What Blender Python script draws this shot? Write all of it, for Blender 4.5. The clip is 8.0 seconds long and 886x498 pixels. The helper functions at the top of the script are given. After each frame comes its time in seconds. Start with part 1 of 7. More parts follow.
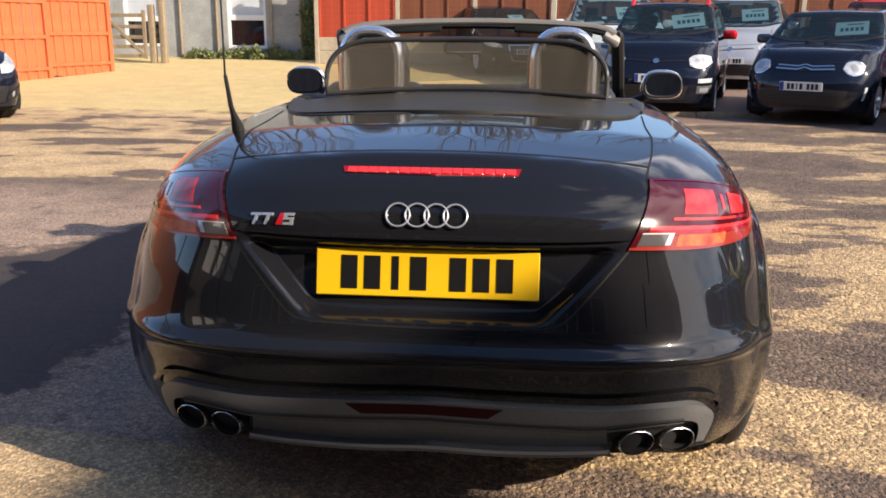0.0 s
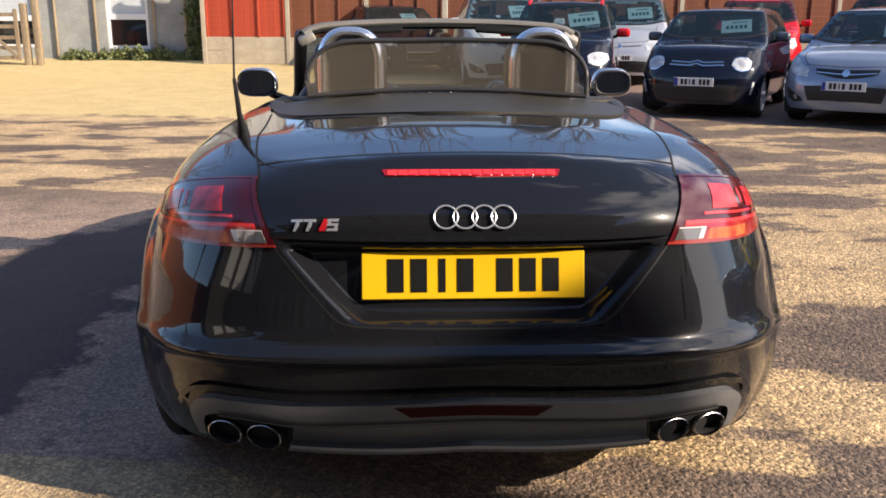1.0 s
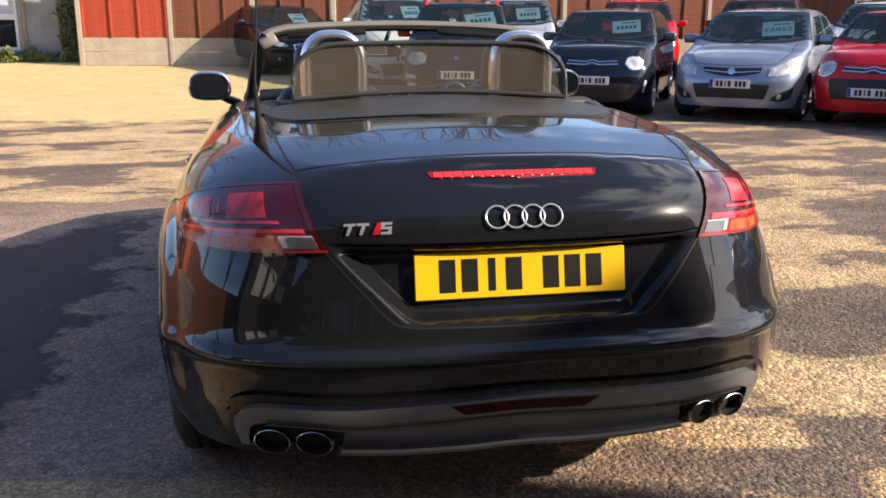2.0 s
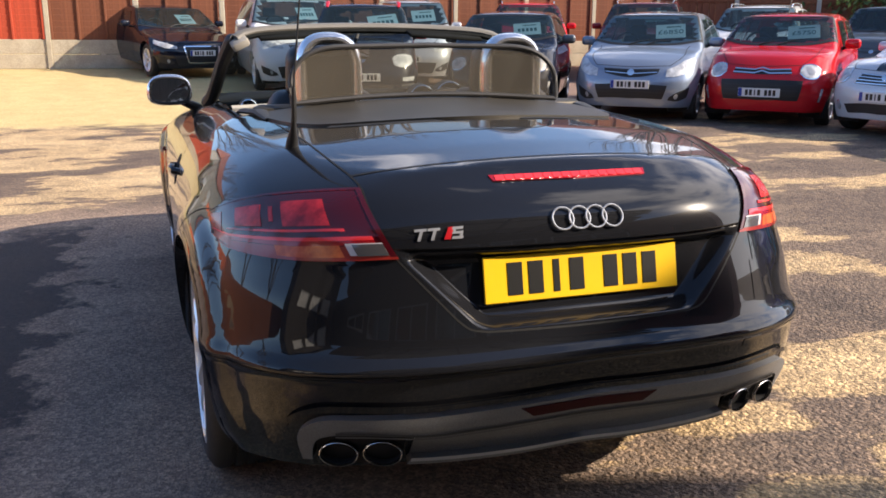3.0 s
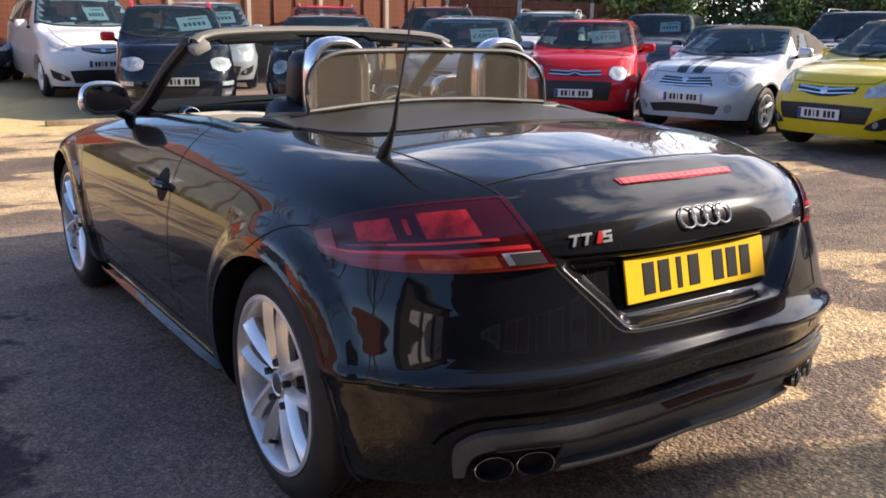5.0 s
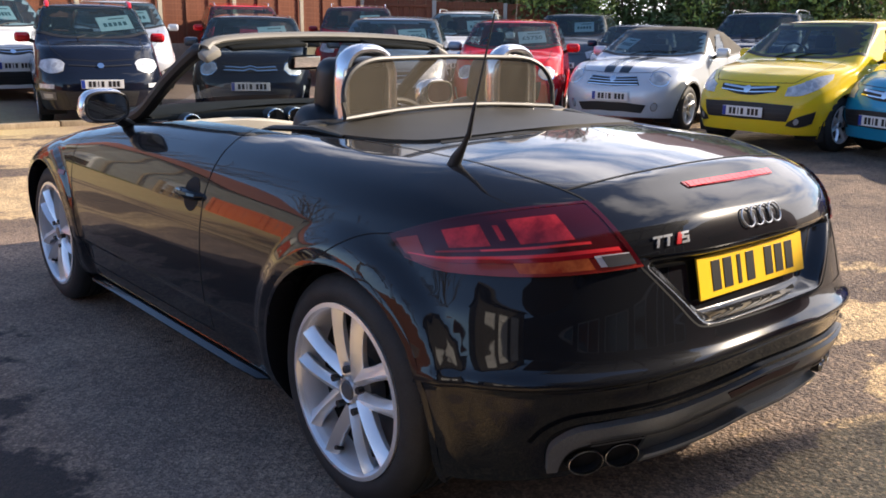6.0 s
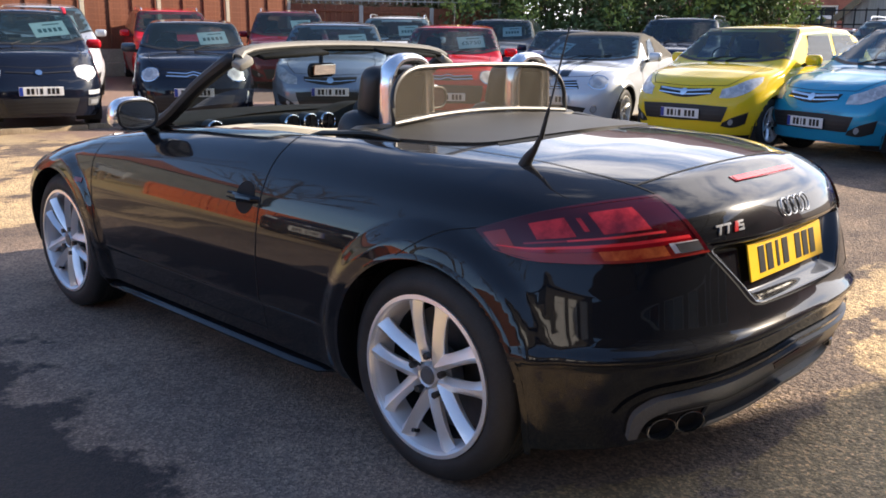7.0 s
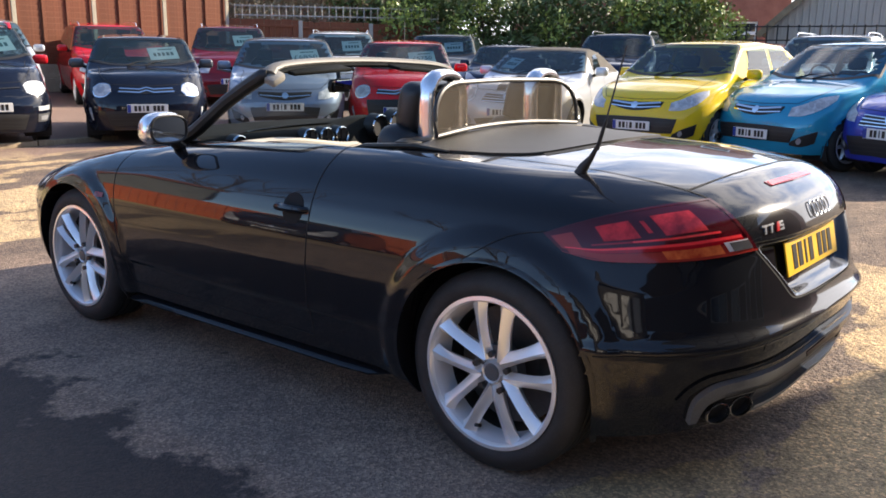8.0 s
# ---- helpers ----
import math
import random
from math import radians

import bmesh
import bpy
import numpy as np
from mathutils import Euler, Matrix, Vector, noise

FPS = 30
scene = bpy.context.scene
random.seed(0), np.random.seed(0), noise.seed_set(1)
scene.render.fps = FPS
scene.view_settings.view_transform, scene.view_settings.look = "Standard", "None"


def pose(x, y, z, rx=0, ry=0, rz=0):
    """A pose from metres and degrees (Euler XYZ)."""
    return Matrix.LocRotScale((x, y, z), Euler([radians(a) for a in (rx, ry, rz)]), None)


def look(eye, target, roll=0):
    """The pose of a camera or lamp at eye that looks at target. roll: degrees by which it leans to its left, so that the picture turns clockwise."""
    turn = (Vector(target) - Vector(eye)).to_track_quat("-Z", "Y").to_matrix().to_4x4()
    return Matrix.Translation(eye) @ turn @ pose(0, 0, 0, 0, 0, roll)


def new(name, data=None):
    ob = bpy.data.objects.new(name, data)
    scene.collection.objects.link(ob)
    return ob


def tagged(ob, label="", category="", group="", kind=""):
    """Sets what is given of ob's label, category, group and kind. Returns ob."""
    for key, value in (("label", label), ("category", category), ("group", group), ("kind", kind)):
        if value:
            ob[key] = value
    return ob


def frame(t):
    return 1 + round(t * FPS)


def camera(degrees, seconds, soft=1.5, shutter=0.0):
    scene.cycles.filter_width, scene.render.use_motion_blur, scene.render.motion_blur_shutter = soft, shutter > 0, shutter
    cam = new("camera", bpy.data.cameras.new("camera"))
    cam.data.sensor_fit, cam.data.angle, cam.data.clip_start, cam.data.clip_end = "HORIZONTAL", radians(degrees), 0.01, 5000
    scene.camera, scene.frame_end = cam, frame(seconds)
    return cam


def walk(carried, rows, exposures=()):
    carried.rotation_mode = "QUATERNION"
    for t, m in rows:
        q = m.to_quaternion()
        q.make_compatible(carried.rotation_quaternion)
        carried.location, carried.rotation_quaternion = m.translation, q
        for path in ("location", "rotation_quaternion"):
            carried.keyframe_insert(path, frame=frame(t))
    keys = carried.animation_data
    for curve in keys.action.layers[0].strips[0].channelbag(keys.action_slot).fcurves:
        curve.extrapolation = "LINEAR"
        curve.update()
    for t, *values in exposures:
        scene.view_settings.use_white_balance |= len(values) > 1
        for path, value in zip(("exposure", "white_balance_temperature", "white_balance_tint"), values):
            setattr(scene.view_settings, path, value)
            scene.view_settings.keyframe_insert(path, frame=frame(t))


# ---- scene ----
cam = camera(53.8, 8.0, soft=1.7)
PATH = [
    (0, (0.214, -1.955, 1.244), (0.038, -0.024, 0.754), 0.4),
    (0.5, (0.031, -1.948, 1.24), (-0.027, -0.01, 0.748), 0.3),
    (1, (-0.161, -1.969, 1.251), (-0.072, -0.033, 0.759), 0.2),
    (1.5, (-0.359, -1.979, 1.258), (-0.128, -0.055, 0.765), 0.2),
    (3, (-0.982, -1.843, 1.262), (-0.357, -0.007, 0.775), 0.3),
    (3.5, (-1.194, -1.755, 1.253), (-0.43, 0.029, 0.768), 0.6),
    (4, (-1.38, -1.637, 1.25), (-0.503, 0.095, 0.768), 0.6),
    (4.5, (-1.563, -1.54, 1.252), (-0.579, 0.134, 0.773), 0.6),
    (6, (-2.126, -1.212, 1.287), (-0.865, 0.264, 0.809), 0.7),
    (6.5, (-2.355, -1.13, 1.294), (-1.027, 0.287, 0.816), 0.6),
    (7, (-2.589, -1.053, 1.302), (-1.186, 0.294, 0.834), 0.6),
    (7.5, (-2.784, -0.953, 1.29), (-1.319, 0.333, 0.84), 0.5),
    (8, (-2.984, -0.853, 1.306), (-1.467, 0.376, 0.871), 0.6),
]
walk(cam, [(t, look(eye, target, roll)) for t, eye, target, roll in PATH], ((0.0, 0.90, 6550, 15), (1.5, 0.99, 6600, 15), (3.3, 1.19, 6600, 15), (4.5, 1.15, 6600, 15), (6.5, 1.27, 6600, 14), (8.0, 1.38, 6600, 13)))
# ---- light ----
SUN_WAY = Vector((0.79, -0.40, 0.466)).normalized()      # from the ground towards the sun
sun = new("sun", bpy.data.lights.new("sun", "SUN"))
sun.data.energy, sun.data.angle, sun.data.color = 4.4, radians(0.6), (1.0, 0.88, 0.70)
sun.matrix_world = look(SUN_WAY * 60, (0, 0, 0))
world = bpy.data.worlds.new("sky")
scene.world = world
world.use_nodes = True
wn, wl = world.node_tree.nodes, world.node_tree.links
wn.clear()
w_sky = wn.new("ShaderNodeTexSky")
w_sky.sky_type, w_sky.sun_disc = "NISHITA", False
w_sky.air_density, w_sky.ozone_density, w_sky.dust_density = 0.85, 3.2, 0.0
w_sky.sun_elevation = math.asin(SUN_WAY.z)
w_sky.sun_rotation = math.atan2(SUN_WAY.x, SUN_WAY.y)
w_co = wn.new("ShaderNodeTexCoord")
w_map = wn.new("ShaderNodeMapping")
w_map.inputs["Scale"].default_value, w_map.inputs["Location"].default_value = (1.0, 1.0, 3.0), (3.1, 1.7, 0.4)
w_noise = wn.new("ShaderNodeTexNoise")
w_noise.inputs["Scale"].default_value, w_noise.inputs["Detail"].default_value = 2.6, 9
w_noise.inputs["Roughness"].default_value = 0.58
w_ramp = wn.new("ShaderNodeValToRGB")
w_ramp.color_ramp.elements[0].position, w_ramp.color_ramp.elements[1].position = 0.65, 0.82
w_mix = wn.new("ShaderNodeMix")
w_mix.data_type = "RGBA"
w_mix.inputs["B"].default_value = (10.0, 9.9, 10.1, 1)
w_bg = wn.new("ShaderNodeBackground")
w_bg.inputs["Strength"].default_value = 0.125
w_out = wn.new("ShaderNodeOutputWorld")
wl.new(w_co.outputs["Generated"], w_map.inputs["Vector"])
wl.new(w_map.outputs["Vector"], w_noise.inputs["Vector"])
w_dot, w_sum = wn.new("ShaderNodeVectorMath"), wn.new("ShaderNodeMath")      # more cloud to the east
w_dot.operation, w_sum.operation = "DOT_PRODUCT", "ADD"
w_dot.inputs[1].default_value = (0.34, 0.0, 0.0)
wl.new(w_co.outputs["Generated"], w_dot.inputs[0])
wl.new(w_noise.outputs["Fac"], w_sum.inputs[0])
wl.new(w_dot.outputs["Value"], w_sum.inputs[1])
wl.new(w_sum.outputs["Value"], w_ramp.inputs["Fac"])
wl.new(w_ramp.outputs["Color"], w_mix.inputs["Factor"])
wl.new(w_sky.outputs["Color"], w_mix.inputs["A"])
wl.new(w_mix.outputs["Result"], w_bg.inputs["Color"])
wl.new(w_bg.outputs["Background"], w_out.inputs["Surface"])


# ---- materials ----
def material(name, color=(0.5, 0.5, 0.5), rough=0.5, metal=0.0, coat=0.0, spec=0.5):
    m = bpy.data.materials.new(name)
    m.use_nodes = True
    b = m.node_tree.nodes["Principled BSDF"]
    b.inputs["Base Color"].default_value = (*color, 1)
    b.inputs["Roughness"].default_value, b.inputs["Metallic"].default_value = rough, metal
    b.inputs["Coat Weight"].default_value, b.inputs["Coat Roughness"].default_value = coat, 0.03
    b.inputs["Specular IOR Level"].default_value = spec
    return m


def nodes_of(m):
    return m.node_tree.nodes, m.node_tree.links, m.node_tree.nodes["Principled BSDF"]


def noise_node(m, scale, detail=4.0, rough=0.55, stretch=(1, 1, 1), coord="Object"):
    n, l, b = nodes_of(m)
    co, mp, tx = n.new("ShaderNodeTexCoord"), n.new("ShaderNodeMapping"), n.new("ShaderNodeTexNoise")
    mp.inputs["Scale"].default_value = stretch
    tx.inputs["Scale"].default_value, tx.inputs["Detail"].default_value, tx.inputs["Roughness"].default_value = scale, detail, rough
    l.new(co.outputs[coord], mp.inputs["Vector"])
    l.new(mp.outputs["Vector"], tx.inputs["Vector"])
    return tx.outputs["Fac"]


def ramp_node(m, fac, stops):
    n, l, b = nodes_of(m)
    r = n.new("ShaderNodeValToRGB")
    while len(r.color_ramp.elements) < len(stops):
        r.color_ramp.elements.new(0.5)
    for e, (p, c) in zip(r.color_ramp.elements, stops):
        e.position, e.color = p, (*c, 1) if len(c) == 3 else c
    l.new(fac, r.inputs["Fac"])
    return r.outputs["Color"]


def mix_node(m, fac, a, b2, how="MIX"):
    n, l, b = nodes_of(m)
    x = n.new("ShaderNodeMix")
    x.data_type, x.blend_type = "RGBA", how
    for sock, val in (("Factor", fac), ("A", a), ("B", b2)):
        if isinstance(val, (int, float)):
            x.inputs[sock].default_value = val
        elif isinstance(val, tuple):
            x.inputs[sock].default_value = (*val, 1)
        else:
            l.new(val, x.inputs[sock])
    return x.outputs["Result"]


def bump_node(m, height, strength=0.3, dist=0.01):
    n, l, b = nodes_of(m)
    bp = n.new("ShaderNodeBump")
    bp.inputs["Strength"].default_value, bp.inputs["Distance"].default_value = strength, dist
    l.new(height, bp.inputs["Height"])
    l.new(bp.outputs["Normal"], b.inputs["Normal"])


def grained(name, dark, light, scale, rough=0.7, fine=0.0, bump=0.2, dist=0.005, stretch=(1, 1, 1), metal=0.0, coat=0.0, spread=0.25):
    m = material(name, light, rough, metal, coat)
    n, l, b = nodes_of(m)
    f1 = noise_node(m, scale, 5, 0.6, stretch)
    col = ramp_node(m, f1, [(0.5 - spread, dark), (0.5 + spread, light)])
    if fine:
        f2 = noise_node(m, fine, 3, 0.6, stretch)
        col = mix_node(m, 0.55, col, ramp_node(m, f2, [(0.3, (0.55, 0.55, 0.55)), (0.7, (1.25, 1.25, 1.25))]), "MULTIPLY")
        bump_node(m, f2, bump, dist)
    else:
        bump_node(m, f1, bump, dist)
    l.new(col, b.inputs["Base Color"])
    return m


def car_paint(name, color, metal=0.0, rough=0.28):
    m = material(name, color, rough, metal, 1.0)
    n, l, b = nodes_of(m)
    f = noise_node(m, 900, 1)
    col = mix_node(m, 0.35, color, ramp_node(m, f, [(0.35, tuple(c * 0.7 for c in color)), (0.65, tuple(min(1, c * 1.3) for c in color))]))
    l.new(col, b.inputs["Base Color"])
    b.inputs["Specular IOR Level"].default_value = 0.04
    b.inputs["Coat IOR"].default_value = 1.46
    dust = noise_node(m, 3.0, 6)
    l.new(ramp_node(m, dust, [(0.35, (0.016,) * 3), (0.8, (0.045,) * 3)]), b.inputs["Coat Roughness"])
    return m


def clear_glass(name, tint, gloss=0.02):
    m = bpy.data.materials.new(name)
    m.use_nodes = True
    n, l = m.node_tree.nodes, m.node_tree.links
    n.clear()
    out, mx, tr, gl, fr = (n.new("ShaderNode" + k) for k in ("OutputMaterial", "MixShader", "BsdfTransparent", "BsdfGlossy", "LayerWeight"))
    tr.inputs["Color"].default_value = (*tint, 1)
    gl.inputs["Roughness"].default_value = gloss
    fr.inputs["Blend"].default_value = 0.5
    steep, gain = n.new("ShaderNodeMath"), n.new("ShaderNodeMath")
    steep.operation, gain.operation = "POWER", "MULTIPLY_ADD"
    steep.inputs[1].default_value, gain.inputs[1].default_value, gain.inputs[2].default_value = 4.0, 0.85, 0.045
    l.new(fr.outputs["Facing"], steep.inputs[0])
    l.new(steep.outputs[0], gain.inputs[0])
    l.new(gain.outputs[0], mx.inputs["Fac"])
    l.new(tr.outputs["BSDF"], mx.inputs[1])
    l.new(gl.outputs["BSDF"], mx.inputs[2])
    l.new(mx.outputs["Shader"], out.inputs["Surface"])
    return m


M_BLACK = car_paint("black_paint", (0.0098, 0.0102, 0.0122), 0.0, 0.22)
nodes_of(M_BLACK)[2].inputs["Coat IOR"].default_value = 1.43
M_SEAM = material("panel_gap", (0.002, 0.002, 0.002), 0.8)
M_RUBBER = grained("tyre_rubber", (0.016, 0.016, 0.016), (0.032, 0.031, 0.030), 14, 0.7, 160, 0.15, 0.001)
M_ALLOY = grained("silver_alloy", (0.88, 0.88, 0.88), (0.95, 0.95, 0.95), 5, 0.28, 0, 0.01, 0.0005, metal=0.62)
M_BARREL = grained("rim_barrel", (0.66, 0.66, 0.68), (0.76, 0.76, 0.78), 5, 0.33, 0, 0.01, 0.0005, metal=0.2)
M_HEADER = grained("header_cover", (0.13, 0.122, 0.106), (0.19, 0.178, 0.155), 5, 0.55)
M_CAP = grained("header_end_cap", (0.26, 0.245, 0.215), (0.36, 0.34, 0.30), 8, 0.6)
M_STEEL = grained("brake_steel", (0.07, 0.07, 0.07), (0.14, 0.135, 0.13), 12, 0.45, metal=0.9)
M_CHROME = material("chrome", (0.85, 0.86, 0.88), 0.07, 1.0)
M_PIPE = material("dark_chrome", (0.62, 0.60, 0.58), 0.22, 1.0)
M_BADGE = material("badge_silver", (0.55, 0.56, 0.58), 0.22, 0.6)
M_BLADE = material("satin_blade", (0.42, 0.44, 0.47), 0.32, 0.6)
M_PLATINUM = grained("platinum_grey_satin", (0.155, 0.158, 0.162), (0.195, 0.198, 0.203), 5, 0.33, 300, 0.05, 0.0004, metal=0.3, coat=0.15)
M_FOGRED = material("dark_fog_lens", (0.040, 0.002, 0.004), 0.3, 0.0, 0.0, 0.15)
M_DARKGREY = grained("dark_grey_plastic", (0.045, 0.046, 0.048), (0.065, 0.066, 0.068), 5, 0.42)
M_SATIN = material("satin_aluminium", (0.86, 0.87, 0.89), 0.20, 0.9)
M_FRAME = grained("deflector_frame_plastic", (0.020, 0.019, 0.018), (0.034, 0.032, 0.030), 6, 0.42)
M_GREYPLAST = grained("grey_plastic", (0.088, 0.089, 0.092), (0.120, 0.121, 0.124), 5, 0.34, 400, 0.1, 0.0006)
M_SLAT = material("dark_slat", (0.020, 0.020, 0.021), 0.5)
M_BLKPLAST = grained("black_plastic", (0.008, 0.008, 0.009), (0.016, 0.016, 0.017), 6, 0.55, 300, 0.12, 0.0006)
M_WELL = material("wheel_well", (0.011, 0.010, 0.010), 0.9)
M_FABRIC = grained("tonneau_fabric", (0.026, 0.0240, 0.020), (0.042, 0.0385, 0.032), 5, 0.50, 700, 0.12, 0.0006)
fabric_shader = nodes_of(M_FABRIC)[2]
fabric_shader.inputs["Specular IOR Level"].default_value = 0.42
fabric_shader.inputs["Specular Tint"].default_value = (1.0, 0.90, 0.74, 1)
M_LEATHER = grained("black_leather", (0.010, 0.010, 0.011), (0.022, 0.022, 0.023), 6, 0.42, 260, 0.18, 0.0008)
M_DASH = grained("dash_plastic", (0.012, 0.013, 0.012), (0.021, 0.022, 0.021), 7, 0.6, 350, 0.15, 0.0008)
nodes_of(M_DASH)[2].inputs["IOR"].default_value = 1.08
M_CREAM = grained("pale_trim", (0.46, 0.42, 0.35), (0.60, 0.56, 0.48), 6, 0.6)
M_MESHGLASS = clear_glass("deflector_glass", (0.74, 0.69, 0.61), 0.03)
d_n, d_l = M_MESHGLASS.node_tree.nodes, M_MESHGLASS.node_tree.links
d_dif, d_mix = d_n.new("ShaderNodeBsdfDiffuse"), d_n.new("ShaderNodeMixShader")
d_dif.inputs["Color"].default_value, d_mix.inputs["Fac"].default_value = (0.38, 0.335, 0.27, 1), 0.15
d_out = d_n["Material Output"]
d_l.new(d_out.inputs["Surface"].links[0].from_socket, d_mix.inputs[1])
d_l.new(d_dif.outputs["BSDF"], d_mix.inputs[2])
d_l.new(d_mix.outputs["Shader"], d_out.inputs["Surface"])
M_SCREEN = clear_glass("windscreen_glass", (0.72, 0.80, 0.78), 0.01)
M_CARGLASS = clear_glass("car_glass", (0.40, 0.50, 0.53), 0.015)
g_n, g_l = M_CARGLASS.node_tree.nodes, M_CARGLASS.node_tree.links      # teal film: mirrored sky and haze put into the colour, with some dust
g_dif, g_mix = g_n.new("ShaderNodeBsdfDiffuse"), g_n.new("ShaderNodeMixShader")
g_dif.inputs["Color"].default_value, g_mix.inputs["Fac"].default_value = (0.30, 0.50, 0.56, 1), 0.025
g_out = g_n["Material Output"]
g_l.new(g_out.inputs["Surface"].links[0].from_socket, g_mix.inputs[1])
g_l.new(g_dif.outputs["BSDF"], g_mix.inputs[2])
g_l.new(g_mix.outputs["Shader"], g_out.inputs["Surface"])
M_MIRROR = material("mirror", (0.9, 0.9, 0.9), 0.01, 1.0)
M_REDLENS = material("red_lens", (0.30, 0.006, 0.011), 0.12, 0.0, 0.35)
M_REDDARK = material("smoked_red_lens", (0.058, 0.002, 0.005), 0.12, 0.0, 0.15)
M_RIMRED = material("red_lens_edge", (0.065, 0.003, 0.006), 0.12, 0.0, 0.35)
M_REDBRIGHT = material("red_reflector", (0.85, 0.040, 0.045), 0.14, 0.0, 0.3)
M_LAMPBLOCK = grained("red_lamp_block", (0.26, 0.006, 0.010), (0.70, 0.03, 0.035), 26, 0.22, 0, 0.05, 0.001, spread=0.16)
M_INDICATOR = grained("orange_red_lens", (0.34, 0.03, 0.012), (0.66, 0.15, 0.04), 26, 0.22, 0, 0.05, 0.001, spread=0.16)
M_AMBER = material("amber_red_lens", (0.27, 0.022, 0.014), 0.2, 0.0, 0.35)
M_CLEARLAMP = material("clear_reverse_lens", (0.11, 0.105, 0.105), 0.12, 0.3, 1.0)
M_WHITE_TRIM = material("white_lens_edge", (0.62, 0.58, 0.58), 0.25, 0.0, 0.6)
M_YELPLATE = grained("yellow_plate", (0.78, 0.46, 0.005), (0.82, 0.50, 0.008), 6, 0.35, coat=0.4)
M_WHTPLATE = grained("white_plate", (0.66, 0.66, 0.64), (0.74, 0.74, 0.72), 8, 0.35)
M_INK = material("black_print", (0.006, 0.006, 0.006), 0.4)
M_BLUEBAND = material("blue_band", (0.01, 0.04, 0.28), 0.4)
M_CARD = grained("price_card", (0.50, 0.64, 0.64), (0.60, 0.72, 0.72), 9, 0.6)
M_TEALINK = material("teal_print", (0.02, 0.10, 0.11), 0.5)
M_REDINK = material("red_badge", (0.45, 0.01, 0.015), 0.3, 0.0, 0.6)
M_HEADLAMP = grained("headlamp_reflector", (0.32, 0.34, 0.36), (0.62, 0.64, 0.66), 16, 0.5, 0, 0.05, 0.002, metal=0.25, coat=0.6, spread=0.16)
M_LAMPGREY = material("lamp_bowl", (0.36, 0.37, 0.39), 0.32, 0.3, 0.6)
M_INTERIOR = grained("car_interior", (0.018, 0.018, 0.019), (0.040, 0.039, 0.038), 6, 0.8)


# ---- mesh tools ----
def mesh_of(name, verts, faces, mat, normals=None, smooth=True):
    me = bpy.data.meshes.new(name)
    me.from_pydata([tuple(v) for v in verts], [], faces)
    me.materials.append(mat)
    if smooth:
        me.shade_smooth()
    if normals is not None:
        me.normals_split_custom_set_from_vertices([tuple(n) for n in normals])
    return me


def part(name, bm, mat, parent=None, label="", smooth=True, sharp=35):
    """One bmesh, or a mesh, as one object under a thing."""
    if isinstance(bm, bmesh.types.BMesh):
        me = bpy.data.meshes.new(name)
        bmesh.ops.recalc_face_normals(bm, faces=bm.faces)
        bm.to_mesh(me)
        bm.free()
        me.materials.append(mat)
        if smooth:
            me.shade_smooth()
            me.set_sharp_from_angle(angle=radians(sharp))
    else:
        me = bm
    ob = new(name, me)
    if parent is not None:
        ob.parent = parent
    if label:
        tagged(ob, label)
    return ob


def thing(name, label, category, m=None, group="", kind=""):
    ob = new(name)
    ob.empty_display_size = 0.2
    if m is not None:
        ob.matrix_world = m
    return tagged(ob, label, category, group, kind)


def box(bm, size, at=(0, 0, 0), turn=None, bevel=0.0, seg=2):
    m = Matrix.Translation(at) @ (turn if turn is not None else Matrix()) @ Matrix.Diagonal((*size, 1))
    r = bmesh.ops.create_cube(bm, size=1.0, matrix=m)
    if bevel:
        es = list({e for v in r["verts"] for e in v.link_edges})
        bmesh.ops.bevel(bm, geom=es, offset=bevel, segments=seg, affect="EDGES", profile=0.5)
    return bm


def lathe(bm, profile, seg=48, axis="X", at=(0, 0, 0), closed=False):
    """Turns (radius, along) pairs round an axis."""
    rings = []
    for r, h in profile:
        ring = []
        for i in range(seg):
            a = 2 * math.pi * i / seg
            c, s = r * math.cos(a), r * math.sin(a)
            p = (h, c, s) if axis == "X" else (c, h, s) if axis == "Y" else (c, s, h)
            ring.append(bm.verts.new(Vector(p) + Vector(at)))
        rings.append(ring)
    n = len(rings)
    for k in range(n if closed else n - 1):
        a, b = rings[k], rings[(k + 1) % n]
        for i in range(seg):
            bm.faces.new((a[i], a[(i + 1) % seg], b[(i + 1) % seg], b[i]))
    return rings


def tube(bm, pts, radius, seg=10, caps=True, squash=1.0):
    """A bent tube through points; radius may be a list."""
    pts = [Vector(p) for p in pts]
    rings, up = [], Vector((0, 0, 1))
    for i, p in enumerate(pts):
        d = (pts[min(i + 1, len(pts) - 1)] - pts[max(i - 1, 0)]).normalized()
        a = d.cross(up)
        if a.length < 0.05:
            a = d.cross(Vector((1, 0, 0)))
        a.normalize()
        b = a.cross(d).normalized()
        r = radius[i] if isinstance(radius, (list, tuple)) else radius
        rings.append([bm.verts.new(p + a * (r * math.cos(2 * math.pi * k / seg)) + b * (r * squash * math.sin(2 * math.pi * k / seg))) for k in range(seg)])
    for a, b in zip(rings, rings[1:]):
        for k in range(seg):
            bm.faces.new((a[k], a[(k + 1) % seg], b[(k + 1) % seg], b[k]))
    if caps:
        bm.faces.new(rings[0][::-1])
        bm.faces.new(rings[-1])
    return bm


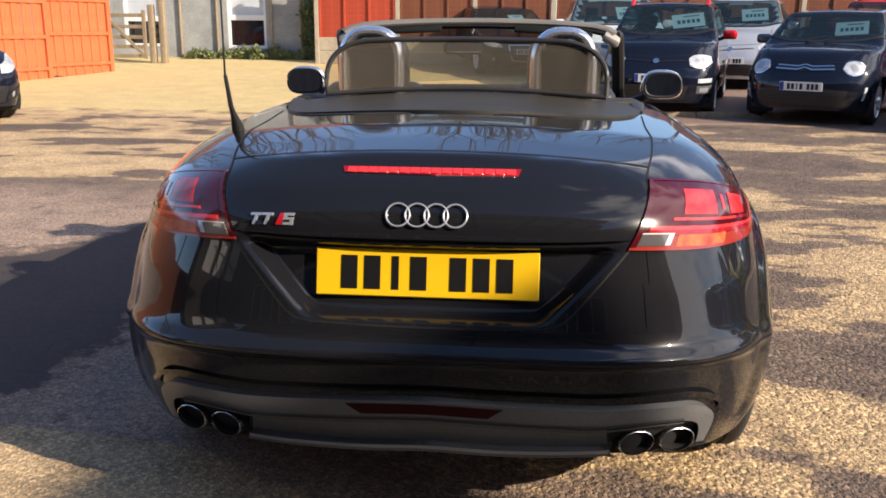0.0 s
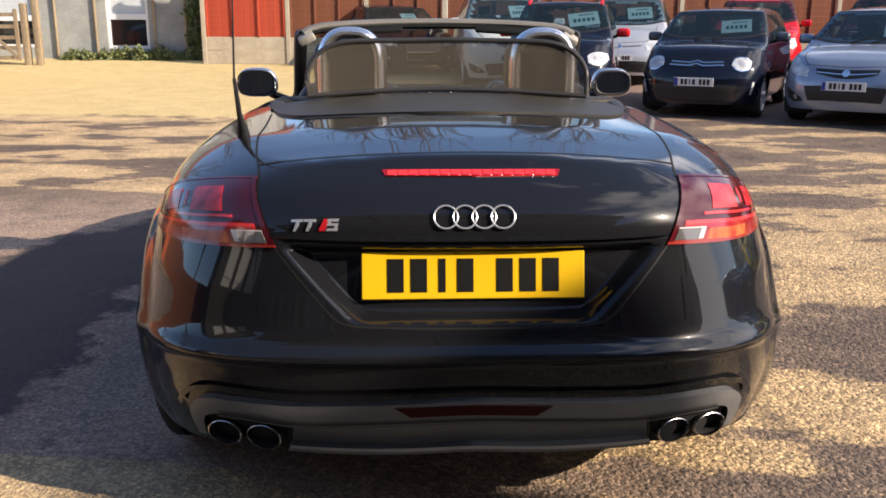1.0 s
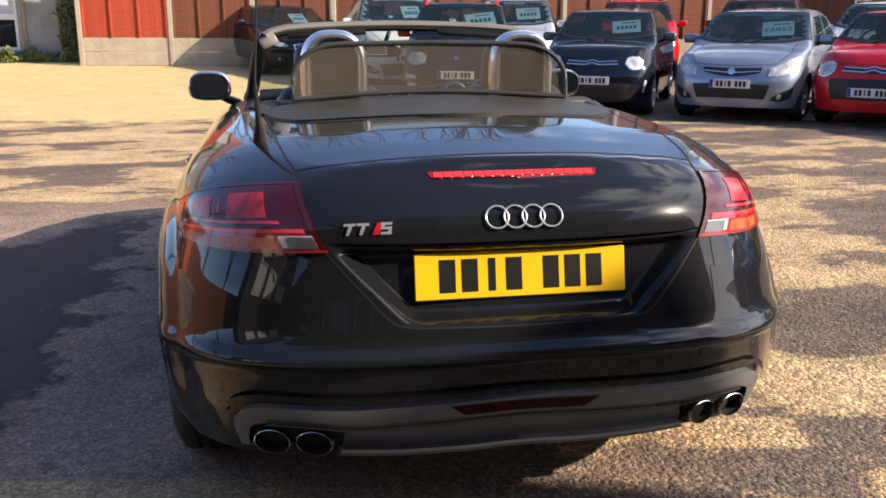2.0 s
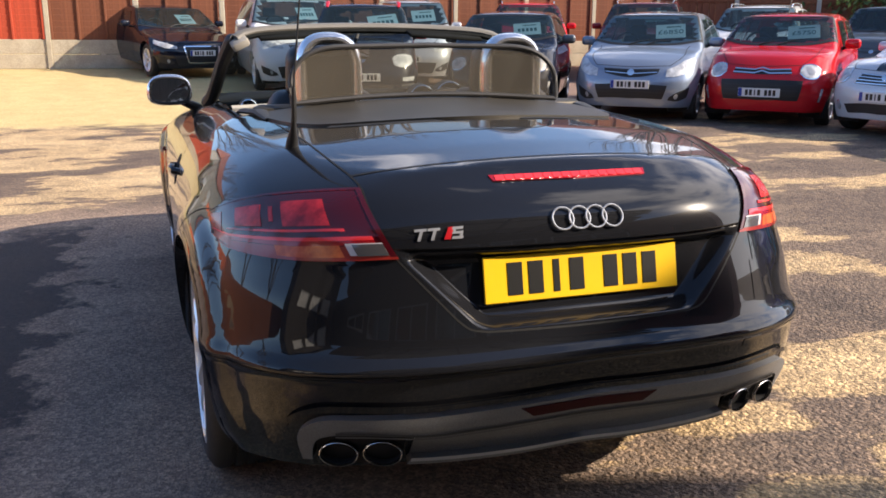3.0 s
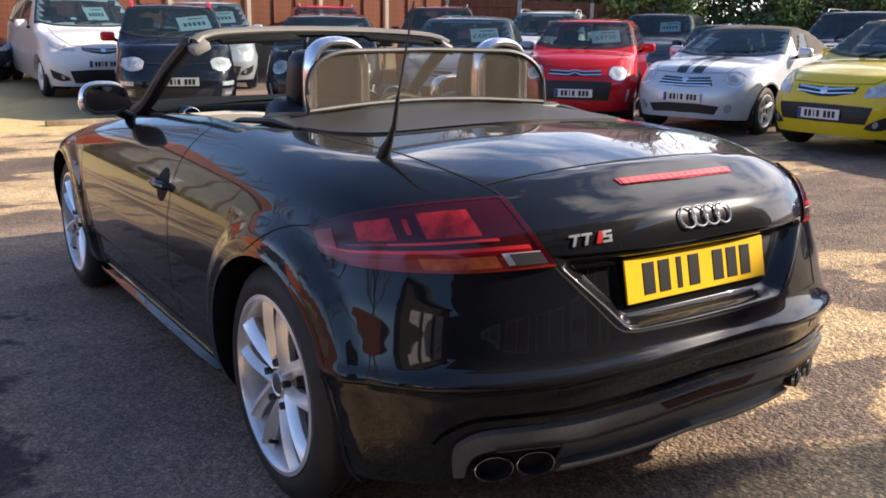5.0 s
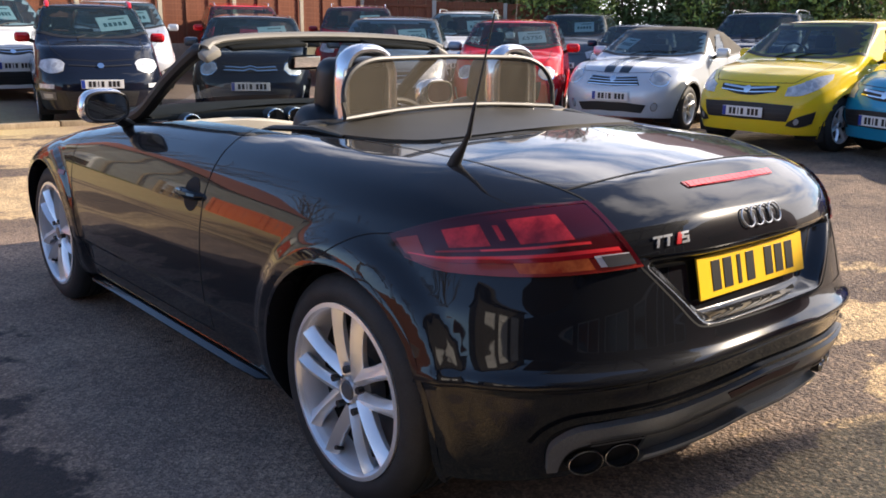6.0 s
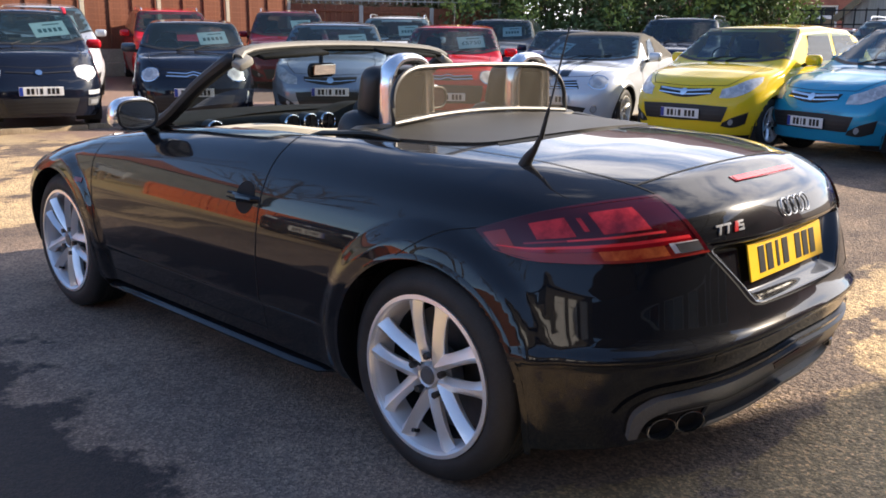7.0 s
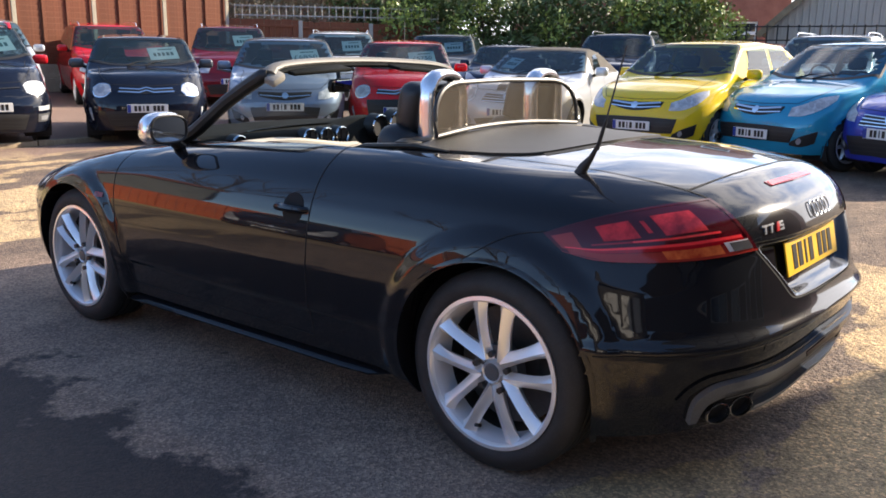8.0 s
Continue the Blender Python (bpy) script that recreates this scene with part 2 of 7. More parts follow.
def smooth_line(pts, n):
    """n points on a Catmull-Rom line through pts."""
    p = np.array(pts, float)
    if len(p) == 2:
        return p[0] + (p[1] - p[0]) * np.linspace(0, 1, n)[:, None]
    q = np.vstack([2 * p[0] - p[1], p, 2 * p[-1] - p[-2]])
    d = np.concatenate([[0], np.cumsum(np.linalg.norm(np.diff(p, axis=0), axis=1))])
    out = []
    for s in np.linspace(0, d[-1], n):
        i = min(max(int(np.searchsorted(d, s, side="right")) - 1, 0), len(p) - 2)
        t = (s - d[i]) / max(d[i + 1] - d[i], 1e-9)
        a, b, c, e = q[i], q[i + 1], q[i + 2], q[i + 3]
        out.append(0.5 * (2 * b + (c - a) * t + (2 * a - 5 * b + 4 * c - e) * t * t + (3 * b - a - 3 * c + e) * t ** 3))
    return np.array(out)


def straight_line(pts, n):
    p = np.array(pts, float)
    d = np.concatenate([[0], np.cumsum(np.linalg.norm(np.diff(p, axis=0), axis=1))])
    s = np.linspace(0, d[-1], n)
    return np.stack([np.interp(s, d, p[:, k]) for k in range(3)], 1)


def curve_table(knots, soft):
    """A softened curve through (at, value) pairs, as a function on arrays."""
    xs, ys = np.array([k[0] for k in knots], float), np.array([k[1] for k in knots], float)
    g = np.linspace(xs[0], xs[-1], 600)
    v = np.interp(g, xs, ys)
    if soft > 0:
        step = g[1] - g[0]
        k = max(1, int(3 * soft / step))
        w = np.exp(-0.5 * (np.arange(-k, k + 1) * step / soft) ** 2)
        left = v[0] - (v[1] - v[0]) * np.arange(k, 0, -1)
        right = v[-1] + (v[-1] - v[-2]) * np.arange(1, k + 1)
        v = np.convolve(np.concatenate([left, v, right]), w / w.sum(), "valid")
    return lambda a: np.interp(a, g, v)


def ease(a, lo, hi):
    t = np.clip((a - lo) / (hi - lo), 0, 1)
    return t * t * (3 - 2 * t)


def smooth_max(a, b, k):
    h = np.clip(0.5 + 0.5 * (a - b) / k, 0, 1)
    return b + (a - b) * h + k * h * (1 - h)


class Shell:
    """A closed rounded body, given as a field that is negative inside, with a spine along y from which every surface point is seen."""

    def __init__(self, field, y0, y1, zc, reach=3.0):
        self.field, self.y0, self.y1, self.zc, self.reach = field, y0, y1, zc, reach

    def spine(self, p):
        o = np.zeros_like(p)
        o[:, 1] = np.clip(p[:, 1], self.y0, self.y1)
        o[:, 2] = self.zc
        return o

    def cast(self, o, d):
        d = d / np.linalg.norm(d, axis=1)[:, None]
        lo, hi = np.zeros(len(o)), np.full(len(o), self.reach)
        for _ in range(25):
            mid = (lo + hi) / 2
            p = o + d * mid[:, None]
            out = self.field(p[:, 0], p[:, 1], p[:, 2]) > 0
            hi, lo = np.where(out, mid, hi), np.where(out, lo, mid)
        return o + d * lo[:, None]

    def normal(self, p, e=0.0015):
        f, n = self.field, np.zeros_like(p)
        for k in range(3):
            a, b = p.copy(), p.copy()
            a[:, k] += e
            b[:, k] -= e
            n[:, k] = f(*a.T) - f(*b.T)
        return n / np.maximum(np.linalg.norm(n, axis=1), 1e-9)[:, None]

    def onto(self, p, lift=0.0):
        p = np.asarray(p, float).reshape(-1, 3)
        o = self.spine(p)
        q = self.cast(o, p - o)
        return q + self.normal(q) * lift if lift else q

    def grid(self, cols, rows_low, rows_top, z0, z1, half, ends):
        """Points of the whole skin: plan stations all round, rows from the sill to the middle of the top."""
        n_side, n_end = cols
        (ra, rb) = ends
        st = []
        th = np.linspace(0, math.pi, n_end, endpoint=False)
        for y in np.linspace(self.y1, self.y0, n_side, endpoint=False):
            st.append(((0, y), (-half, 0)))
        for a in th:
            st.append(((0, self.y0), (-half * math.cos(a), -ra * math.sin(a))))
        for y in np.linspace(self.y0, self.y1, n_side, endpoint=False):
            st.append(((0, y), (half, 0)))
        for a in th:
            st.append(((0, self.y1), (half * math.cos(a), rb * math.sin(a))))
        n = len(st)
        o, d = [], []
        for (ox, oy), (dx, dy) in st:
            k = (abs(dx / half) ** 3 + abs(dy / (ra if dy < 0 else rb)) ** 3) ** (-1 / 3)
            for z in np.linspace(z0, z1, rows_low):
                o.append((ox, oy, self.zc))
                d.append((dx * k, dy * k, z - self.zc))
            for j in range(1, rows_top + 1):
                t = j / rows_top
                o.append((ox, oy, self.zc))
                d.append((dx * k * (1 - t), dy * k * (1 - t), (z1 - self.zc) * (1 + 0.6 * t)))
        p = self.cast(np.array(o, float), np.array(d, float))
        m = rows_low + rows_top
        faces = []
        for i in range(n):
            a, b = i * m, ((i + 1) % n) * m
            for j in range(m - 1):
                faces.append((a + j, b + j, b + j + 1, a + j + 1))
        return p, np.array(faces)

    def patch_points(self, low, high, nu, nv, lift, smooth=True):
        line = smooth_line if smooth else straight_line
        a, b = line(low, nu), line(high, nu)
        t = np.linspace(0, 1, nv)[None, :, None]
        return self.onto((a[:, None] * (1 - t) + b[:, None] * t).reshape(-1, 3), lift)

    def patch(self, name, low, high, mat, parent, nu=16, nv=8, lift=0.004, label="", smooth=True, rim=True):
        """A plate that follows the skin between a lower and an upper line, with an edge down to the skin."""
        p = self.patch_points(low, high, nu, nv, 0.0, smooth)
        nrm = self.normal(p)
        verts, norms = p + nrm * lift, nrm.copy()
        faces = [(i * nv + j, (i + 1) * nv + j, (i + 1) * nv + j + 1, i * nv + j + 1) for i in range(nu - 1) for j in range(nv - 1)]
        loop = [i * nv for i in range(nu)] + [(nu - 1) * nv + j for j in range(1, nv)] + [i * nv + nv - 1 for i in range(nu - 2, -1, -1)] + [j for j in range(nv - 2, 0, -1)]
        if rim:
            base = len(verts)
            low_ring = p[loop] - nrm[loop] * 0.006
            verts = np.vstack([verts, verts[loop], low_ring])
            c = p.mean(0)
            side = p[loop] - c
            side = side - (side * nrm[loop]).sum(1)[:, None] * nrm[loop]
            side /= np.maximum(np.linalg.norm(side, axis=1), 1e-6)[:, None]
            norms = np.vstack([norms, side, side])
            k = len(loop)
            faces += [(base + i, base + k + i, base + k + (i + 1) % k, base + (i + 1) % k) for i in range(k)]
        # turn faces so that they look outwards
        f0 = faces[len(faces) // 3 if not rim else 0]
        q = verts[list(f0)]
        if np.dot(np.cross(q[1] - q[0], q[2] - q[0]), nrm[f0[0]]) < 0:
            faces = [f[::-1] for f in faces]
        return part(name, mesh_of(name, verts, faces, mat, norms), mat, parent, label)

    def ribbon(self, name, pts, width, mat, parent, n=60, lift=0.0015, label="", smooth=True, dense=0.012):
        """A thin strip along the skin, for a panel gap or a trim line."""
        line = (smooth_line if smooth else straight_line)(pts, n)
        p = self.onto(line)
        nrm = self.normal(p)
        t = np.gradient(p, axis=0)
        s = np.cross(t, nrm)
        s /= np.maximum(np.linalg.norm(s, axis=1), 1e-9)[:, None]
        verts = np.vstack([p + s * width / 2 + nrm * lift, p - s * width / 2 + nrm * lift])
        faces = [(i, i + 1, n + i + 1, n + i) for i in range(n - 1)]
        q = verts[list(faces[0])]
        if np.dot(np.cross(q[1] - q[0], q[2] - q[0]), nrm[0]) < 0:
            faces = [f[::-1] for f in faces]
        return part(name, mesh_of(name, verts, faces, mat, np.vstack([nrm, nrm])), mat, parent, label)


def split_skin(shell, pts, faces, owner, names, mats, parent, keep):
    """Gives the faces of a skin to several parts by owner (an array of part numbers), with the whole skin's normals."""
    nrm = shell.normal(pts)
    made = {}
    for k, name in enumerate(names):
        f = faces[(owner == k) & keep]
        if not len(f):
            continue
        used, inv = np.unique(f, return_inverse=True)
        inv = inv.reshape(f.shape)
        made[name] = part(name.split(":")[0], mesh_of(name.split(":")[0], pts[used], [tuple(int(v) for v in r) for r in inv], mats[k], nrm[used]), mats[k], parent)
    return made


def snap_arch(pts, centre, radius, cell, wide):
    """Draws skin points that lie near the arch's circle onto it."""
    dy, dz = pts[:, 1] - centre[0], pts[:, 2] - centre[1]
    r = np.hypot(dy, dz)
    near = (np.abs(r - radius) < cell) & (np.abs(pts[:, 0]) > wide) & (pts[:, 2] < 0.85)
    k = radius / np.maximum(r, 1e-6)
    pts[near, 1] = centre[0] + dy[near] * k[near]
    pts[near, 2] = centre[1] + dz[near] * k[near]
    return pts


def arch_lip(shell, name, centre, radius, width, side, mat, parent, z_low=0.2, lift=0.004, depth=0.09):
    """The edge of a wheel arch: a band on the skin and its return into the well."""
    a0 = math.asin(min(1, max(-1, (z_low - centre[1]) / radius)))
    ang = np.linspace(a0, math.pi - a0, 49)
    rows = []
    for rr, kind in ((radius + width, 0), (radius + width * 0.3, 1), (radius, 1)):
        p = np.stack([np.full_like(ang, side * 0.9), centre[0] + rr * np.cos(ang), centre[1] + rr * np.sin(ang)], 1)
        # straight in from the side, so that the band stays round
        xs = np.full(len(ang), side * 0.4)
        lo, hi = np.full(len(ang), 0.3), np.full(len(ang), 1.3)
        for _ in range(30):
            mid = (lo + hi) / 2
            out = shell.field(side * mid, p[:, 1], p[:, 2]) > 0
            hi, lo = np.where(out, mid, hi), np.where(out, lo, mid)
        p[:, 0] = side * (lo + (lift if kind else 0.0005))
        rows.append(p)
    inner = rows[-1].copy()
    inner[:, 0] -= side * depth
    rows.append(rows[-1] * 1.0)
    rows[-1][:, 0] -= side * 0.012
    rows.append(inner)
    n = len(ang)
    verts = np.vstack(rows)
    faces = [(k * n + i, k * n + i + 1, (k + 1) * n + i + 1, (k + 1) * n + i) for k in range(len(rows) - 1) for i in range(n - 1)]
    if side < 0:
        faces = [f[::-1] for f in faces]
    bm = bmesh.new()
    vs = [bm.verts.new(v) for v in verts]
    for f in faces:
        bm.faces.new([vs[i] for i in f])
    return part(name, bm, mat, parent, sharp=50)


# ---- the setting ----
def gz(x, y):
    """Height of the ground."""
    return 0.009 * max(0.0, math.hypot(x, y) - 4.5) + 0.0022 * max(0.0, min(y, 24) - 8.0) ** 2


def ground_material():
    m = material("asphalt_and_gravel", (0.15, 0.13, 0.11), 0.9)
    n, l, b = nodes_of(m)
    co = n.new("ShaderNodeTexCoord")
    sep = n.new("ShaderNodeSeparateXYZ")
    l.new(co.outputs["Object"], sep.inputs["Vector"])

    def calc(op, a, c=0.0):
        x = n.new("ShaderNodeMath")
        x.operation = op
        for i, v in enumerate((a, c)):
            if isinstance(v, (int, float)):
                x.inputs[i].default_value = v
            else:
                l.new(v, x.inputs[i])
        return x.outputs[0]
    big, mid, fine, grit = noise_node(m, 0.85, 7, 0.60, (0.7, 1.35, 1)), noise_node(m, 2.6, 6, 0.65), noise_node(m, 45, 4, 0.7), noise_node(m, 170, 2, 0.6)

    def span(value, lo, hi, a=0.0, b=1.0):
        x = n.new("ShaderNodeMapRange")
        x.interpolation_type = "SMOOTHSTEP"
        for key, v in (("From Min", lo), ("From Max", hi), ("To Min", a), ("To Max", b)):
            x.inputs[key].default_value = v
        l.new(value, x.inputs["Value"])
        return x.outputs[0]
    # sandy grit on the open side and far off; its lack beside the convertible paints in shade
    bare = calc("MULTIPLY", calc("MULTIPLY", span(sep.outputs[0], -0.9, 0.15, 1.0, 0.0), span(sep.outputs[1], 3.6, 5.2, 1.0, 0.0)), span(sep.outputs[1], 0.25, 0.75))
    near = calc("MULTIPLY", span(sep.outputs[0], 0.0, 0.4), span(sep.outputs[1], 0.6, 1.5, 0.040, -0.012))
    far = calc("MULTIPLY", span(sep.outputs[1], 4.2, 6.0, 0.0, 0.026), span(sep.outputs[0], 0.8, 3.0, 1.0, 0.0))
    back = calc("MULTIPLY", span(sep.outputs[0], -1.0, -0.6, 0.06, 0.0), span(sep.outputs[1], 0.25, 0.6, 1.0, 0.0))
    sand_bias = calc("ADD", calc("ADD", calc("ADD", span(sep.outputs[0], 2.0, 4.5, 0.034, 0.004), near), calc("ADD", back, far)), calc("MULTIPLY", bare, -0.30))
    # sand removed before the end cars, so their shadow is partly in the colour
    shade_lane = calc("MULTIPLY", span(sep.outputs[0], 2.9, 3.7), span(sep.outputs[1], 2.6, 4.2, -0.16, 0.0))
    sand_bias = calc("ADD", sand_bias, shade_lane)
    swept = calc("ADD", big, sand_bias)
    sand = ramp_node(m, swept, [(0.522, (0, 0, 0)), (0.540, (1, 1, 1))])
    brown = calc("MAXIMUM", span(sep.outputs[0], -1.2, 1.6), span(sep.outputs[1], 3.8, 5.2))      # brown surface on the open side; beside the convertible a paler grey that lifts the shade by colour
    grey_shade = ramp_node(m, big, [(0.40, (0.255, 0.190, 0.152)), (0.55, (0.322, 0.240, 0.188))])
    brown_old = ramp_node(m, big, [(0.40, (0.120, 0.088, 0.070)), (0.55, (0.185, 0.135, 0.102))])
    old = mix_node(m, brown, grey_shade, brown_old)
    worn = mix_node(m, sand, old, ramp_node(m, swept, [(0.53, (0.40, 0.290, 0.168)), (0.66, (0.50, 0.370, 0.218))]))
    blot = ramp_node(m, mid, [(0.32, (0.60, 0.60, 0.62)), (0.45, (0.95, 0.94, 0.93)), (0.60, (1.16, 1.13, 1.08))])
    asphalt = mix_node(m, 0.9, worn, blot, "MULTIPLY")
    # stones showing in the asphalt
    vor = n.new("ShaderNodeTexVoronoi")
    vor.inputs["Scale"].default_value = 110
    l.new(co.outputs["Object"], vor.inputs["Vector"])
    stones = n.new("ShaderNodeSeparateColor")
    l.new(vor.outputs["Color"], stones.inputs["Color"])
    stone = ramp_node(m, stones.outputs[0], [(0.0, (0.34, 0.34, 0.35)), (0.55, (0.94, 0.93, 0.91)), (1.0, (2.2, 2.1, 1.85))])
    pebbles = n.new("ShaderNodeTexVoronoi")
    pebbles.inputs["Scale"].default_value = 58
    l.new(co.outputs["Object"], pebbles.inputs["Vector"])
    pebble_tone = n.new("ShaderNodeSeparateColor")
    l.new(pebbles.outputs["Color"], pebble_tone.inputs["Color"])
    pebble = ramp_node(m, pebble_tone.outputs[1], [(0.0, (0.38, 0.37, 0.36)), (0.5, (0.95, 0.94, 0.92)), (1.0, (1.85, 1.80, 1.70))])
    asphalt = mix_node(m, 0.52, asphalt, stone, "MULTIPLY")
    asphalt = mix_node(m, span(sep.outputs[0], -0.7, 0.5, 0.18, 0.52), asphalt, pebble, "MULTIPLY")
    # nearly black, ragged-edged patch beside the convertible
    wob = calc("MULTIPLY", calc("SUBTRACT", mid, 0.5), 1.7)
    dark_patch_x = calc("ADD", calc("MULTIPLY", calc("ADD", sep.outputs[0], 1.42), -1.0), wob)
    dark_patch = n.new("ShaderNodeMapRange")
    dark_patch.inputs["From Min"].default_value, dark_patch.inputs["From Max"].default_value = -0.06, 0.06
    l.new(dark_patch_x, dark_patch.inputs["Value"])
    dark_patch_y = n.new("ShaderNodeMapRange")
    dark_patch_y.inputs["From Min"].default_value, dark_patch_y.inputs["From Max"].default_value = 6.3, 6.0
    l.new(calc("ADD", calc("SUBTRACT", sep.outputs[1], calc("MULTIPLY", sep.outputs[0], 1.3)), wob), dark_patch_y.inputs["Value"])
    dark_patch_l = n.new("ShaderNodeMapRange")
    dark_patch_l.inputs["From Min"].default_value, dark_patch_l.inputs["From Max"].default_value = -4.6, -4.2
    l.new(calc("ADD", sep.outputs[0], wob), dark_patch_l.inputs["Value"])
    dark_patch_f = calc("MULTIPLY", calc("MULTIPLY", calc("MULTIPLY", dark_patch.outputs[0], dark_patch_y.outputs[0]), dark_patch_l.outputs[0]), span(calc("ADD", sep.outputs[1], wob), 0.62, 0.74))
    asphalt = mix_node(m, calc("MULTIPLY", dark_patch_f, 0.9), asphalt, (0.017, 0.016, 0.0175))
    # spots of oil
    oil = ramp_node(m, noise_node(m, 6.5, 3, 0.5), [(0.27, (1, 1, 1)), (0.31, (0, 0, 0))])
    asphalt = mix_node(m, calc("MULTIPLY", oil, 0.6), asphalt, (0.025, 0.024, 0.024))
    # yellow gravel further off, reddish grit under the parked row
    line = calc("SUBTRACT", calc("ADD", sep.outputs[1], calc("MULTIPLY", calc("SUBTRACT", mid, 0.5), 2.0)), calc("MULTIPLY", sep.outputs[0], -0.06))
    gmask = n.new("ShaderNodeMapRange")
    gmask.inputs["From Min"].default_value, gmask.inputs["From Max"].default_value = 9.6, 10.1
    l.new(line, gmask.inputs["Value"])
    gcol = ramp_node(m, fine, [(0.28, (0.36, 0.26, 0.11)), (0.5, (0.62, 0.475, 0.215)), (0.72, (0.78, 0.63, 0.33))])
    gcol = mix_node(m, 0.5, gcol, ramp_node(m, mid, [(0.3, (0.72, 0.70, 0.66)), (0.65, (1.1, 1.1, 1.1))]), "MULTIPLY")
    red = n.new("ShaderNodeMapRange")
    red.inputs["From Min"].default_value, red.inputs["From Max"].default_value = 0.4, 2.2
    l.new(calc("ADD", sep.outputs[0], wob), red.inputs["Value"])
    rcol = ramp_node(m, fine, [(0.3, (0.15, 0.095, 0.075)), (0.7, (0.33, 0.22, 0.17))])
    gcol = mix_node(m, red.outputs[0], gcol, rcol)
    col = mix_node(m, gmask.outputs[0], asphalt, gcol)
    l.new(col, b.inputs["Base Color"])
    rr = ramp_node(m, dark_patch_f, [(0.0, (0.92, 0.92, 0.92)), (1.0, (0.78, 0.78, 0.78))])
    l.new(rr, b.inputs["Roughness"])
    hgt = calc("ADD", calc("ADD", calc("MULTIPLY", vor.outputs["Distance"], 0.3), calc("MULTIPLY", pebbles.outputs["Distance"], span(sep.outputs[0], -0.7, 0.5, -0.1, -0.7))), calc("ADD", calc("MULTIPLY", fine, 0.6), calc("MULTIPLY", grit, 0.5)))
    bump_node(m, hgt, 0.9, 0.014)
    return m


M_GROUND = ground_material()
M_BRICK = grained("red_brick_far", (0.24, 0.085, 0.06), (0.38, 0.15, 0.10), 3, 0.9, 40)
M_RENDER = grained("pebbledash_render", (0.24, 0.25, 0.24), (0.40, 0.41, 0.38), 2.2, 0.95, 60, 0.6, 0.01)
M_FENCE = grained("brown_fence_wood", (0.13, 0.042, 0.020), (0.25, 0.085, 0.038), 2.4, 0.85, 45, 0.35, 0.004, (1, 1, 0.12))
M_REDFENCE = grained("red_fence_wood", (0.36, 0.045, 0.018), (0.48, 0.075, 0.03), 2.0, 0.8, 45, 0.3, 0.004, (1, 1, 0.12))
M_ORFENCE = grained("orange_fence_wood", (0.46, 0.095, 0.028), (0.62, 0.15, 0.05), 1.6, 0.8, 40, 0.3, 0.004, (1, 1, 0.15))
M_CONCRETE = grained("concrete", (0.34, 0.29, 0.21), (0.50, 0.44, 0.33), 3, 0.9, 60, 0.4, 0.004)
M_WOOD = grained("weathered_wood", (0.19, 0.135, 0.08), (0.36, 0.28, 0.18), 3, 0.85, 50, 0.4, 0.003, (1, 1, 0.2))
M_DARKBOARD = grained("dark_boards", (0.05, 0.045, 0.04), (0.10, 0.09, 0.08), 2.5, 0.9, 35, 0.5, 0.006, (1, 1, 0.1))
M_GREYWOOD = grained("grey_barn_boards", (0.34, 0.315, 0.28), (0.52, 0.49, 0.44), 2.5, 0.9, 35, 0.5, 0.006, (1, 1, 0.1))
M_ROOF = grained("roof_sheet", (0.46, 0.39, 0.28), (0.62, 0.54, 0.41), 2, 0.85, 30)
M_WHITE = grained("white_frame", (0.70, 0.70, 0.68), (0.80, 0.80, 0.78), 3, 0.5)
M_PANE = material("dark_pane", (0.015, 0.018, 0.02), 0.05, 0.0, 0.6)
M_BLIND = grained("window_blind", (0.42, 0.46, 0.48), (0.55, 0.58, 0.60), 5, 0.7)
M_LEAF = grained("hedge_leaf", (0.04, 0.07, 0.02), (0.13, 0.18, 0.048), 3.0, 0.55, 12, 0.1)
# brighter copy of the hedge leaf, with sunlight put into its colour
M_LEAFLIT = grained("sunlit_leaf", (0.18, 0.25, 0.05), (0.36, 0.44, 0.09), 3.0, 0.5, 12, 0.1)
M_WEED = grained("dull_weeds", (0.09, 0.11, 0.035), (0.20, 0.23, 0.08), 3.0, 0.6, 12, 0.1)
M_BARK = grained("bark", (0.06, 0.045, 0.03), (0.14, 0.11, 0.08), 6, 0.9, 40, 0.5, 0.01)
M_METALDARK = material("dark_iron", (0.02, 0.02, 0.02), 0.6, 0.5)


def build_ground():
    xs = np.unique(np.concatenate([np.linspace(-400, -40, 12), np.linspace(-40, 40, 81), np.linspace(40, 400, 12)]))
    ys = np.unique(np.concatenate([np.linspace(-400, -40, 12), np.linspace(-40, 40, 81), np.linspace(40, 400, 12)]))
    verts = [(x, y, gz(x, y) if math.hypot(x, y) < 60 else gz(x, min(y, 24)) * 0.8) for x in xs for y in ys]
    n = len(ys)
    faces = [(i * n + j, (i + 1) * n + j, (i + 1) * n + j + 1, i * n + j + 1) for i in range(len(xs) - 1) for j in range(n - 1)]
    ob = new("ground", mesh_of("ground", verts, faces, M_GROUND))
    tagged(ob, "worn stony asphalt yard running into yellow gravel", "ground", kind="structure")


build_ground()

# timber edging in front of the parked row
bm = bmesh.new()
for k in range(3):
    a, b = Vector((0.3 + k * 1.15, 10.62, 0)), Vector((0.3 + k * 1.15 + 1.13, 10.6 - 0.03 * k, 0))
    mid = (a + b) / 2
    box(bm, ((b - a).length, 0.12, 0.10), (mid.x, mid.y, gz(mid.x, mid.y) + 0.02), pose(0, 0, 0, 0, 0, -1), 0.01)
tagged(part("timber_edging", bm, M_WOOD), "weathered timber edging boards at the gravel's rim", "edging", kind="structure")


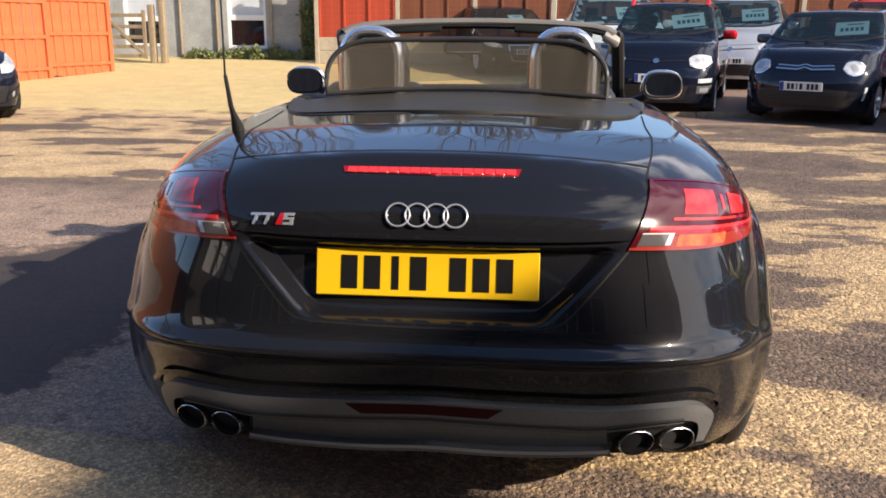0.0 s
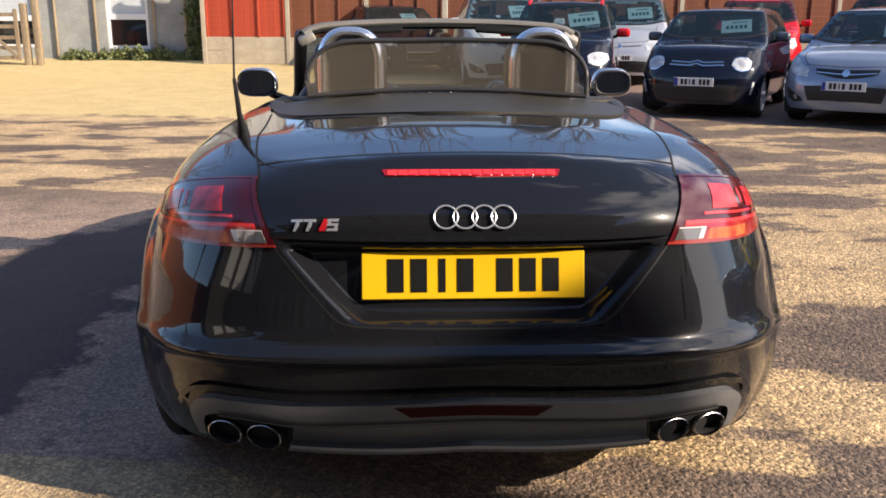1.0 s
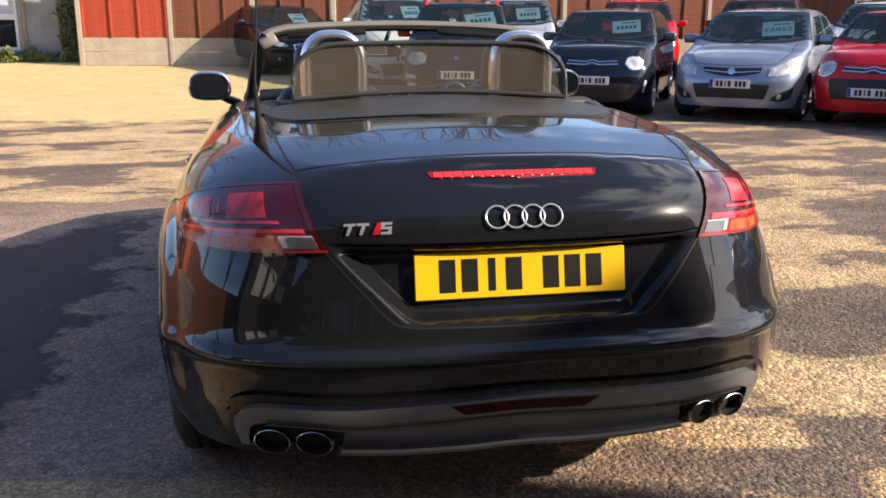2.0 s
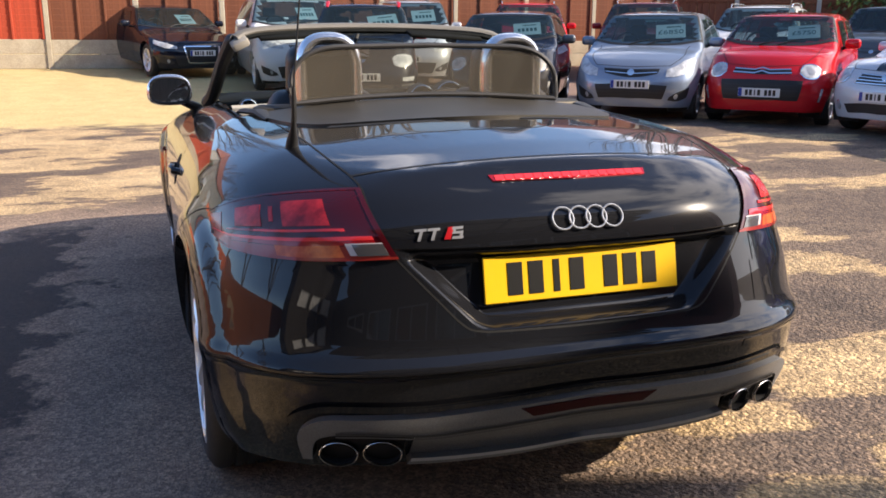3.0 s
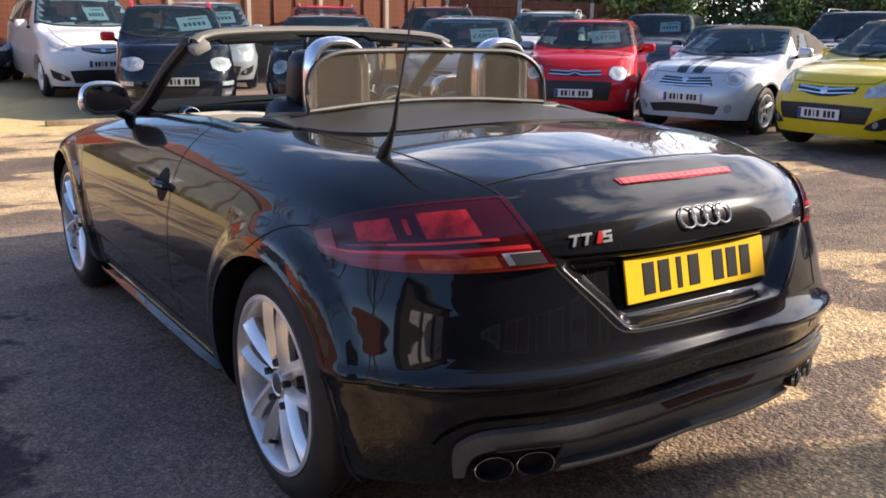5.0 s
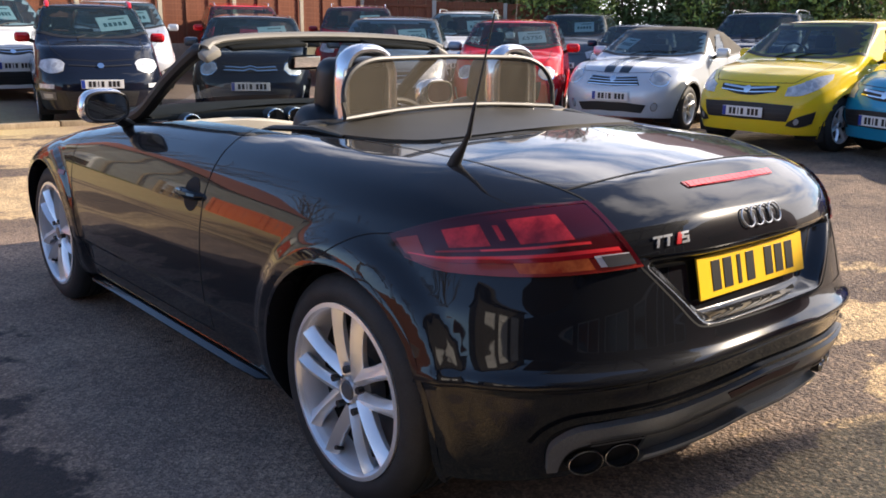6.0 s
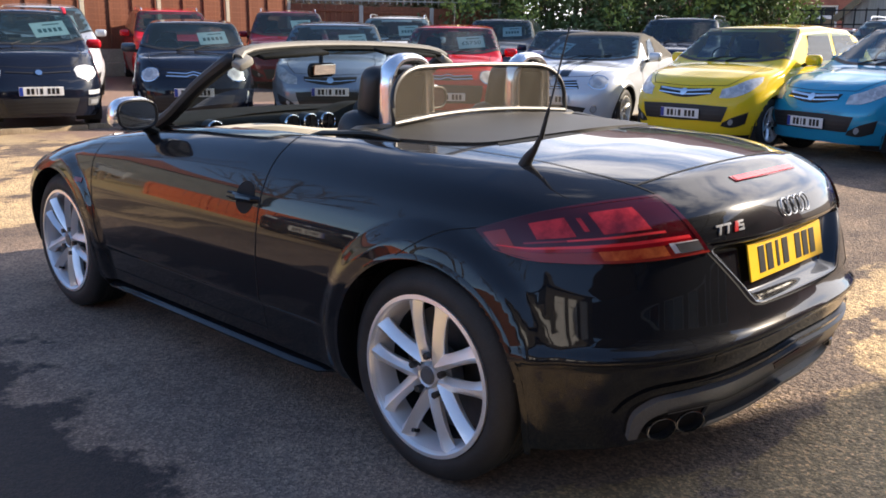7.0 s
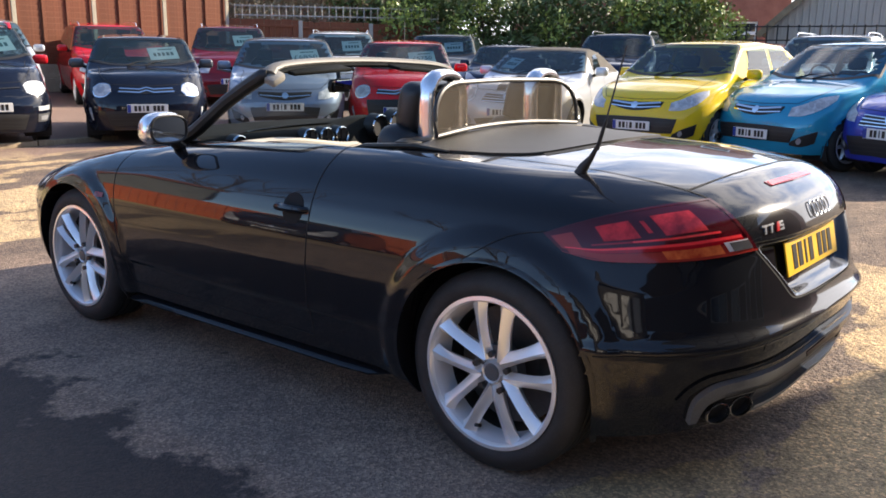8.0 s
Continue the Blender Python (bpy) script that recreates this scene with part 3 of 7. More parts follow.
def fence_run(name, label, a, b, spacing, height, mat, board_mat, boards, plinth=0.0, post_h=None, slat=0.145, lap=False):
    """A run of panels of upright boards between concrete posts; each board is a piece."""
    run = thing(name, label, "fence", kind="structure")
    a, b = Vector((*a, 0)), Vector((*b, 0))
    d = (b - a).normalized()
    nrm = Vector((d.y, -d.x, 0))
    ang = math.degrees(math.atan2(d.y, d.x))
    total = (b - a).length
    n = max(1, round(total / spacing))
    step = total / n
    post_h = post_h or height
    bm = bmesh.new()
    box(bm, (0.105, 0.105, post_h + 0.3), (0, 0, post_h / 2 - 0.15), None, 0.012)
    post = bpy.data.meshes.new("post")
    bm.to_mesh(post)
    bm.free()
    post.materials.append(board_mat)
    bm = bmesh.new()
    box(bm, (slat * 1.05, 0.018, height - plinth), (0, 0, (height + plinth) / 2), None, 0.004, 1)
    slatm = bpy.data.meshes.new("board")
    bm.to_mesh(slatm)
    bm.free()
    slatm.materials.append(mat)
    bm = bmesh.new()
    box(bm, (step - 0.11, 0.03, 0.07), (0, 0, 0), None, 0.006, 1)
    railm = bpy.data.meshes.new("rail")
    bm.to_mesh(railm)
    bm.free()
    railm.materials.append(mat)
    if lap:
        bm = bmesh.new()
        box(bm, (step - 0.115, 0.014, 0.150), (0, 0, 0), None, 0.004, 1)
        lapm = bpy.data.meshes.new("board")
        bm.to_mesh(lapm)
        bm.free()
        lapm.materials.append(mat)
        bm = bmesh.new()
        box(bm, (0.045, 0.035, height - plinth), (0, 0, (height + plinth) / 2), None, 0.005, 1)
        batm = bpy.data.meshes.new("batten")
        bm.to_mesh(batm)
        bm.free()
        batm.materials.append(mat)
    if plinth:
        bm = bmesh.new()
        box(bm, (step - 0.105, 0.05, plinth / 2 - 0.006), (0, 0, 0), None, 0.008, 1)
        plm = bpy.data.meshes.new("gravel_board")
        bm.to_mesh(plm)
        bm.free()
        plm.materials.append(M_CONCRETE)
    rnd = random.Random(name)
    for i in range(n + 1):
        p = a + d * step * i
        o = new("post", post)
        o.parent = run
        o.matrix_local = Matrix.Translation((p.x, p.y, gz(p.x, p.y))) @ pose(0, 0, 0, 0, 0, ang)
        if i == n:
            break
        q = a + d * step * (i + 0.5)
        zq = gz(q.x, q.y)
        if lap:      # overlapping level boards with upright battens
            cnt = round((height - plinth) / 0.125)
            rise = (height - plinth) / cnt
            for k in range(cnt):
                w = q - nrm * 0.004
                o = new("board", lapm)
                o.parent = run
                o.matrix_local = Matrix.Translation((w.x, w.y, zq + plinth + rise * (k + 0.5) + rnd.uniform(-0.006, 0.006))) @ pose(0, 0, 0, 0, 0, ang) @ pose(0, 0, 0, 5.5, rnd.uniform(-0.35, 0.35), 0)
            for k in range(4):
                w = q + d * ((k - 1.5) * (step - 0.16) / 3) + nrm * 0.026
                o = new("batten", batm)
                o.parent = run
                o.matrix_local = Matrix.Translation((w.x, w.y, zq)) @ pose(0, 0, 0, 0, 0, ang)
        elif boards:
            cnt = int((step - 0.12) / slat)
            for k in range(cnt):
                off = (k - (cnt - 1) / 2) * (step - 0.12) / cnt
                w = q + d * off + nrm * (0.015 if k % 2 else -0.006)
                o = new("board", slatm)
                o.parent = run
                o.matrix_local = Matrix.Translation((w.x, w.y, zq + rnd.uniform(-0.012, 0.012))) @ pose(0, 0, 0, 0, rnd.uniform(-0.4, 0.4), ang + rnd.uniform(-1.5, 1.5))
            for zz in (plinth + 0.22, (plinth + height) / 2, height - 0.16):
                o = new("rail", railm)
                o.parent = run
                w = q + nrm * 0.035
                o.matrix_local = Matrix.Translation((w.x, w.y, zq + zz)) @ pose(0, 0, 0, 0, 0, ang)
        if plinth:
            for zz in (plinth * 0.25, plinth * 0.75):
                o = new("gravel_board", plm)
                o.parent = run
                o.matrix_local = Matrix.Translation((q.x, q.y, zq + zz)) @ pose(0, 0, 0, 0, 0, ang)
    return run


fence_run("wall_red_fence", "red-painted board fence panel with concrete posts", (-4.75, 19.1), (-2.8, 19.0), 1.9, 2.7, M_REDFENCE, M_CONCRETE, True, 0.62, lap=True)
fence_run("wall_brown_fence", "brown-stained board fence with concrete posts and plinths", (-2.8, 19.0), (11.7, 18.4), 1.84, 2.75, M_FENCE, M_CONCRETE, True, 0.62, lap=True)
fence_run("wall_low_fence", "lower brown board fence beyond the parked cars", (11.7, 18.4), (16.5, 15.2), 1.84, 1.8, M_FENCE, M_GREYWOOD, True, 0.0)
fence_run("wall_orange_fence", "bright orange-painted board fence", (-11.3, 8.6), (-8.72, 16.6), 1.85, 1.66, M_ORFENCE, M_ORFENCE, True, 0.0, None, 0.12)
fence_run("wall_side_fence", "brown board fence along the yard's side", (-15.0, -8.0), (-11.4, 8.5), 1.9, 1.9, M_FENCE, M_FENCE, True, 0.0, None, 0.35)


# ---- wheels ----
def wheel_meshes(radius, width, rim_r, spokes, twin, finish, dish=0.03):
    """Meshes of a road wheel whose outer face looks along -x, shared by all wheels of one kind."""
    out = {}
    w = width / 2
    bm = bmesh.new()
    prof = [(rim_r, -w + 0.012), (rim_r + 0.012, -w + 0.002), (rim_r + 0.035, -w - 0.004), (radius - 0.03, -w + 0.004), (radius - 0.008, -w + 0.018), (radius, -w + 0.034)]
    for k in (0.2, 0.4, 0.6, 0.8):
        a = -w + 0.034 + (2 * w - 0.068) * k
        prof += [(radius, a - 0.007), (radius - 0.007, a - 0.005), (radius - 0.007, a + 0.005), (radius, a + 0.007)]
    prof += [(radius, w - 0.034), (radius - 0.008, w - 0.018), (radius - 0.03, w - 0.004), (rim_r + 0.03, w + 0.003), (rim_r, w - 0.012)]
    lathe(bm, prof, 72)
    out["tyre"] = (bm, M_RUBBER)
    bm = bmesh.new()
    lathe(bm, [(rim_r + 0.004, -w + 0.008), (rim_r + 0.006, -w), (rim_r - 0.006, -w - 0.002), (rim_r - 0.012, -w + 0.006), (rim_r - 0.022, -w + 0.03), (rim_r - 0.030, -0.035)], 72)
    inner_bm = bmesh.new()
    lathe(inner_bm, [(rim_r - 0.030, -0.034), (rim_r - 0.035, 0.0), (rim_r - 0.03, w - 0.02), (rim_r, w - 0.01)], 72)
    out["inner_barrel"] = (inner_bm, M_BLKPLAST)
    face = -w + 0.012
    hub_r = 0.040 if twin else 0.055
    root = 0.038 if twin else hub_r * 0.75

    def spoke(bm, a0, off0, off1, w0, w1):
        n, rings = 9, []
        for i in range(n):
            t = i / (n - 1)
            r = root + (rim_r - 0.007 - root) * t
            off = off0 + (off1 - off0) * (t ** 1.15)
            flare = 1 + 0.30 * max(0, t - 0.8) * 5
            ww = (w0 + (w1 - w0) * t - (0.030 * math.sin(math.pi * t) ** 0.8 * 0.45 if twin else 0)) * flare
            x = face + dish * (1 - t) ** 1.6 - 0.006 * math.sin(math.pi * t) + 0.004
            dx = 0.034 - 0.012 * t
            ring = []
            for (px, py) in ((dx, -0.72), (0.010, -1.0), (0.005, -0.90), (-0.013, -0.30 if off0 >= 0 else 0.30), (0.005, 0.90), (0.010, 1.0), (dx, 0.72)):
                tang = off + py * ww / 2
                ring.append(bm.verts.new((x + px, -r * math.sin(a0) + tang * math.cos(a0), r * math.cos(a0) + tang * math.sin(a0))))
            rings.append(ring)
        for a, b in zip(rings, rings[1:]):
            for k in range(len(a) - 1):
                bm.faces.new((a[k], a[k + 1], b[k + 1], b[k]))
    out["rim"] = (bm, M_BARREL)
    bm = bmesh.new()
    lathe(bm, [(rim_r - 0.016, -w + 0.020), (rim_r - 0.0125, -w + 0.005), (rim_r - 0.006, -w - 0.003), (rim_r + 0.0065, -w - 0.001), (rim_r + 0.0045, -w + 0.009)], 72)
    out["rim_lip"] = (bm, finish)
    if twin:
        bm = bmesh.new()
        spoke(bm, 0, 0.030, 0.058, 0.054, 0.058)
        out["spoke"] = (bm, finish)
        bm = bmesh.new()
        spoke(bm, 0, -0.030, -0.058, 0.054, 0.058)
        out["spoke:2"] = (bm, finish)
    else:
        bm = bmesh.new()
        spoke(bm, 0, 0.0, 0.0, 0.05, 0.036)
        out["spoke"] = (bm, finish)
    bm = bmesh.new()
    lathe(bm, [(0.028, face + dish - 0.006), (hub_r - 0.006, face + dish - 0.012), (hub_r, face + dish), (hub_r, face + dish + 0.05), (0.02, face + dish + 0.05)], 32)
    out["hub"] = (bm, finish)
    if twin:
        bm = bmesh.new()
        lathe(bm, [(0.03, face + dish + 0.014), (0.085, face + dish + 0.012), (0.085, face + dish + 0.06)], 32)
        out["hub_plate"] = (bm, M_GREYPLAST)
    if twin:      # rounded webs that join each spoke to the next pair
        bm = bmesh.new()
        half, rows = radians(17), []
        for a in np.linspace(-half, half, 13):
            out_r = 0.088 + 0.034 * (abs(a) / half) ** 2
            rows.append([bm.verts.new((xx, -r_ * math.sin(a + radians(36)), r_ * math.cos(a + radians(36)))) for xx, r_ in
                         ((face + dish + 0.006, 0.040), (face + dish * 0.6 + 0.006, out_r - 0.008), (face + dish * 0.6 + 0.010, out_r), (face + dish * 0.6 + 0.034, out_r - 0.004))])
        for a, b in zip(rows, rows[1:]):
            for k in range(3):
                bm.faces.new((a[k], a[k + 1], b[k + 1], b[k]))
        out["spoke_web"] = (bm, finish)
    bm = bmesh.new()
    cap_r = 0.028 if twin else 0.030
    lathe(bm, [(0.0, face + dish - 0.014), (cap_r - 0.004, face + dish - 0.013), (cap_r, face + dish - 0.008), (cap_r, face + dish + 0.004)], 28)
    out["centre_cap"] = (bm, M_GREYPLAST)
    bm = bmesh.new()
    lathe(bm, [(0.05, 0.012), (rim_r * 0.80, 0.008), (rim_r * 0.80, 0.030), (0.05, 0.034)], 40)
    out["brake_disc"] = (bm, M_STEEL)
    bm = bmesh.new()
    box(bm, (0.06, 0.075, 0.15), (0.02, -rim_r * 0.62, 0.02), None, 0.012)
    out["brake_caliper"] = (bm, M_BLKPLAST)
    if twin:
        bm = bmesh.new()
        a = 0.0
        bmesh.ops.create_cone(bm, cap_ends=True, segments=6, radius1=0.011, radius2=0.010, depth=0.02,
                              matrix=Matrix.Translation((face + dish - 0.008, -0.062 * math.sin(a), 0.062 * math.cos(a))) @ pose(0, 0, 0, 0, 90, 0))
        out["wheel_bolt"] = (bm, M_STEEL)
        bm = bmesh.new()
        tube(bm, [(face + 0.02, 0.05, -rim_r + 0.045), (face - 0.005, 0.05, -rim_r + 0.055)], 0.006)
        out["valve"] = (bm, M_BLKPLAST)
    res = {"count": spokes}
    for k, (b, m) in out.items():
        bmesh.ops.recalc_face_normals(b, faces=b.faces)
        me = bpy.data.meshes.new(k)
        b.to_mesh(me)
        b.free()
        me.materials.append(m)
        me.shade_smooth()
        me.set_sharp_from_angle(angle=radians(38))
        res[k] = me
    return res


def add_wheel(kit, at, side, parent, spin=0.0):
    """One wheel under a car, with its pieces one level deeper. side -1: outer face to -x."""
    w = new("wheel", kit["rim"])
    w.name = "wheel"
    w.parent = parent
    w.matrix_local = Matrix.Translation(at) @ (Matrix() if side < 0 else pose(0, 0, 0, 0, 0, 180)) @ pose(0, 0, 0, spin, 0, 0)
    for k, me in kit.items():
        if k in ("rim", "count"):
            continue
        many = kit["count"] if k.startswith("spoke") else 5 if k == "wheel_bolt" else 1
        for i in range(many):
            o = new(k.split(":")[0], me)
            o.parent = w
            o.matrix_local = pose(0, 0, 0, 360 * i / many, 0, 0)
    return w


# ---- the convertible ----
REAR, FRONT, WZ, WR = (0.662, 0.33), (3.13, 0.33), 0.33, 0.327
tt_w = curve_table([(0.05, 0.74), (0.2, 0.850), (0.27, 0.876), (0.36, 0.891), (0.45, 0.899), (0.55, 0.904), (0.65, 0.900), (0.72, 0.889), (0.78, 0.873), (0.84, 0.846), (0.90, 0.806), (0.96, 0.752), (1.05, 0.67)], 0.012)
tt_rear = curve_table([(0.05, 0.08), (0.236, -0.005), (0.30, -0.030), (0.376, -0.062), (0.45, -0.084), (0.497, -0.094), (0.507, -0.114), (0.522, -0.116), (0.548, -0.092), (0.575, -0.081), (0.61, -0.073), (0.65, -0.065), (0.70, -0.054), (0.745, -0.044), (0.78, -0.039), (0.80, -0.035), (0.82, -0.028), (0.84, -0.018), (0.86, -0.005), (0.88, 0.015), (0.90, 0.044), (0.917, 0.074), (0.935, 0.103), (0.95, 0.124), (1.05, 0.21)], 0.006)
tt_deep = curve_table([(0.05, 0.62), (0.25, 0.66), (0.40, 0.74), (0.5, 0.82), (0.65, 0.95), (0.75, 1.05), (1.05, 1.05)], 0.04)
tt_recess = curve_table([(0.05, -0.09), (0.583, -0.09), (0.592, -0.075), (0.602, -0.040), (0.612, -0.026), (0.63, -0.021), (0.735, 0.001), (0.748, -0.003), (0.758, -0.028), (0.77, -0.035), (0.8, 0.0), (1.05, 0.2)], 0.004)
tt_nose = curve_table([(0.05, 3.86), (0.25, 3.98), (0.45, 4.03), (0.6, 4.0), (0.75, 3.86), (0.9, 3.6), (1.05, 3.3)], 0.03)
tt_top = curve_table([(-0.4, 0.80), (-0.05, 0.915), (0.06, 0.940), (0.11, 0.951), (0.17, 0.958), (0.30, 0.973), (0.5, 0.99), (0.9, 1.005), (1.2, 1.015), (1.6, 1.012), (2.1, 0.99), (2.5, 0.955), (2.9, 0.905), (3.3, 0.83), (3.7, 0.73), (4.0, 0.6), (4.3, 0.4)], 0.02)


def tt_field(x, y, z):
    ax = np.abs(x)
    w = tt_w(z)
    for cy, cz in (REAR, FRONT):
        r = np.hypot(y - cy, z - cz)
        w = w + 0.020 * (1 - ease(r, 0.405, 0.475)) * ease(z, 0.12, 0.3)
    w = w - 0.014 * (1 - ease(z, 0.365, 0.395)) * ease(y, 1.05, 1.2) * (1 - ease(y, 2.65, 2.8))
    # the sunk panel for the number plate
    edge = 0.292 + (z - 0.60) * 1.0 - ax
    m = ease(edge, -0.008, 0.050)
    rear = tt_rear(z + 0.034 * (ax / 0.87) ** 2 * (1 - ease(z, 0.54, 0.68)))
    low = np.maximum(rear, tt_recess(z))
    rear = np.where((z > 0.56) & (z < 0.775), rear + (low - rear) * m, rear)
    deep = tt_deep(z)
    tr = np.clip((rear + deep - y) / deep, 0, None)
    tf = np.clip(y - (tt_nose(z) - 1.0), 0, None)
    s = (np.power(ax / w, 3) + tr ** 3 + tf ** 3) ** (1 / 3)
    side = (s - 1) * 0.9
    top = z - tt_top(y) + (0.15 - 0.05 * ease(y, 0.15, 0.5)) * x * x
    k = 0.011 + 0.082 * ease(ax, 0.40, 0.72)
    k = np.maximum(k, 0.085 * ease(y, 0.5, 1.1))
    return smooth_max(side, top, k)


TT = Shell(tt_field, 1.0, 3.05, 0.55)


def bars_plate(name, w, h, at, turn, ground_mat, parent, groups=(4, 3), band=False, label="", ink=0.62):
    """A number plate with plain dark bars where its characters stand."""
    bm = bmesh.new()
    box(bm, (w, 0.006, h), (0, 0, 0), None, 0.002, 1)
    p = part(name, bm, ground_mat, parent, label)
    p.matrix_local = Matrix.Translation(at) @ turn
    n = sum(groups)
    cell = w * (0.80 if not band else 0.76) / (n + 0.7)
    x = -cell * (n + 0.7) / 2 + cell / 2 + (w * 0.035 if band else 0)
    k = 0
    for g in groups:
        for _ in range(g):
            bm = bmesh.new()
            wd = cell * (0.70 if k != 2 else 0.30)
            box(bm, (wd, 0.002, h * ink), (x, -0.0038, 0), None, 0.0)
            part("bar", bm, M_INK, p, smooth=False)
            x += cell
            k += 1
        x += cell * 0.7
    if band:
        bm = bmesh.new()
        box(bm, (w * 0.085, 0.002, h * 0.94), (-w * 0.452, -0.0038, 0))
        part("blue_band", bm, M_BLUEBAND, p, smooth=False)
    return p


def mirrored(pts):
    return [(-x, y, z) for x, y, z in pts]


def build_convertible():
    car = thing("convertible_car", "black two-seat convertible with its roof down, parked on the asphalt", "car")
    pts, faces = TT.grid((150, 190), 74, 40, 0.20, 0.93, 0.90, (1.18, 0.97))
    for c in (REAR, FRONT):
        pts = snap_arch(pts, c, 0.362, 0.010, 0.62)
    cen = pts[faces].mean(1)
    x, y, z = cen.T
    keep = np.ones(len(faces), bool)
    for cy, cz in (REAR, FRONT):
        keep &= ~((np.hypot(y - cy, z - cz) < 0.360) & (np.abs(x) > 0.62) & (z < 0.8))
    keep &= ~((z > 0.86) & (np.abs(x) < 0.665 - 0.06 * ease(y, 2.2, 2.6)) & (y > 1.24) & (y < 2.42) & (np.abs(x) < 0.80))
    owner = np.zeros(len(faces), int)
    owner[(y > 1.47) & (y < 2.70) & (x < 0) & (z > 0.27)] = 1
    owner[(y > 1.47) & (y < 2.70) & (x > 0) & (z > 0.27)] = 2
    owner[(y > 2.55) & (np.abs(x) < 0.66) & (z > 0.6)] = 3
    lid = (y < 0.60) & (np.abs(x) < 0.463 + np.clip(y, 0, 0.5) * 0.30) & (z > 0.595)
    lid &= np.abs(x) < 0.292 + (z - 0.595) * 1.1
    owner[lid] = 4
    owner[(y < 0.6) & (z < 0.742) & ~lid] = 5
    owner[(y < 0.335) & (z < 0.55)] = 5
    sunk = (y < 0.12) & (np.abs(x) < 0.505) & (z > 0.582) & (z < 0.795)
    keep &= ~sunk
    zs = np.unique(np.concatenate([np.linspace(0.565, 0.81, 50), np.linspace(0.588, 0.625, 26), np.linspace(0.742, 0.772, 24)]))
    gx, gz_ = [], []
    for zz in zs:
        e = min(max(0.292 + (zz - 0.60), 0.255), 0.50)
        us = np.concatenate([np.linspace(-0.545, -e - 0.014, 8), np.linspace(-e - 0.010, -e + 0.054, 18), np.linspace(-e + 0.06, e - 0.06, 36), np.linspace(e - 0.054, e + 0.010, 18), np.linspace(e + 0.014, 0.545, 8)])
        gx.append(us)
        gz_.append(np.full_like(us, zz))
    gx, gz_ = np.array(gx).ravel(), np.array(gz_).ravel()
    lo, hi = np.full(len(gx), -0.6), np.full(len(gx), 0.6)
    for _ in range(26):
        mid = (lo + hi) / 2
        out = tt_field(gx, mid, gz_) > 0
        lo, hi = np.where(out, mid, lo), np.where(out, hi, mid)
    pp = np.stack([gx, hi, gz_], 1)
    nn_ = TT.normal(pp, 0.0012)
    nc = 88
    ff = [(i * nc + j, i * nc + j + 1, (i + 1) * nc + j + 1, (i + 1) * nc + j) for i in range(len(zs) - 1) for j in range(nc - 1)]
    lift = np.full((len(zs), nc), 0.0008)      # its rim dips under the skin round it
    lift[:3], lift[-3:], lift[:, :4], lift[:, -4:] = -0.0015, -0.0015, -0.0015, -0.0015
    part("plate_recess", mesh_of("plate_recess", pp + nn_ * lift.reshape(-1, 1), ff, M_BLACK, nn_), M_BLACK, car)
    split_skin(TT, pts, faces, owner, ["body", "door", "door:2", "bonnet", "boot_lid", "rear_bumper"], [M_BLACK] * 6, car, keep)

    # wheel arches, wells, wheels
    for c in (REAR, FRONT):
        for s in (-1, 1):
            arch_lip(TT, "arch_lip", c, 0.360, 0.016, s, M_BLACK, car, 0.17, 0.0025)
            bm = bmesh.new()
            n, rows = 40, []
            for xx in (s * 0.82, s * 0.50):
                rows.append([bm.verts.new((xx, c[0] + 0.375 * math.cos(a), c[1] + 0.375 * math.sin(a))) for a in np.linspace(0.02, math.pi - 0.02, n)])
            mid = bm.verts.new((s * 0.50, c[0], c[1]))
            for i in range(n - 1):
                bm.faces.new((rows[0][i], rows[0][i + 1], rows[1][i + 1], rows[1][i]))
                bm.faces.new((rows[1][i], rows[1][i + 1], mid))
            part("wheel_well", bm, M_WELL, car)
    kit = wheel_meshes(WR, 0.235, 0.243, 5, True, M_ALLOY, 0.014)
    for c, spin in ((REAR, 0), (FRONT, 22)):
        add_wheel(kit, (-0.765, c[0], WZ), -1, car, spin)
        add_wheel(kit, (0.765, c[0], WZ), 1, car, spin)

    # underside
    bm = bmesh.new()
    box(bm, (1.46, 3.2, 0.05), (0, 1.9, 0.24), None, 0.02)
    box(bm, (1.18, 0.55, 0.12), (0, 0.38, 0.30), None, 0.03)
    part("underbody", bm, M_WELL, car)

    # panel gaps
    gap = lambda pts_, w=0.0045, n=60, sm=True, lift=0.0012: TT.ribbon("panel_gap", pts_, w, M_SEAM, car, n, lift, smooth=sm)
    for s in (-1, 1):
        f = lambda *p: [(s * a, b, c) for a, b, c in p]
        gap(f((0.66, 1.47, 1.0), (0.80, 1.465, 0.90), (0.88, 1.47, 0.70), (0.905, 1.48, 0.50), (0.90, 1.48, 0.28)))
        gap(f((0.70, 2.62, 0.93), (0.80, 2.74, 0.84), (0.88, 2.75, 0.62), (0.90, 2.70, 0.40), (0.88, 2.67, 0.28)))
        gap(f((0.88, 1.48, 0.275), (0.88, 2.1, 0.275), (0.88, 2.67, 0.275)))
        gap(f((0.463, 0.0, 0.752), (0.495, 0.10, 0.85), (0.513, 0.165, 0.905), (0.56, 0.33, 0.95), (0.60, 0.62, 0.985), (0.605, 0.95, 0.98)), 0.005)
        gap(f((0.463, 0.0, 0.752), (0.385, -0.05, 0.665), (0.320, -0.07, 0.600), (0.27, -0.08, 0.586)), 0.005)
        gap(f((0.83, 0.50, 0.80), (0.86, 0.62, 0.77), (0.88, 0.80, 0.66)), 0.003)
        gap(f((0.868, 0.31, 0.474), (0.80, 0.17, 0.481), (0.6, 0.02, 0.493), (0.3, -0.08, 0.506)), 0.004)
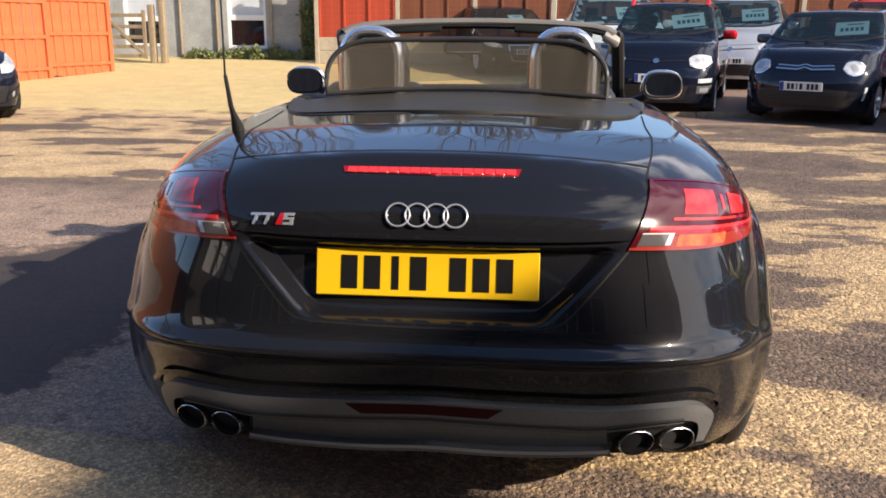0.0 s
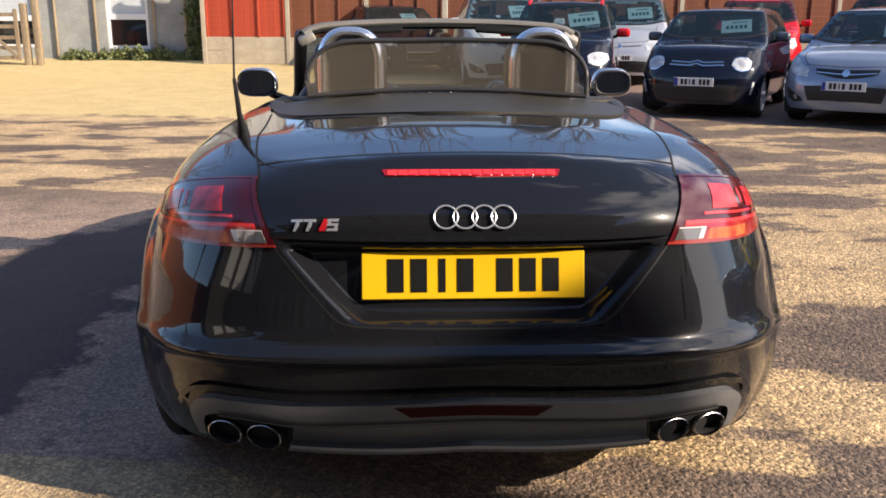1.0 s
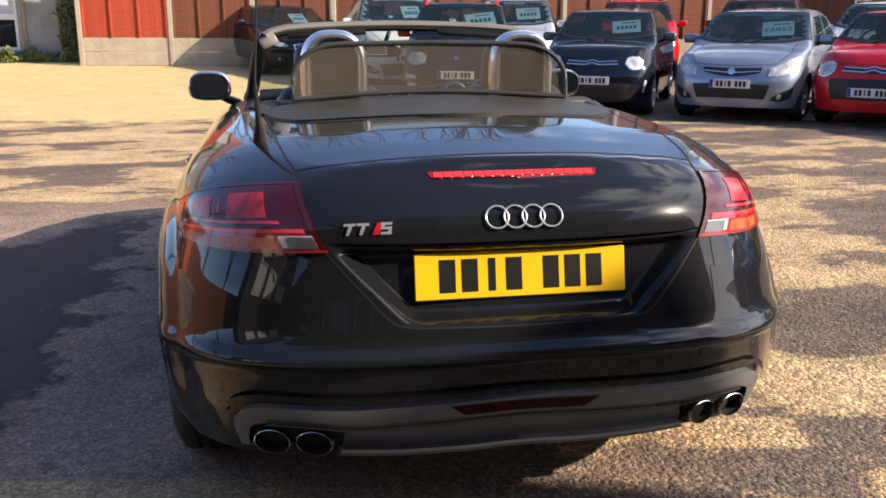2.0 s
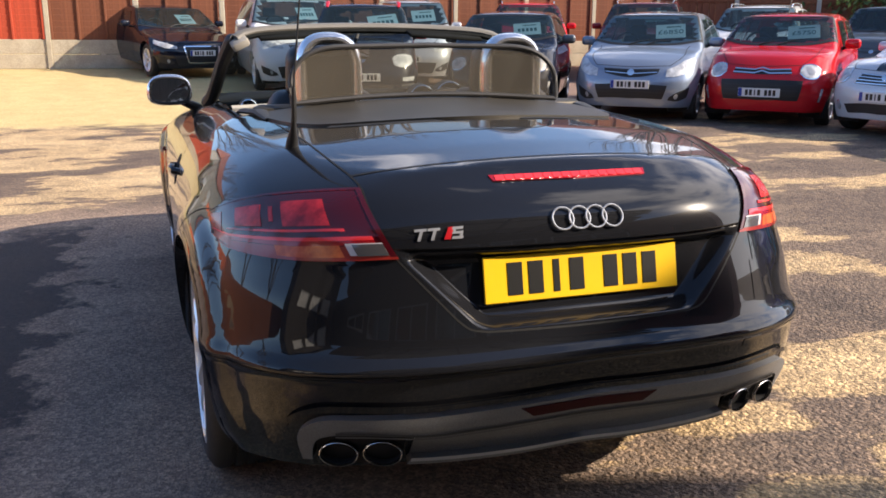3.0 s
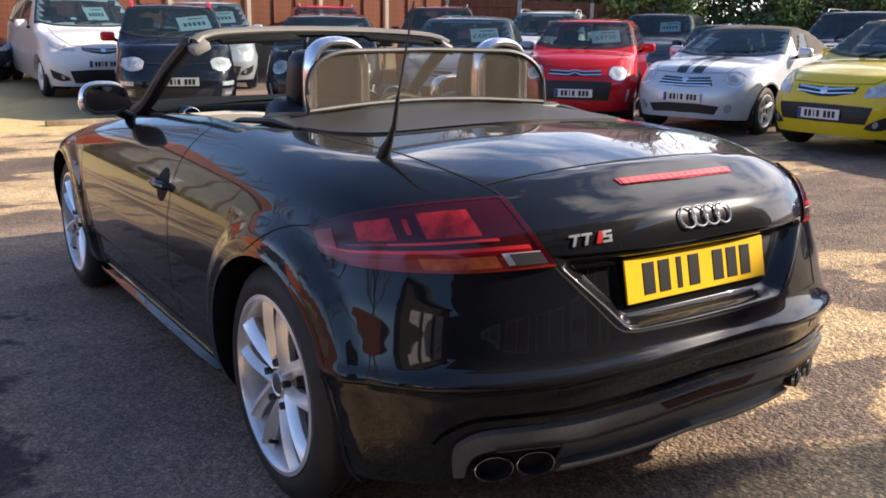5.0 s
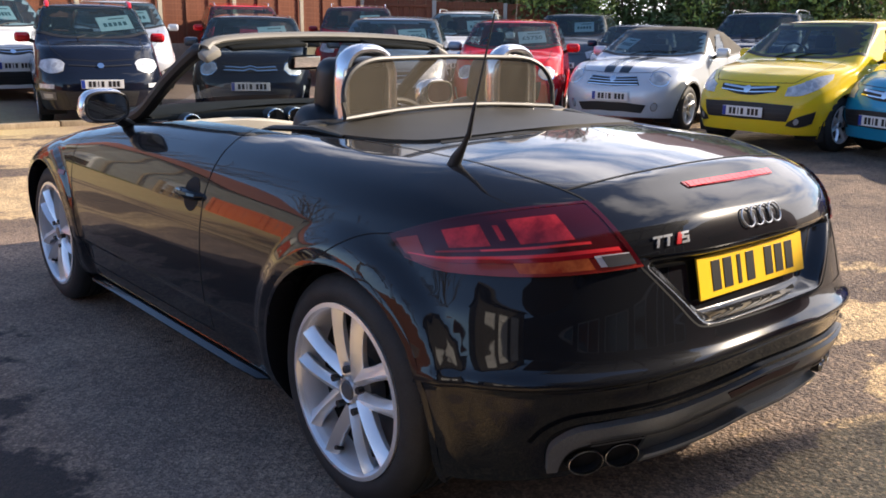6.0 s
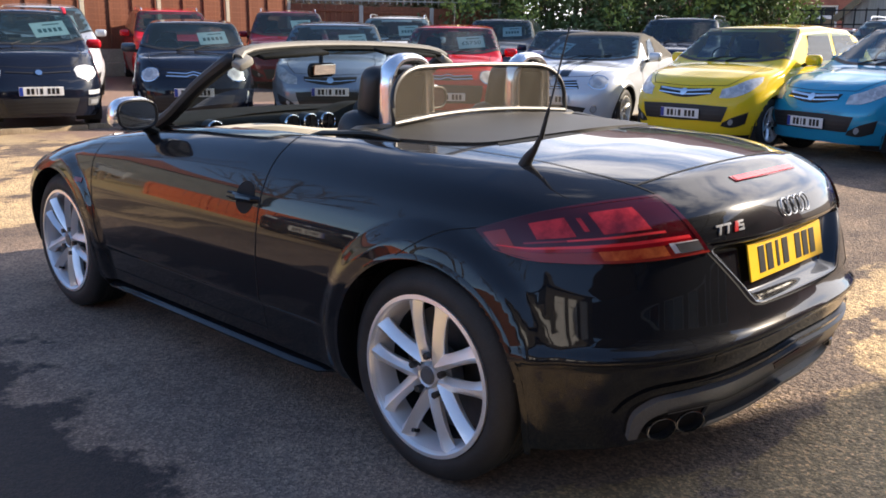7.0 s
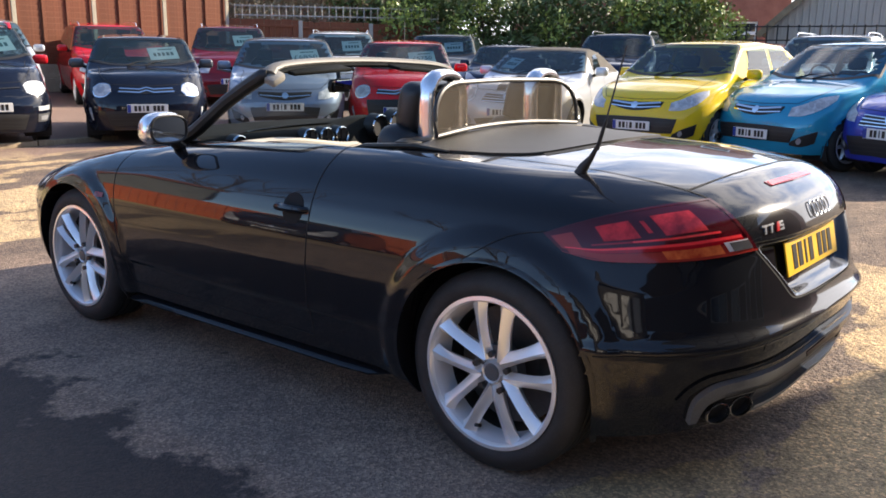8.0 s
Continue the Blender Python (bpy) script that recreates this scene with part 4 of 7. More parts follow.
    gap([(-0.27, -0.08, 0.586), (0, -0.085, 0.582), (0.27, -0.08, 0.586)], 0.005)
    gap([(-0.3, -0.08, 0.506), (0, -0.10, 0.509), (0.3, -0.08, 0.506)], 0.004, 80)
    gap([(-0.524, 0.200, 0.920), (-0.3, 0.158, 0.950), (0, 0.147, 0.958), (0.3, 0.158, 0.950), (0.524, 0.200, 0.920)], 0.007)

    # tail lamps
    for s in (-1, 1):
        f = lambda *p: [(s * a, b, c) for a, b, c in p]
        low = f((0.461, 0.0, 0.757), (0.56, 0.06, 0.746), (0.68, 0.15, 0.735), (0.80, 0.33, 0.730), (0.835, 0.44, 0.748))
        high = f((0.508, 0.150, 0.893), (0.60, 0.20, 0.888), (0.69, 0.28, 0.872), (0.775, 0.40, 0.836), (0.838, 0.505, 0.795))
        lamp = TT.patch("tail_lamp", low, high, M_REDDARK, car, 36, 16, 0.005, "smoked red wrap-around tail lamp")

        def inner(name, u0, u1, v0, v1, mat, lift, label=""):
            a, b = smooth_line(low, 41), smooth_line(high, 41)
            i0, i1 = int(u0 * 40), int(u1 * 40)
            lo = [tuple(a[i] * (1 - v0) + b[i] * v0) for i in np.linspace(i0, i1, 7).astype(int)]
            hi = [tuple(a[i] * (1 - v1) + b[i] * v1) for i in np.linspace(i0, i1, 7).astype(int)]
            TT.patch(name, lo, hi, mat, lamp, 20, 8, lift, label)
        inner("lower_band", 0.03, 0.97, 0.03, 0.20, M_AMBER, 0.0062, "orange-red lower band")
        inner("light_line", 0.05, 0.95, 0.275, 0.325, M_REDBRIGHT, 0.0068)
        inner("upper_band", 0.05, 0.95, 0.21, 0.285, M_REDLENS, 0.0062)
        inner("lamp_block", 0.20, 0.44, 0.48, 0.84, M_LAMPBLOCK, 0.0064)
        inner("lamp_block", 0.555, 0.74, 0.48, 0.82, M_LAMPBLOCK, 0.0064)
        inner("bulb_cover", 0.475, 0.52, 0.55, 0.78, M_LAMPBLOCK, 0.0060)
        inner("block_shelf", 0.16, 0.60, 0.40, 0.435, M_REDBRIGHT, 0.0068)
        inner("block_shelf", 0.60, 0.80, 0.40, 0.435, M_REDLENS, 0.0068)
        inner("indicator_band", 0.20, 0.50, 0.05, 0.21, M_INDICATOR, 0.0066)
        inner("reverse_surround", 0.030, 0.176, 0.070, 0.234, M_WHITE_TRIM, 0.0070, "white outline of the reversing lens")
        inner("reverse_lens", 0.030, 0.168, 0.060, 0.220, M_CLEARLAMP, 0.0080, "clear reversing lens")
        inner("lens_rim", 0.0, 1.0, 0.0, 0.035, M_AMBER, 0.0064)
        inner("lens_rim", 0.0, 1.0, 0.965, 1.0, M_RIMRED, 0.0064)
        inner("lens_rim", 0.0, 0.026, 0.035, 0.965, M_RIMRED, 0.0064)
        inner("end_strip", 0.86, 0.985, 0.22, 0.80, M_AMBER, 0.0062)
    # high brake lamp
    TT.patch("high_brake_lamp", [(-0.205, 0.07, 0.910), (-0.1, 0.065, 0.910), (0, 0.062, 0.910), (0.1, 0.065, 0.910), (0.205, 0.07, 0.910)],
             [(-0.213, 0.085, 0.923), (-0.1, 0.08, 0.924), (0, 0.078, 0.924), (0.1, 0.08, 0.924), (0.213, 0.085, 0.923)], M_REDLENS, car, 30, 4, 0.003, "long narrow red brake lamp")
    for k in range(16):
        cx = -0.188 + k * 0.0251
        TT.patch("lamp_segment", [(cx - 0.0115, 0.066, 0.9115), (cx + 0.0115, 0.066, 0.9115)], [(cx - 0.0115, 0.08, 0.9215), (cx + 0.0115, 0.08, 0.9215)], M_REDBRIGHT, car, 4, 3, 0.0048)
    # plate, rings, badge
    tilt = pose(0, 0, 0, -12.5, 0, 0)
    bars_plate("number_plate", 0.52, 0.111, (0, -0.017, 0.692), tilt, M_YELPLATE, car, (4, 3), False, "yellow number plate with plain black bars", 0.70)
    for k in range(4):
        rings = bmesh.new()
        cx = (k - 1.5) * 0.0440
        n = TT.onto([(cx, -0.03, 0.832)], 0.005)[0]
        nn = Vector(TT.normal(TT.onto([(cx, -0.03, 0.832)]))[0])
        turn = nn.to_track_quat("Z", "Y").to_matrix().to_4x4()
        m = Matrix.Translation(n) @ turn
        ring = []
        for j in range(40):
            a = 2 * math.pi * j / 40
            row = []
            for q in range(8):
                b = 2 * math.pi * q / 8
                rr = 0.0270 + 0.0024 * math.cos(b)
                row.append(rings.verts.new(m @ Vector((rr * math.cos(a), rr * math.sin(a), 0.0026 * math.sin(b)))))
            ring.append(row)
        for j in range(40):
            for q in range(8):
                rings.faces.new((ring[j][q], ring[(j + 1) % 40][q], ring[(j + 1) % 40][(q + 1) % 8], ring[j][(q + 1) % 8]))
        part("emblem_ring", rings, M_BADGE, car, "linked chrome ring")
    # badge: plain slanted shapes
    z0, z1 = 0.795, 0.823
    def slab(x0, x1, za, zb, mat, slant=0.0, lift=0.004):
        TT.patch("badge_shape", [(x0, 0.0, za), (x1, 0.0, za)], [(x0 + slant, 0.0, zb), (x1 + slant, 0.0, zb)], mat, car, 5, 4, lift)
    for off in (-0.425, -0.392):
        slab(off, off + 0.030, z1 - 0.006, z1, M_BADGE)
        slab(off + 0.008, off + 0.016, z0, z1 - 0.0055, M_BADGE, 0.006)
    slab(-0.352, -0.337, z0, z1, M_REDINK, 0.010)
    for za in (z0, z0 + 0.0115, z1 - 0.006):
        slab(-0.334, -0.308, za, za + 0.006, M_BADGE, 0.002)
    slab(-0.332, -0.325, z0 + 0.012, z1 - 0.004, M_BADGE, 0.002)
    slab(-0.316, -0.309, z0 + 0.003, z0 + 0.014, M_BADGE, 0.002)

    # rear apron, blade, tail pipes, reflector
    both = lambda half: [(-a, b, c) for a, b, c in half] + [(0, half[-1][1] - 0.01, half[-1][2] + 0.004)] + [(a, b, c) for a, b, c in reversed(half)]
    band_low = both([(0.668, 0.06, 0.258), (0.664, 0.05, 0.300), (0.648, 0.04, 0.330), (0.605, 0.02, 0.346), (0.54, 0.0, 0.349), (0.48, -0.02, 0.344), (0.40, -0.05, 0.333), (0.30, -0.08, 0.336), (0.15, -0.10, 0.341)])
    band_high = both([(0.684, 0.08, 0.258), (0.694, 0.07, 0.315), (0.684, 0.06, 0.352), (0.640, 0.03, 0.383), (0.56, 0.0, 0.391), (0.48, -0.03, 0.392), (0.42, -0.05, 0.392), (0.30, -0.08, 0.397), (0.15, -0.10, 0.402)])
    TT.patch("rear_apron", band_low, band_high, M_PLATINUM, car, 110, 8, 0.020, "matt grey plastic rear apron")
    TT.patch("lower_apron", both([(0.452, -0.03, 0.262), (0.30, -0.05, 0.258), (0.15, -0.06, 0.257)]), both([(0.432, -0.03, 0.330), (0.30, -0.06, 0.334), (0.15, -0.07, 0.339)]), M_PLATINUM, car, 60, 8, 0.006, "platinum grey lower apron")
    TT.patch("apron_blade", both([(0.462, -0.03, 0.247), (0.30, -0.05, 0.243), (0.15, -0.06, 0.242)]), both([(0.448, -0.03, 0.266), (0.30, -0.05, 0.262), (0.15, -0.06, 0.261)]), M_PLATINUM, car, 60, 5, 0.026, "grey lower blade")
    TT.ribbon("blade_edge", both([(0.450, -0.03, 0.266), (0.30, -0.05, 0.262), (0.15, -0.06, 0.261)]), 0.011, M_BLADE, car, 70, 0.0285, "bright satin edge of the blade")
    TT.patch("rear_fog_lamp", [(-0.155, -0.1, 0.364), (0, -0.12, 0.366), (0.155, -0.1, 0.364)], [(-0.190, -0.1, 0.391), (0, -0.12, 0.394), (0.190, -0.1, 0.391)], M_FOGRED, car, 24, 4, 0.0225, "dark red fog lamp strip")
    rib = both([(0.61, 0.02, 0.351), (0.54, 0.0, 0.354), (0.48, -0.02, 0.349), (0.40, -0.05, 0.339), (0.30, -0.08, 0.342), (0.15, -0.10, 0.347)])
    TT.ribbon("apron_rib", rib, 0.008, M_DARKGREY, car, 80, 0.0225)
    TT.ribbon("apron_rib", [(a, b, c - 0.006) for a, b, c in rib], 0.005, M_GREYPLAST, car, 80, 0.026)
    TT.ribbon("bumper_lip", both([(0.735, 0.09, 0.330), (0.712, 0.07, 0.370), (0.655, 0.04, 0.404), (0.57, 0.0, 0.412), (0.42, -0.05, 0.410), (0.30, -0.08, 0.414), (0.15, -0.10, 0.418)]), 0.014, M_BLACK, car, 90, 0.012)
    for s in (-1, 1):
        f = lambda *p: [(s * a, b, c) for a, b, c in p]
        TT.patch("pipe_recess", f((0.46, -0.0, 0.235), (0.55, 0.02, 0.232), (0.66, 0.06, 0.24)), f((0.45, -0.02, 0.340), (0.55, 0.0, 0.350), (0.66, 0.05, 0.330)), M_WELL, car, 16, 8, 0.002)
        for px, py in ((0.506, -0.006), (0.606, 0.024)):
            cut = Matrix.Translation((s * px, py, 0.283)) @ pose(0, 0, 0, 0, 0, s * 22) @ Matrix.Diagonal((1, 1, 0.66, 1))
            bm = bmesh.new()
            lathe(bm, [(0.0440, 0.012), (0.0450, 0.0), (0.0472, 0.001), (0.0476, 0.008)], 32, "Y")
            bm.transform(cut)
            tp = part("tail_pipe", bm, M_PIPE, car, "oval dark chrome tail pipe")
            bm = bmesh.new()
            lathe(bm, [(0.0436, 0.010), (0.0425, 0.16), (0.001, 0.16)], 32, "Y")
            bm.transform(cut)
            part("pipe_bore", bm, M_WELL, tp)
            bm = bmesh.new()
            lathe(bm, [(0.0472, 0.007), (0.0472, 0.20)], 32, "Y")
            bm.transform(cut)
            part("pipe_sleeve", bm, M_BLKPLAST, tp)

    # sills and handles
    for s in (-1, 1):
        bm = bmesh.new()
        prof = [(0.76, 0.190), (0.842, 0.176), (0.853, 0.178), (0.854, 0.184), (0.844, 0.192), (0.80, 0.22)]
        rows = [[bm.verts.new((s * (a - 0.10 * (1 - min(1, t * 9)) ** 2), 1.06 + t * 1.68, b + 0.02 * (1 - min(1, t * 9)))) for a, b in prof] for t in np.linspace(0, 1, 12)]
        for a, b in zip(rows, rows[1:]):
            for k in range(len(prof) - 1):
                bm.faces.new((a[k], a[k + 1], b[k + 1], b[k]))
        part("sill_skirt", bm, M_BLACK, car)
        f = lambda *p: [(s * a, b, c) for a, b, c in p]
        cup = [(0.875, 1.56 + 0.056 * a, 0.751 - 0.060 * math.sqrt(1 - a * a)) for a in (-0.99, -0.85, -0.5, 0, 0.5, 0.85, 0.99)]
        TT.patch("handle_cup", f(*cup), f(*[(a, b, 1.502 - c) for a, b, c in cup]), M_SEAM, car, 22, 10, 0.0015)
        bm = bmesh.new()
        tube(bm, f((0.862, 1.475, 0.750), (0.893, 1.50, 0.752), (0.902, 1.56, 0.753), (0.897, 1.63, 0.753), (0.868, 1.66, 0.752)), [0.010, 0.014, 0.016, 0.015, 0.010], 10)
        part("door_handle", bm, M_BLACK, car)
    # aerial
    base = Vector(TT.onto([(-0.607, 0.50, 0.95)])[0])
    bm = bmesh.new()
    tube(bm, [base + Vector((0, 0.03, -0.012)), base + Vector((0, 0.012, 0.02)), base + Vector((0, -0.012, 0.05)), base + Vector((-0.002, -0.032, 0.085))], [0.020, 0.016, 0.009, 0.006], 12)
    aerial = part("aerial_base", bm, M_BLKPLAST, car)
    bm = bmesh.new()
    top = base + Vector((0.012, -0.105, 0.385))
    tube(bm, [base + Vector((0, -0.03, 0.075)), base + Vector((-0.003, -0.056, 0.160)), base + Vector((-0.003, -0.058, 0.166)), top], [0.0075, 0.0055, 0.0030, 0.0024], 8)
    part("aerial_mast", bm, M_BLKPLAST, aerial)

    # folded roof
    TT.patch("folded_roof", [(-0.60, 1.06, 0.97), (-0.545, 0.86, 0.975), (-0.42, 0.745, 0.985), (0, 0.70, 0.995), (0.42, 0.745, 0.985), (0.545, 0.86, 0.975), (0.60, 1.06, 0.97)],
             [(-0.58, 1.22, 0.98), (-0.40, 1.24, 0.99), (-0.2, 1.25, 1.0), (0, 1.25, 1.01), (0.2, 1.25, 1.0), (0.40, 1.24, 0.99), (0.58, 1.22, 0.98)], M_FABRIC, car, 60, 20, 0.007, "folded black fabric roof")
    for s in (-1, 1):
        f = lambda *p: [(s * a, b, c) for a, b, c in p]
        TT.patch("roof_slot", f((0.12, 0.672, 0.99), (0.30, 0.688, 0.985), (0.47, 0.735, 0.97)), f((0.15, 0.705, 0.99), (0.30, 0.725, 0.99), (0.44, 0.775, 0.975)), M_SEAM, car, 20, 4, 0.0015)
        bm = bmesh.new()
        tube(bm, f((0.60, 1.05, 0.975), (0.605, 1.20, 0.985), (0.64, 1.42, 0.972), (0.655, 1.47, 0.962)), [0.012, 0.028, 0.022, 0.008], 8, True, 0.45)
        part("roof_side_flap", bm, M_FABRIC, car)

    # cabin tub
    bm = bmesh.new()
    lathe_rows = []
    for yy in np.linspace(1.22, 2.66, 10):
        row = []
        for xx, zz in ((-0.67, 0.945), (-0.66, 0.90), (-0.62, 0.62), (-0.60, 0.36), (0.60, 0.36), (0.62, 0.62), (0.66, 0.90), (0.67, 0.945)):
            row.append(bm.verts.new((xx, yy, zz - 0.03 * ease(yy, 2.1, 2.6))))
        lathe_rows.append(row)
    for a, b in zip(lathe_rows, lathe_rows[1:]):
        for k in range(7):
            bm.faces.new((a[k], b[k], b[k + 1], a[k + 1]))
    bm.faces.new(lathe_rows[0])
    bm.faces.new(lathe_rows[-1][::-1])
    tub = part("cabin_tub", bm, M_DASH, car)
    for s in (-1, 1):
        bm = bmesh.new()
        pts_ = [(s * 0.672, 1.22, 0.968), (s * 0.688, 1.5, 0.968), (s * 0.695, 1.9, 0.955), (s * 0.685, 2.25, 0.94), (s * 0.655, 2.50, 0.925)]
        tube(bm, smooth_line([(a * 0.975, b, c - 0.018) for a, b, c in pts_], 24), 0.024, 10, True, 0.5)
        part("door_top_trim", bm, M_LEATHER, car)
        bm = bmesh.new()
        box(bm, (0.05, 0.62, 0.05), (s * 0.60, 1.95, 0.73), None, 0.02)
        part("armrest", bm, M_LEATHER, car)
        bm = bmesh.new()
        lathe(bm, [(0.055, 0.0), (0.062, -0.008), (0.070, 0.0)], 28)
        for v in bm.verts:
            v.co = Vector((s * (0.625 + v.co.x * 0.5), 2.30 + v.co.y, 0.80 + v.co.z))
        part("door_speaker_ring", bm, M_CHROME, car)
    # bulkhead behind the seats
    bm = bmesh.new()
    box(bm, (1.26, 0.10, 0.55), (0, 1.26, 0.73), None, 0.03)
    part("rear_bulkhead", bm, M_FABRIC, car)

    # seats
    for s in (-1, 1):
        seat = new("seat")
        seat.parent = car
        seat.location = (s * 0.355, 1.62, 0.0)
        bm = bmesh.new()
        box(bm, (0.50, 0.52, 0.18), (0, 0.16, 0.50), pose(0, 0, 0, 6, 0, 0), 0.06, 4)
        part("seat_cushion", bm, M_LEATHER, seat)
        bm = bmesh.new()
        box(bm, (0.48, 0.15, 0.58), (0, -0.17, 0.76), pose(0, 0, 0, 14, 0, 0), 0.06, 4)
        for v in bm.verts:
            v.co.x *= 1 - 0.25 * max(0, (v.co.z - 0.8) / 0.3)
        part("seat_back", bm, M_LEATHER, seat)
        bm = bmesh.new()
        box(bm, (0.27, 0.12, 0.20), (0, -0.255, 1.105), pose(0, 0, 0, 12, 0, 0), 0.05, 4)
        part("headrest", bm, M_LEATHER, seat)
        bm = bmesh.new()
        box(bm, (0.17, 0.02, 0.15), (0, -0.325, 1.10), pose(0, 0, 0, 12, 0, 0), 0.008, 2)
        part("headrest_back", bm, M_DASH, seat)

    # roll hoops
    for s in (-1, 1):
        bm = bmesh.new()
        prof = []
        for t in np.linspace(0, 1, 33):
            a = math.pi * (1 - t)
            cx = s * 0.350 + 0.100 * (abs(math.cos(a)) ** 0.75) * math.copysign(1, math.cos(a))
            cz = 1.125 + 0.106 * math.sin(a) ** 0.85
            prof.append((cx, 1.290, cz))
        prof = [(prof[0][0], 1.285, 0.94)] + [(prof[0][0], 1.288, 1.05)] + prof + [(prof[-1][0], 1.288, 1.05), (prof[-1][0], 1.285, 0.94)]
        rows = []
        for i, p in enumerate(prof):
            a, b = Vector(prof[max(i - 1, 0)]), Vector(prof[min(i + 1, len(prof) - 1)])
            d = (b - a).normalized()
            side = d.cross(Vector((0, 1, 0))).normalized()
            row = []
            for q in range(14):
                g = 2 * math.pi * q / 14
                row.append(bm.verts.new(Vector(p) + side * (0.021 * math.cos(g)) + Vector((0, 1, 0)) * (0.040 * math.sin(g))))
            rows.append(row)
        for a, b in zip(rows, rows[1:]):
            for q in range(14):
                bm.faces.new((a[q], a[(q + 1) % 14], b[(q + 1) % 14], b[q]))
        part("roll_hoop", bm, M_SATIN, car, "polished aluminium roll hoop")

    # wind deflector
    def rim_z(x_):
        """Upper edge of the deflector: nearly level, with wide round shoulders."""
        a = min(1.0, max(0.0, (abs(x_) - 0.30) / 0.20))
        return 1.065 + 0.135 * (1 - a ** 2.6) ** (1 / 2.2) + 0.008 * (1 - abs(x_) / 0.5)
    sill_z = lambda x_: 1.010 + 0.024 * (1 - (x_ / 0.5) ** 2)
    across = 0.5 * np.sin(np.linspace(math.pi / 2, -math.pi / 2, 41))
    ring = [(0.5, 1.012)] + [(x_, rim_z(x_)) for x_ in across] + [(-0.5, 1.012)]
    ring += [(x_, sill_z(x_)) for x_ in np.linspace(-0.5, 0.5, 13)[1:-1]]
    defl = new("wind_deflector")
    defl.parent = car
    bm = bmesh.new()
    y_of = lambda x_, z_: 1.195 + 0.10 * (z_ - 1.0) + 0.03 * (1 - (x_ / 0.5) ** 2)
    loop = [(x_, y_of(x_, z_), z_) for x_, z_ in ring]
    tube(bm, loop + [loop[0]], 0.0095, 8, False)
    part("deflector_frame", bm, M_FRAME, defl)
    bm = bmesh.new()
    cols = []
    for x_ in across[::-1]:
        cols.append([bm.verts.new((x_, y_of(x_, z_), z_)) for z_ in np.linspace(sill_z(x_), rim_z(x_) - 0.004, 5)])
    for a, b in zip(cols, cols[1:]):
        for k in range(4):
            bm.faces.new((a[k], b[k], b[k + 1], a[k + 1]))
    part("deflector_pane", bm, M_MESHGLASS, defl, "brown-tinted clear pane")

    # windscreen with its frame
    foot = smooth_line([(-0.665, 2.47, 0.935), (-0.60, 2.62, 0.945), (-0.35, 2.78, 0.965), (0, 2.83, 0.975), (0.35, 2.78, 0.965), (0.60, 2.62, 0.945), (0.665, 2.47, 0.935)], 25)
    head = smooth_line([(-0.60, 2.03, 1.215), (-0.53, 2.06, 1.245), (-0.3, 2.10, 1.262), (0, 2.115, 1.268), (0.3, 2.10, 1.262), (0.53, 2.06, 1.245), (0.60, 2.03, 1.215)], 25)
    bm = bmesh.new()
    grid = []
    for a, b in zip(foot, head):
        grid.append([bm.verts.new(Vector(a * (1 - t) + b * t) + Vector((0, 0, 0.02 * math.sin(math.pi * t)))) for t in np.linspace(0, 1, 8)])
    for a, b in zip(grid, grid[1:]):
        for k in range(7):
            bm.faces.new((a[k], b[k], b[k + 1], a[k + 1]))
    ws = part("windscreen", bm, M_SCREEN, car, "clear curved windscreen")
    ws.visible_shadow = False
    for s in (-1, 1):
        bm = bmesh.new()
        pl = smooth_line([(s * 0.690, 2.56, 0.915), (s * 0.668, 2.44, 0.965), (s * 0.640, 2.24, 1.10), (s * 0.612, 2.05, 1.205), (s * 0.600, 2.01, 1.218)], 20)
        tube(bm, pl, [0.030] * 19 + [0.022], 10)
        part("windscreen_pillar", bm, M_BLKPLAST, car)
    bm = bmesh.new()
    hb = [p + np.array((0, -0.02, 0.004)) for p in head]
    tube(bm, hb, 0.030, 12, True, 0.62)
    part("windscreen_header", bm, M_HEADER, car)
    bm = bmesh.new()
    tube(bm, [tuple(p + np.array((0, -0.045, -0.014))) for p in head[1:-1]], 0.026, 10, True, 0.4)
    part("header_lining", bm, M_DASH, car)
    for s in (-1, 1):
        bm = bmesh.new()
        box(bm, (0.34, 0.11, 0.016), (s * 0.33, 2.02, 1.238), pose(0, 0, 0, 12, s * 3, 0), 0.006)
        part("sun_visor", bm, M_DASH, car)
        bm = bmesh.new()
        box(bm, (0.075, 0.08, 0.036), (s * 0.583, 2.005, 1.207), pose(0, 0, 0, 24, s * 26, 0), 0.010, 2)
        part("header_cap", bm, M_CAP, car)
    bm = bmesh.new()
    box(bm, (0.19, 0.035, 0.062), (-0.07, 2.14, 1.160), pose(0, 0, 0, 6, 0, 17), 0.026, 4)
    tube(bm, [(-0.06, 2.155, 1.175), (-0.03, 2.19, 1.240)], 0.010)
    im = part("interior_mirror", bm, M_BLKPLAST, car)
    bm = bmesh.new()
    box(bm, (0.165, 0.004, 0.045), (-0.0645, 2.1215, 1.162), pose(0, 0, 0, 6, 0, 17), 0.001, 1)
    part("mirror_glass", bm, M_MIRROR, im)

    # dashboard
    bm = bmesh.new()
    rows = []
    for x_ in np.linspace(-0.64, 0.64, 27):
        hump = 0.055 * math.exp(-((x_ - 0.36) / 0.19) ** 4)
        prof = [(2.22, 0.62), (2.23, 0.84), (2.255, 0.905 + hump), (2.30, 0.940 + hump), (2.40, 0.952 + hump * 0.8), (2.54, 0.955), (2.76, 0.958)]
        rows.append([bm.verts.new((x_, yy + 0.10 * (x_ / 0.64) ** 2, zz - 0.02 * (x_ / 0.64) ** 2)) for yy, zz in prof])
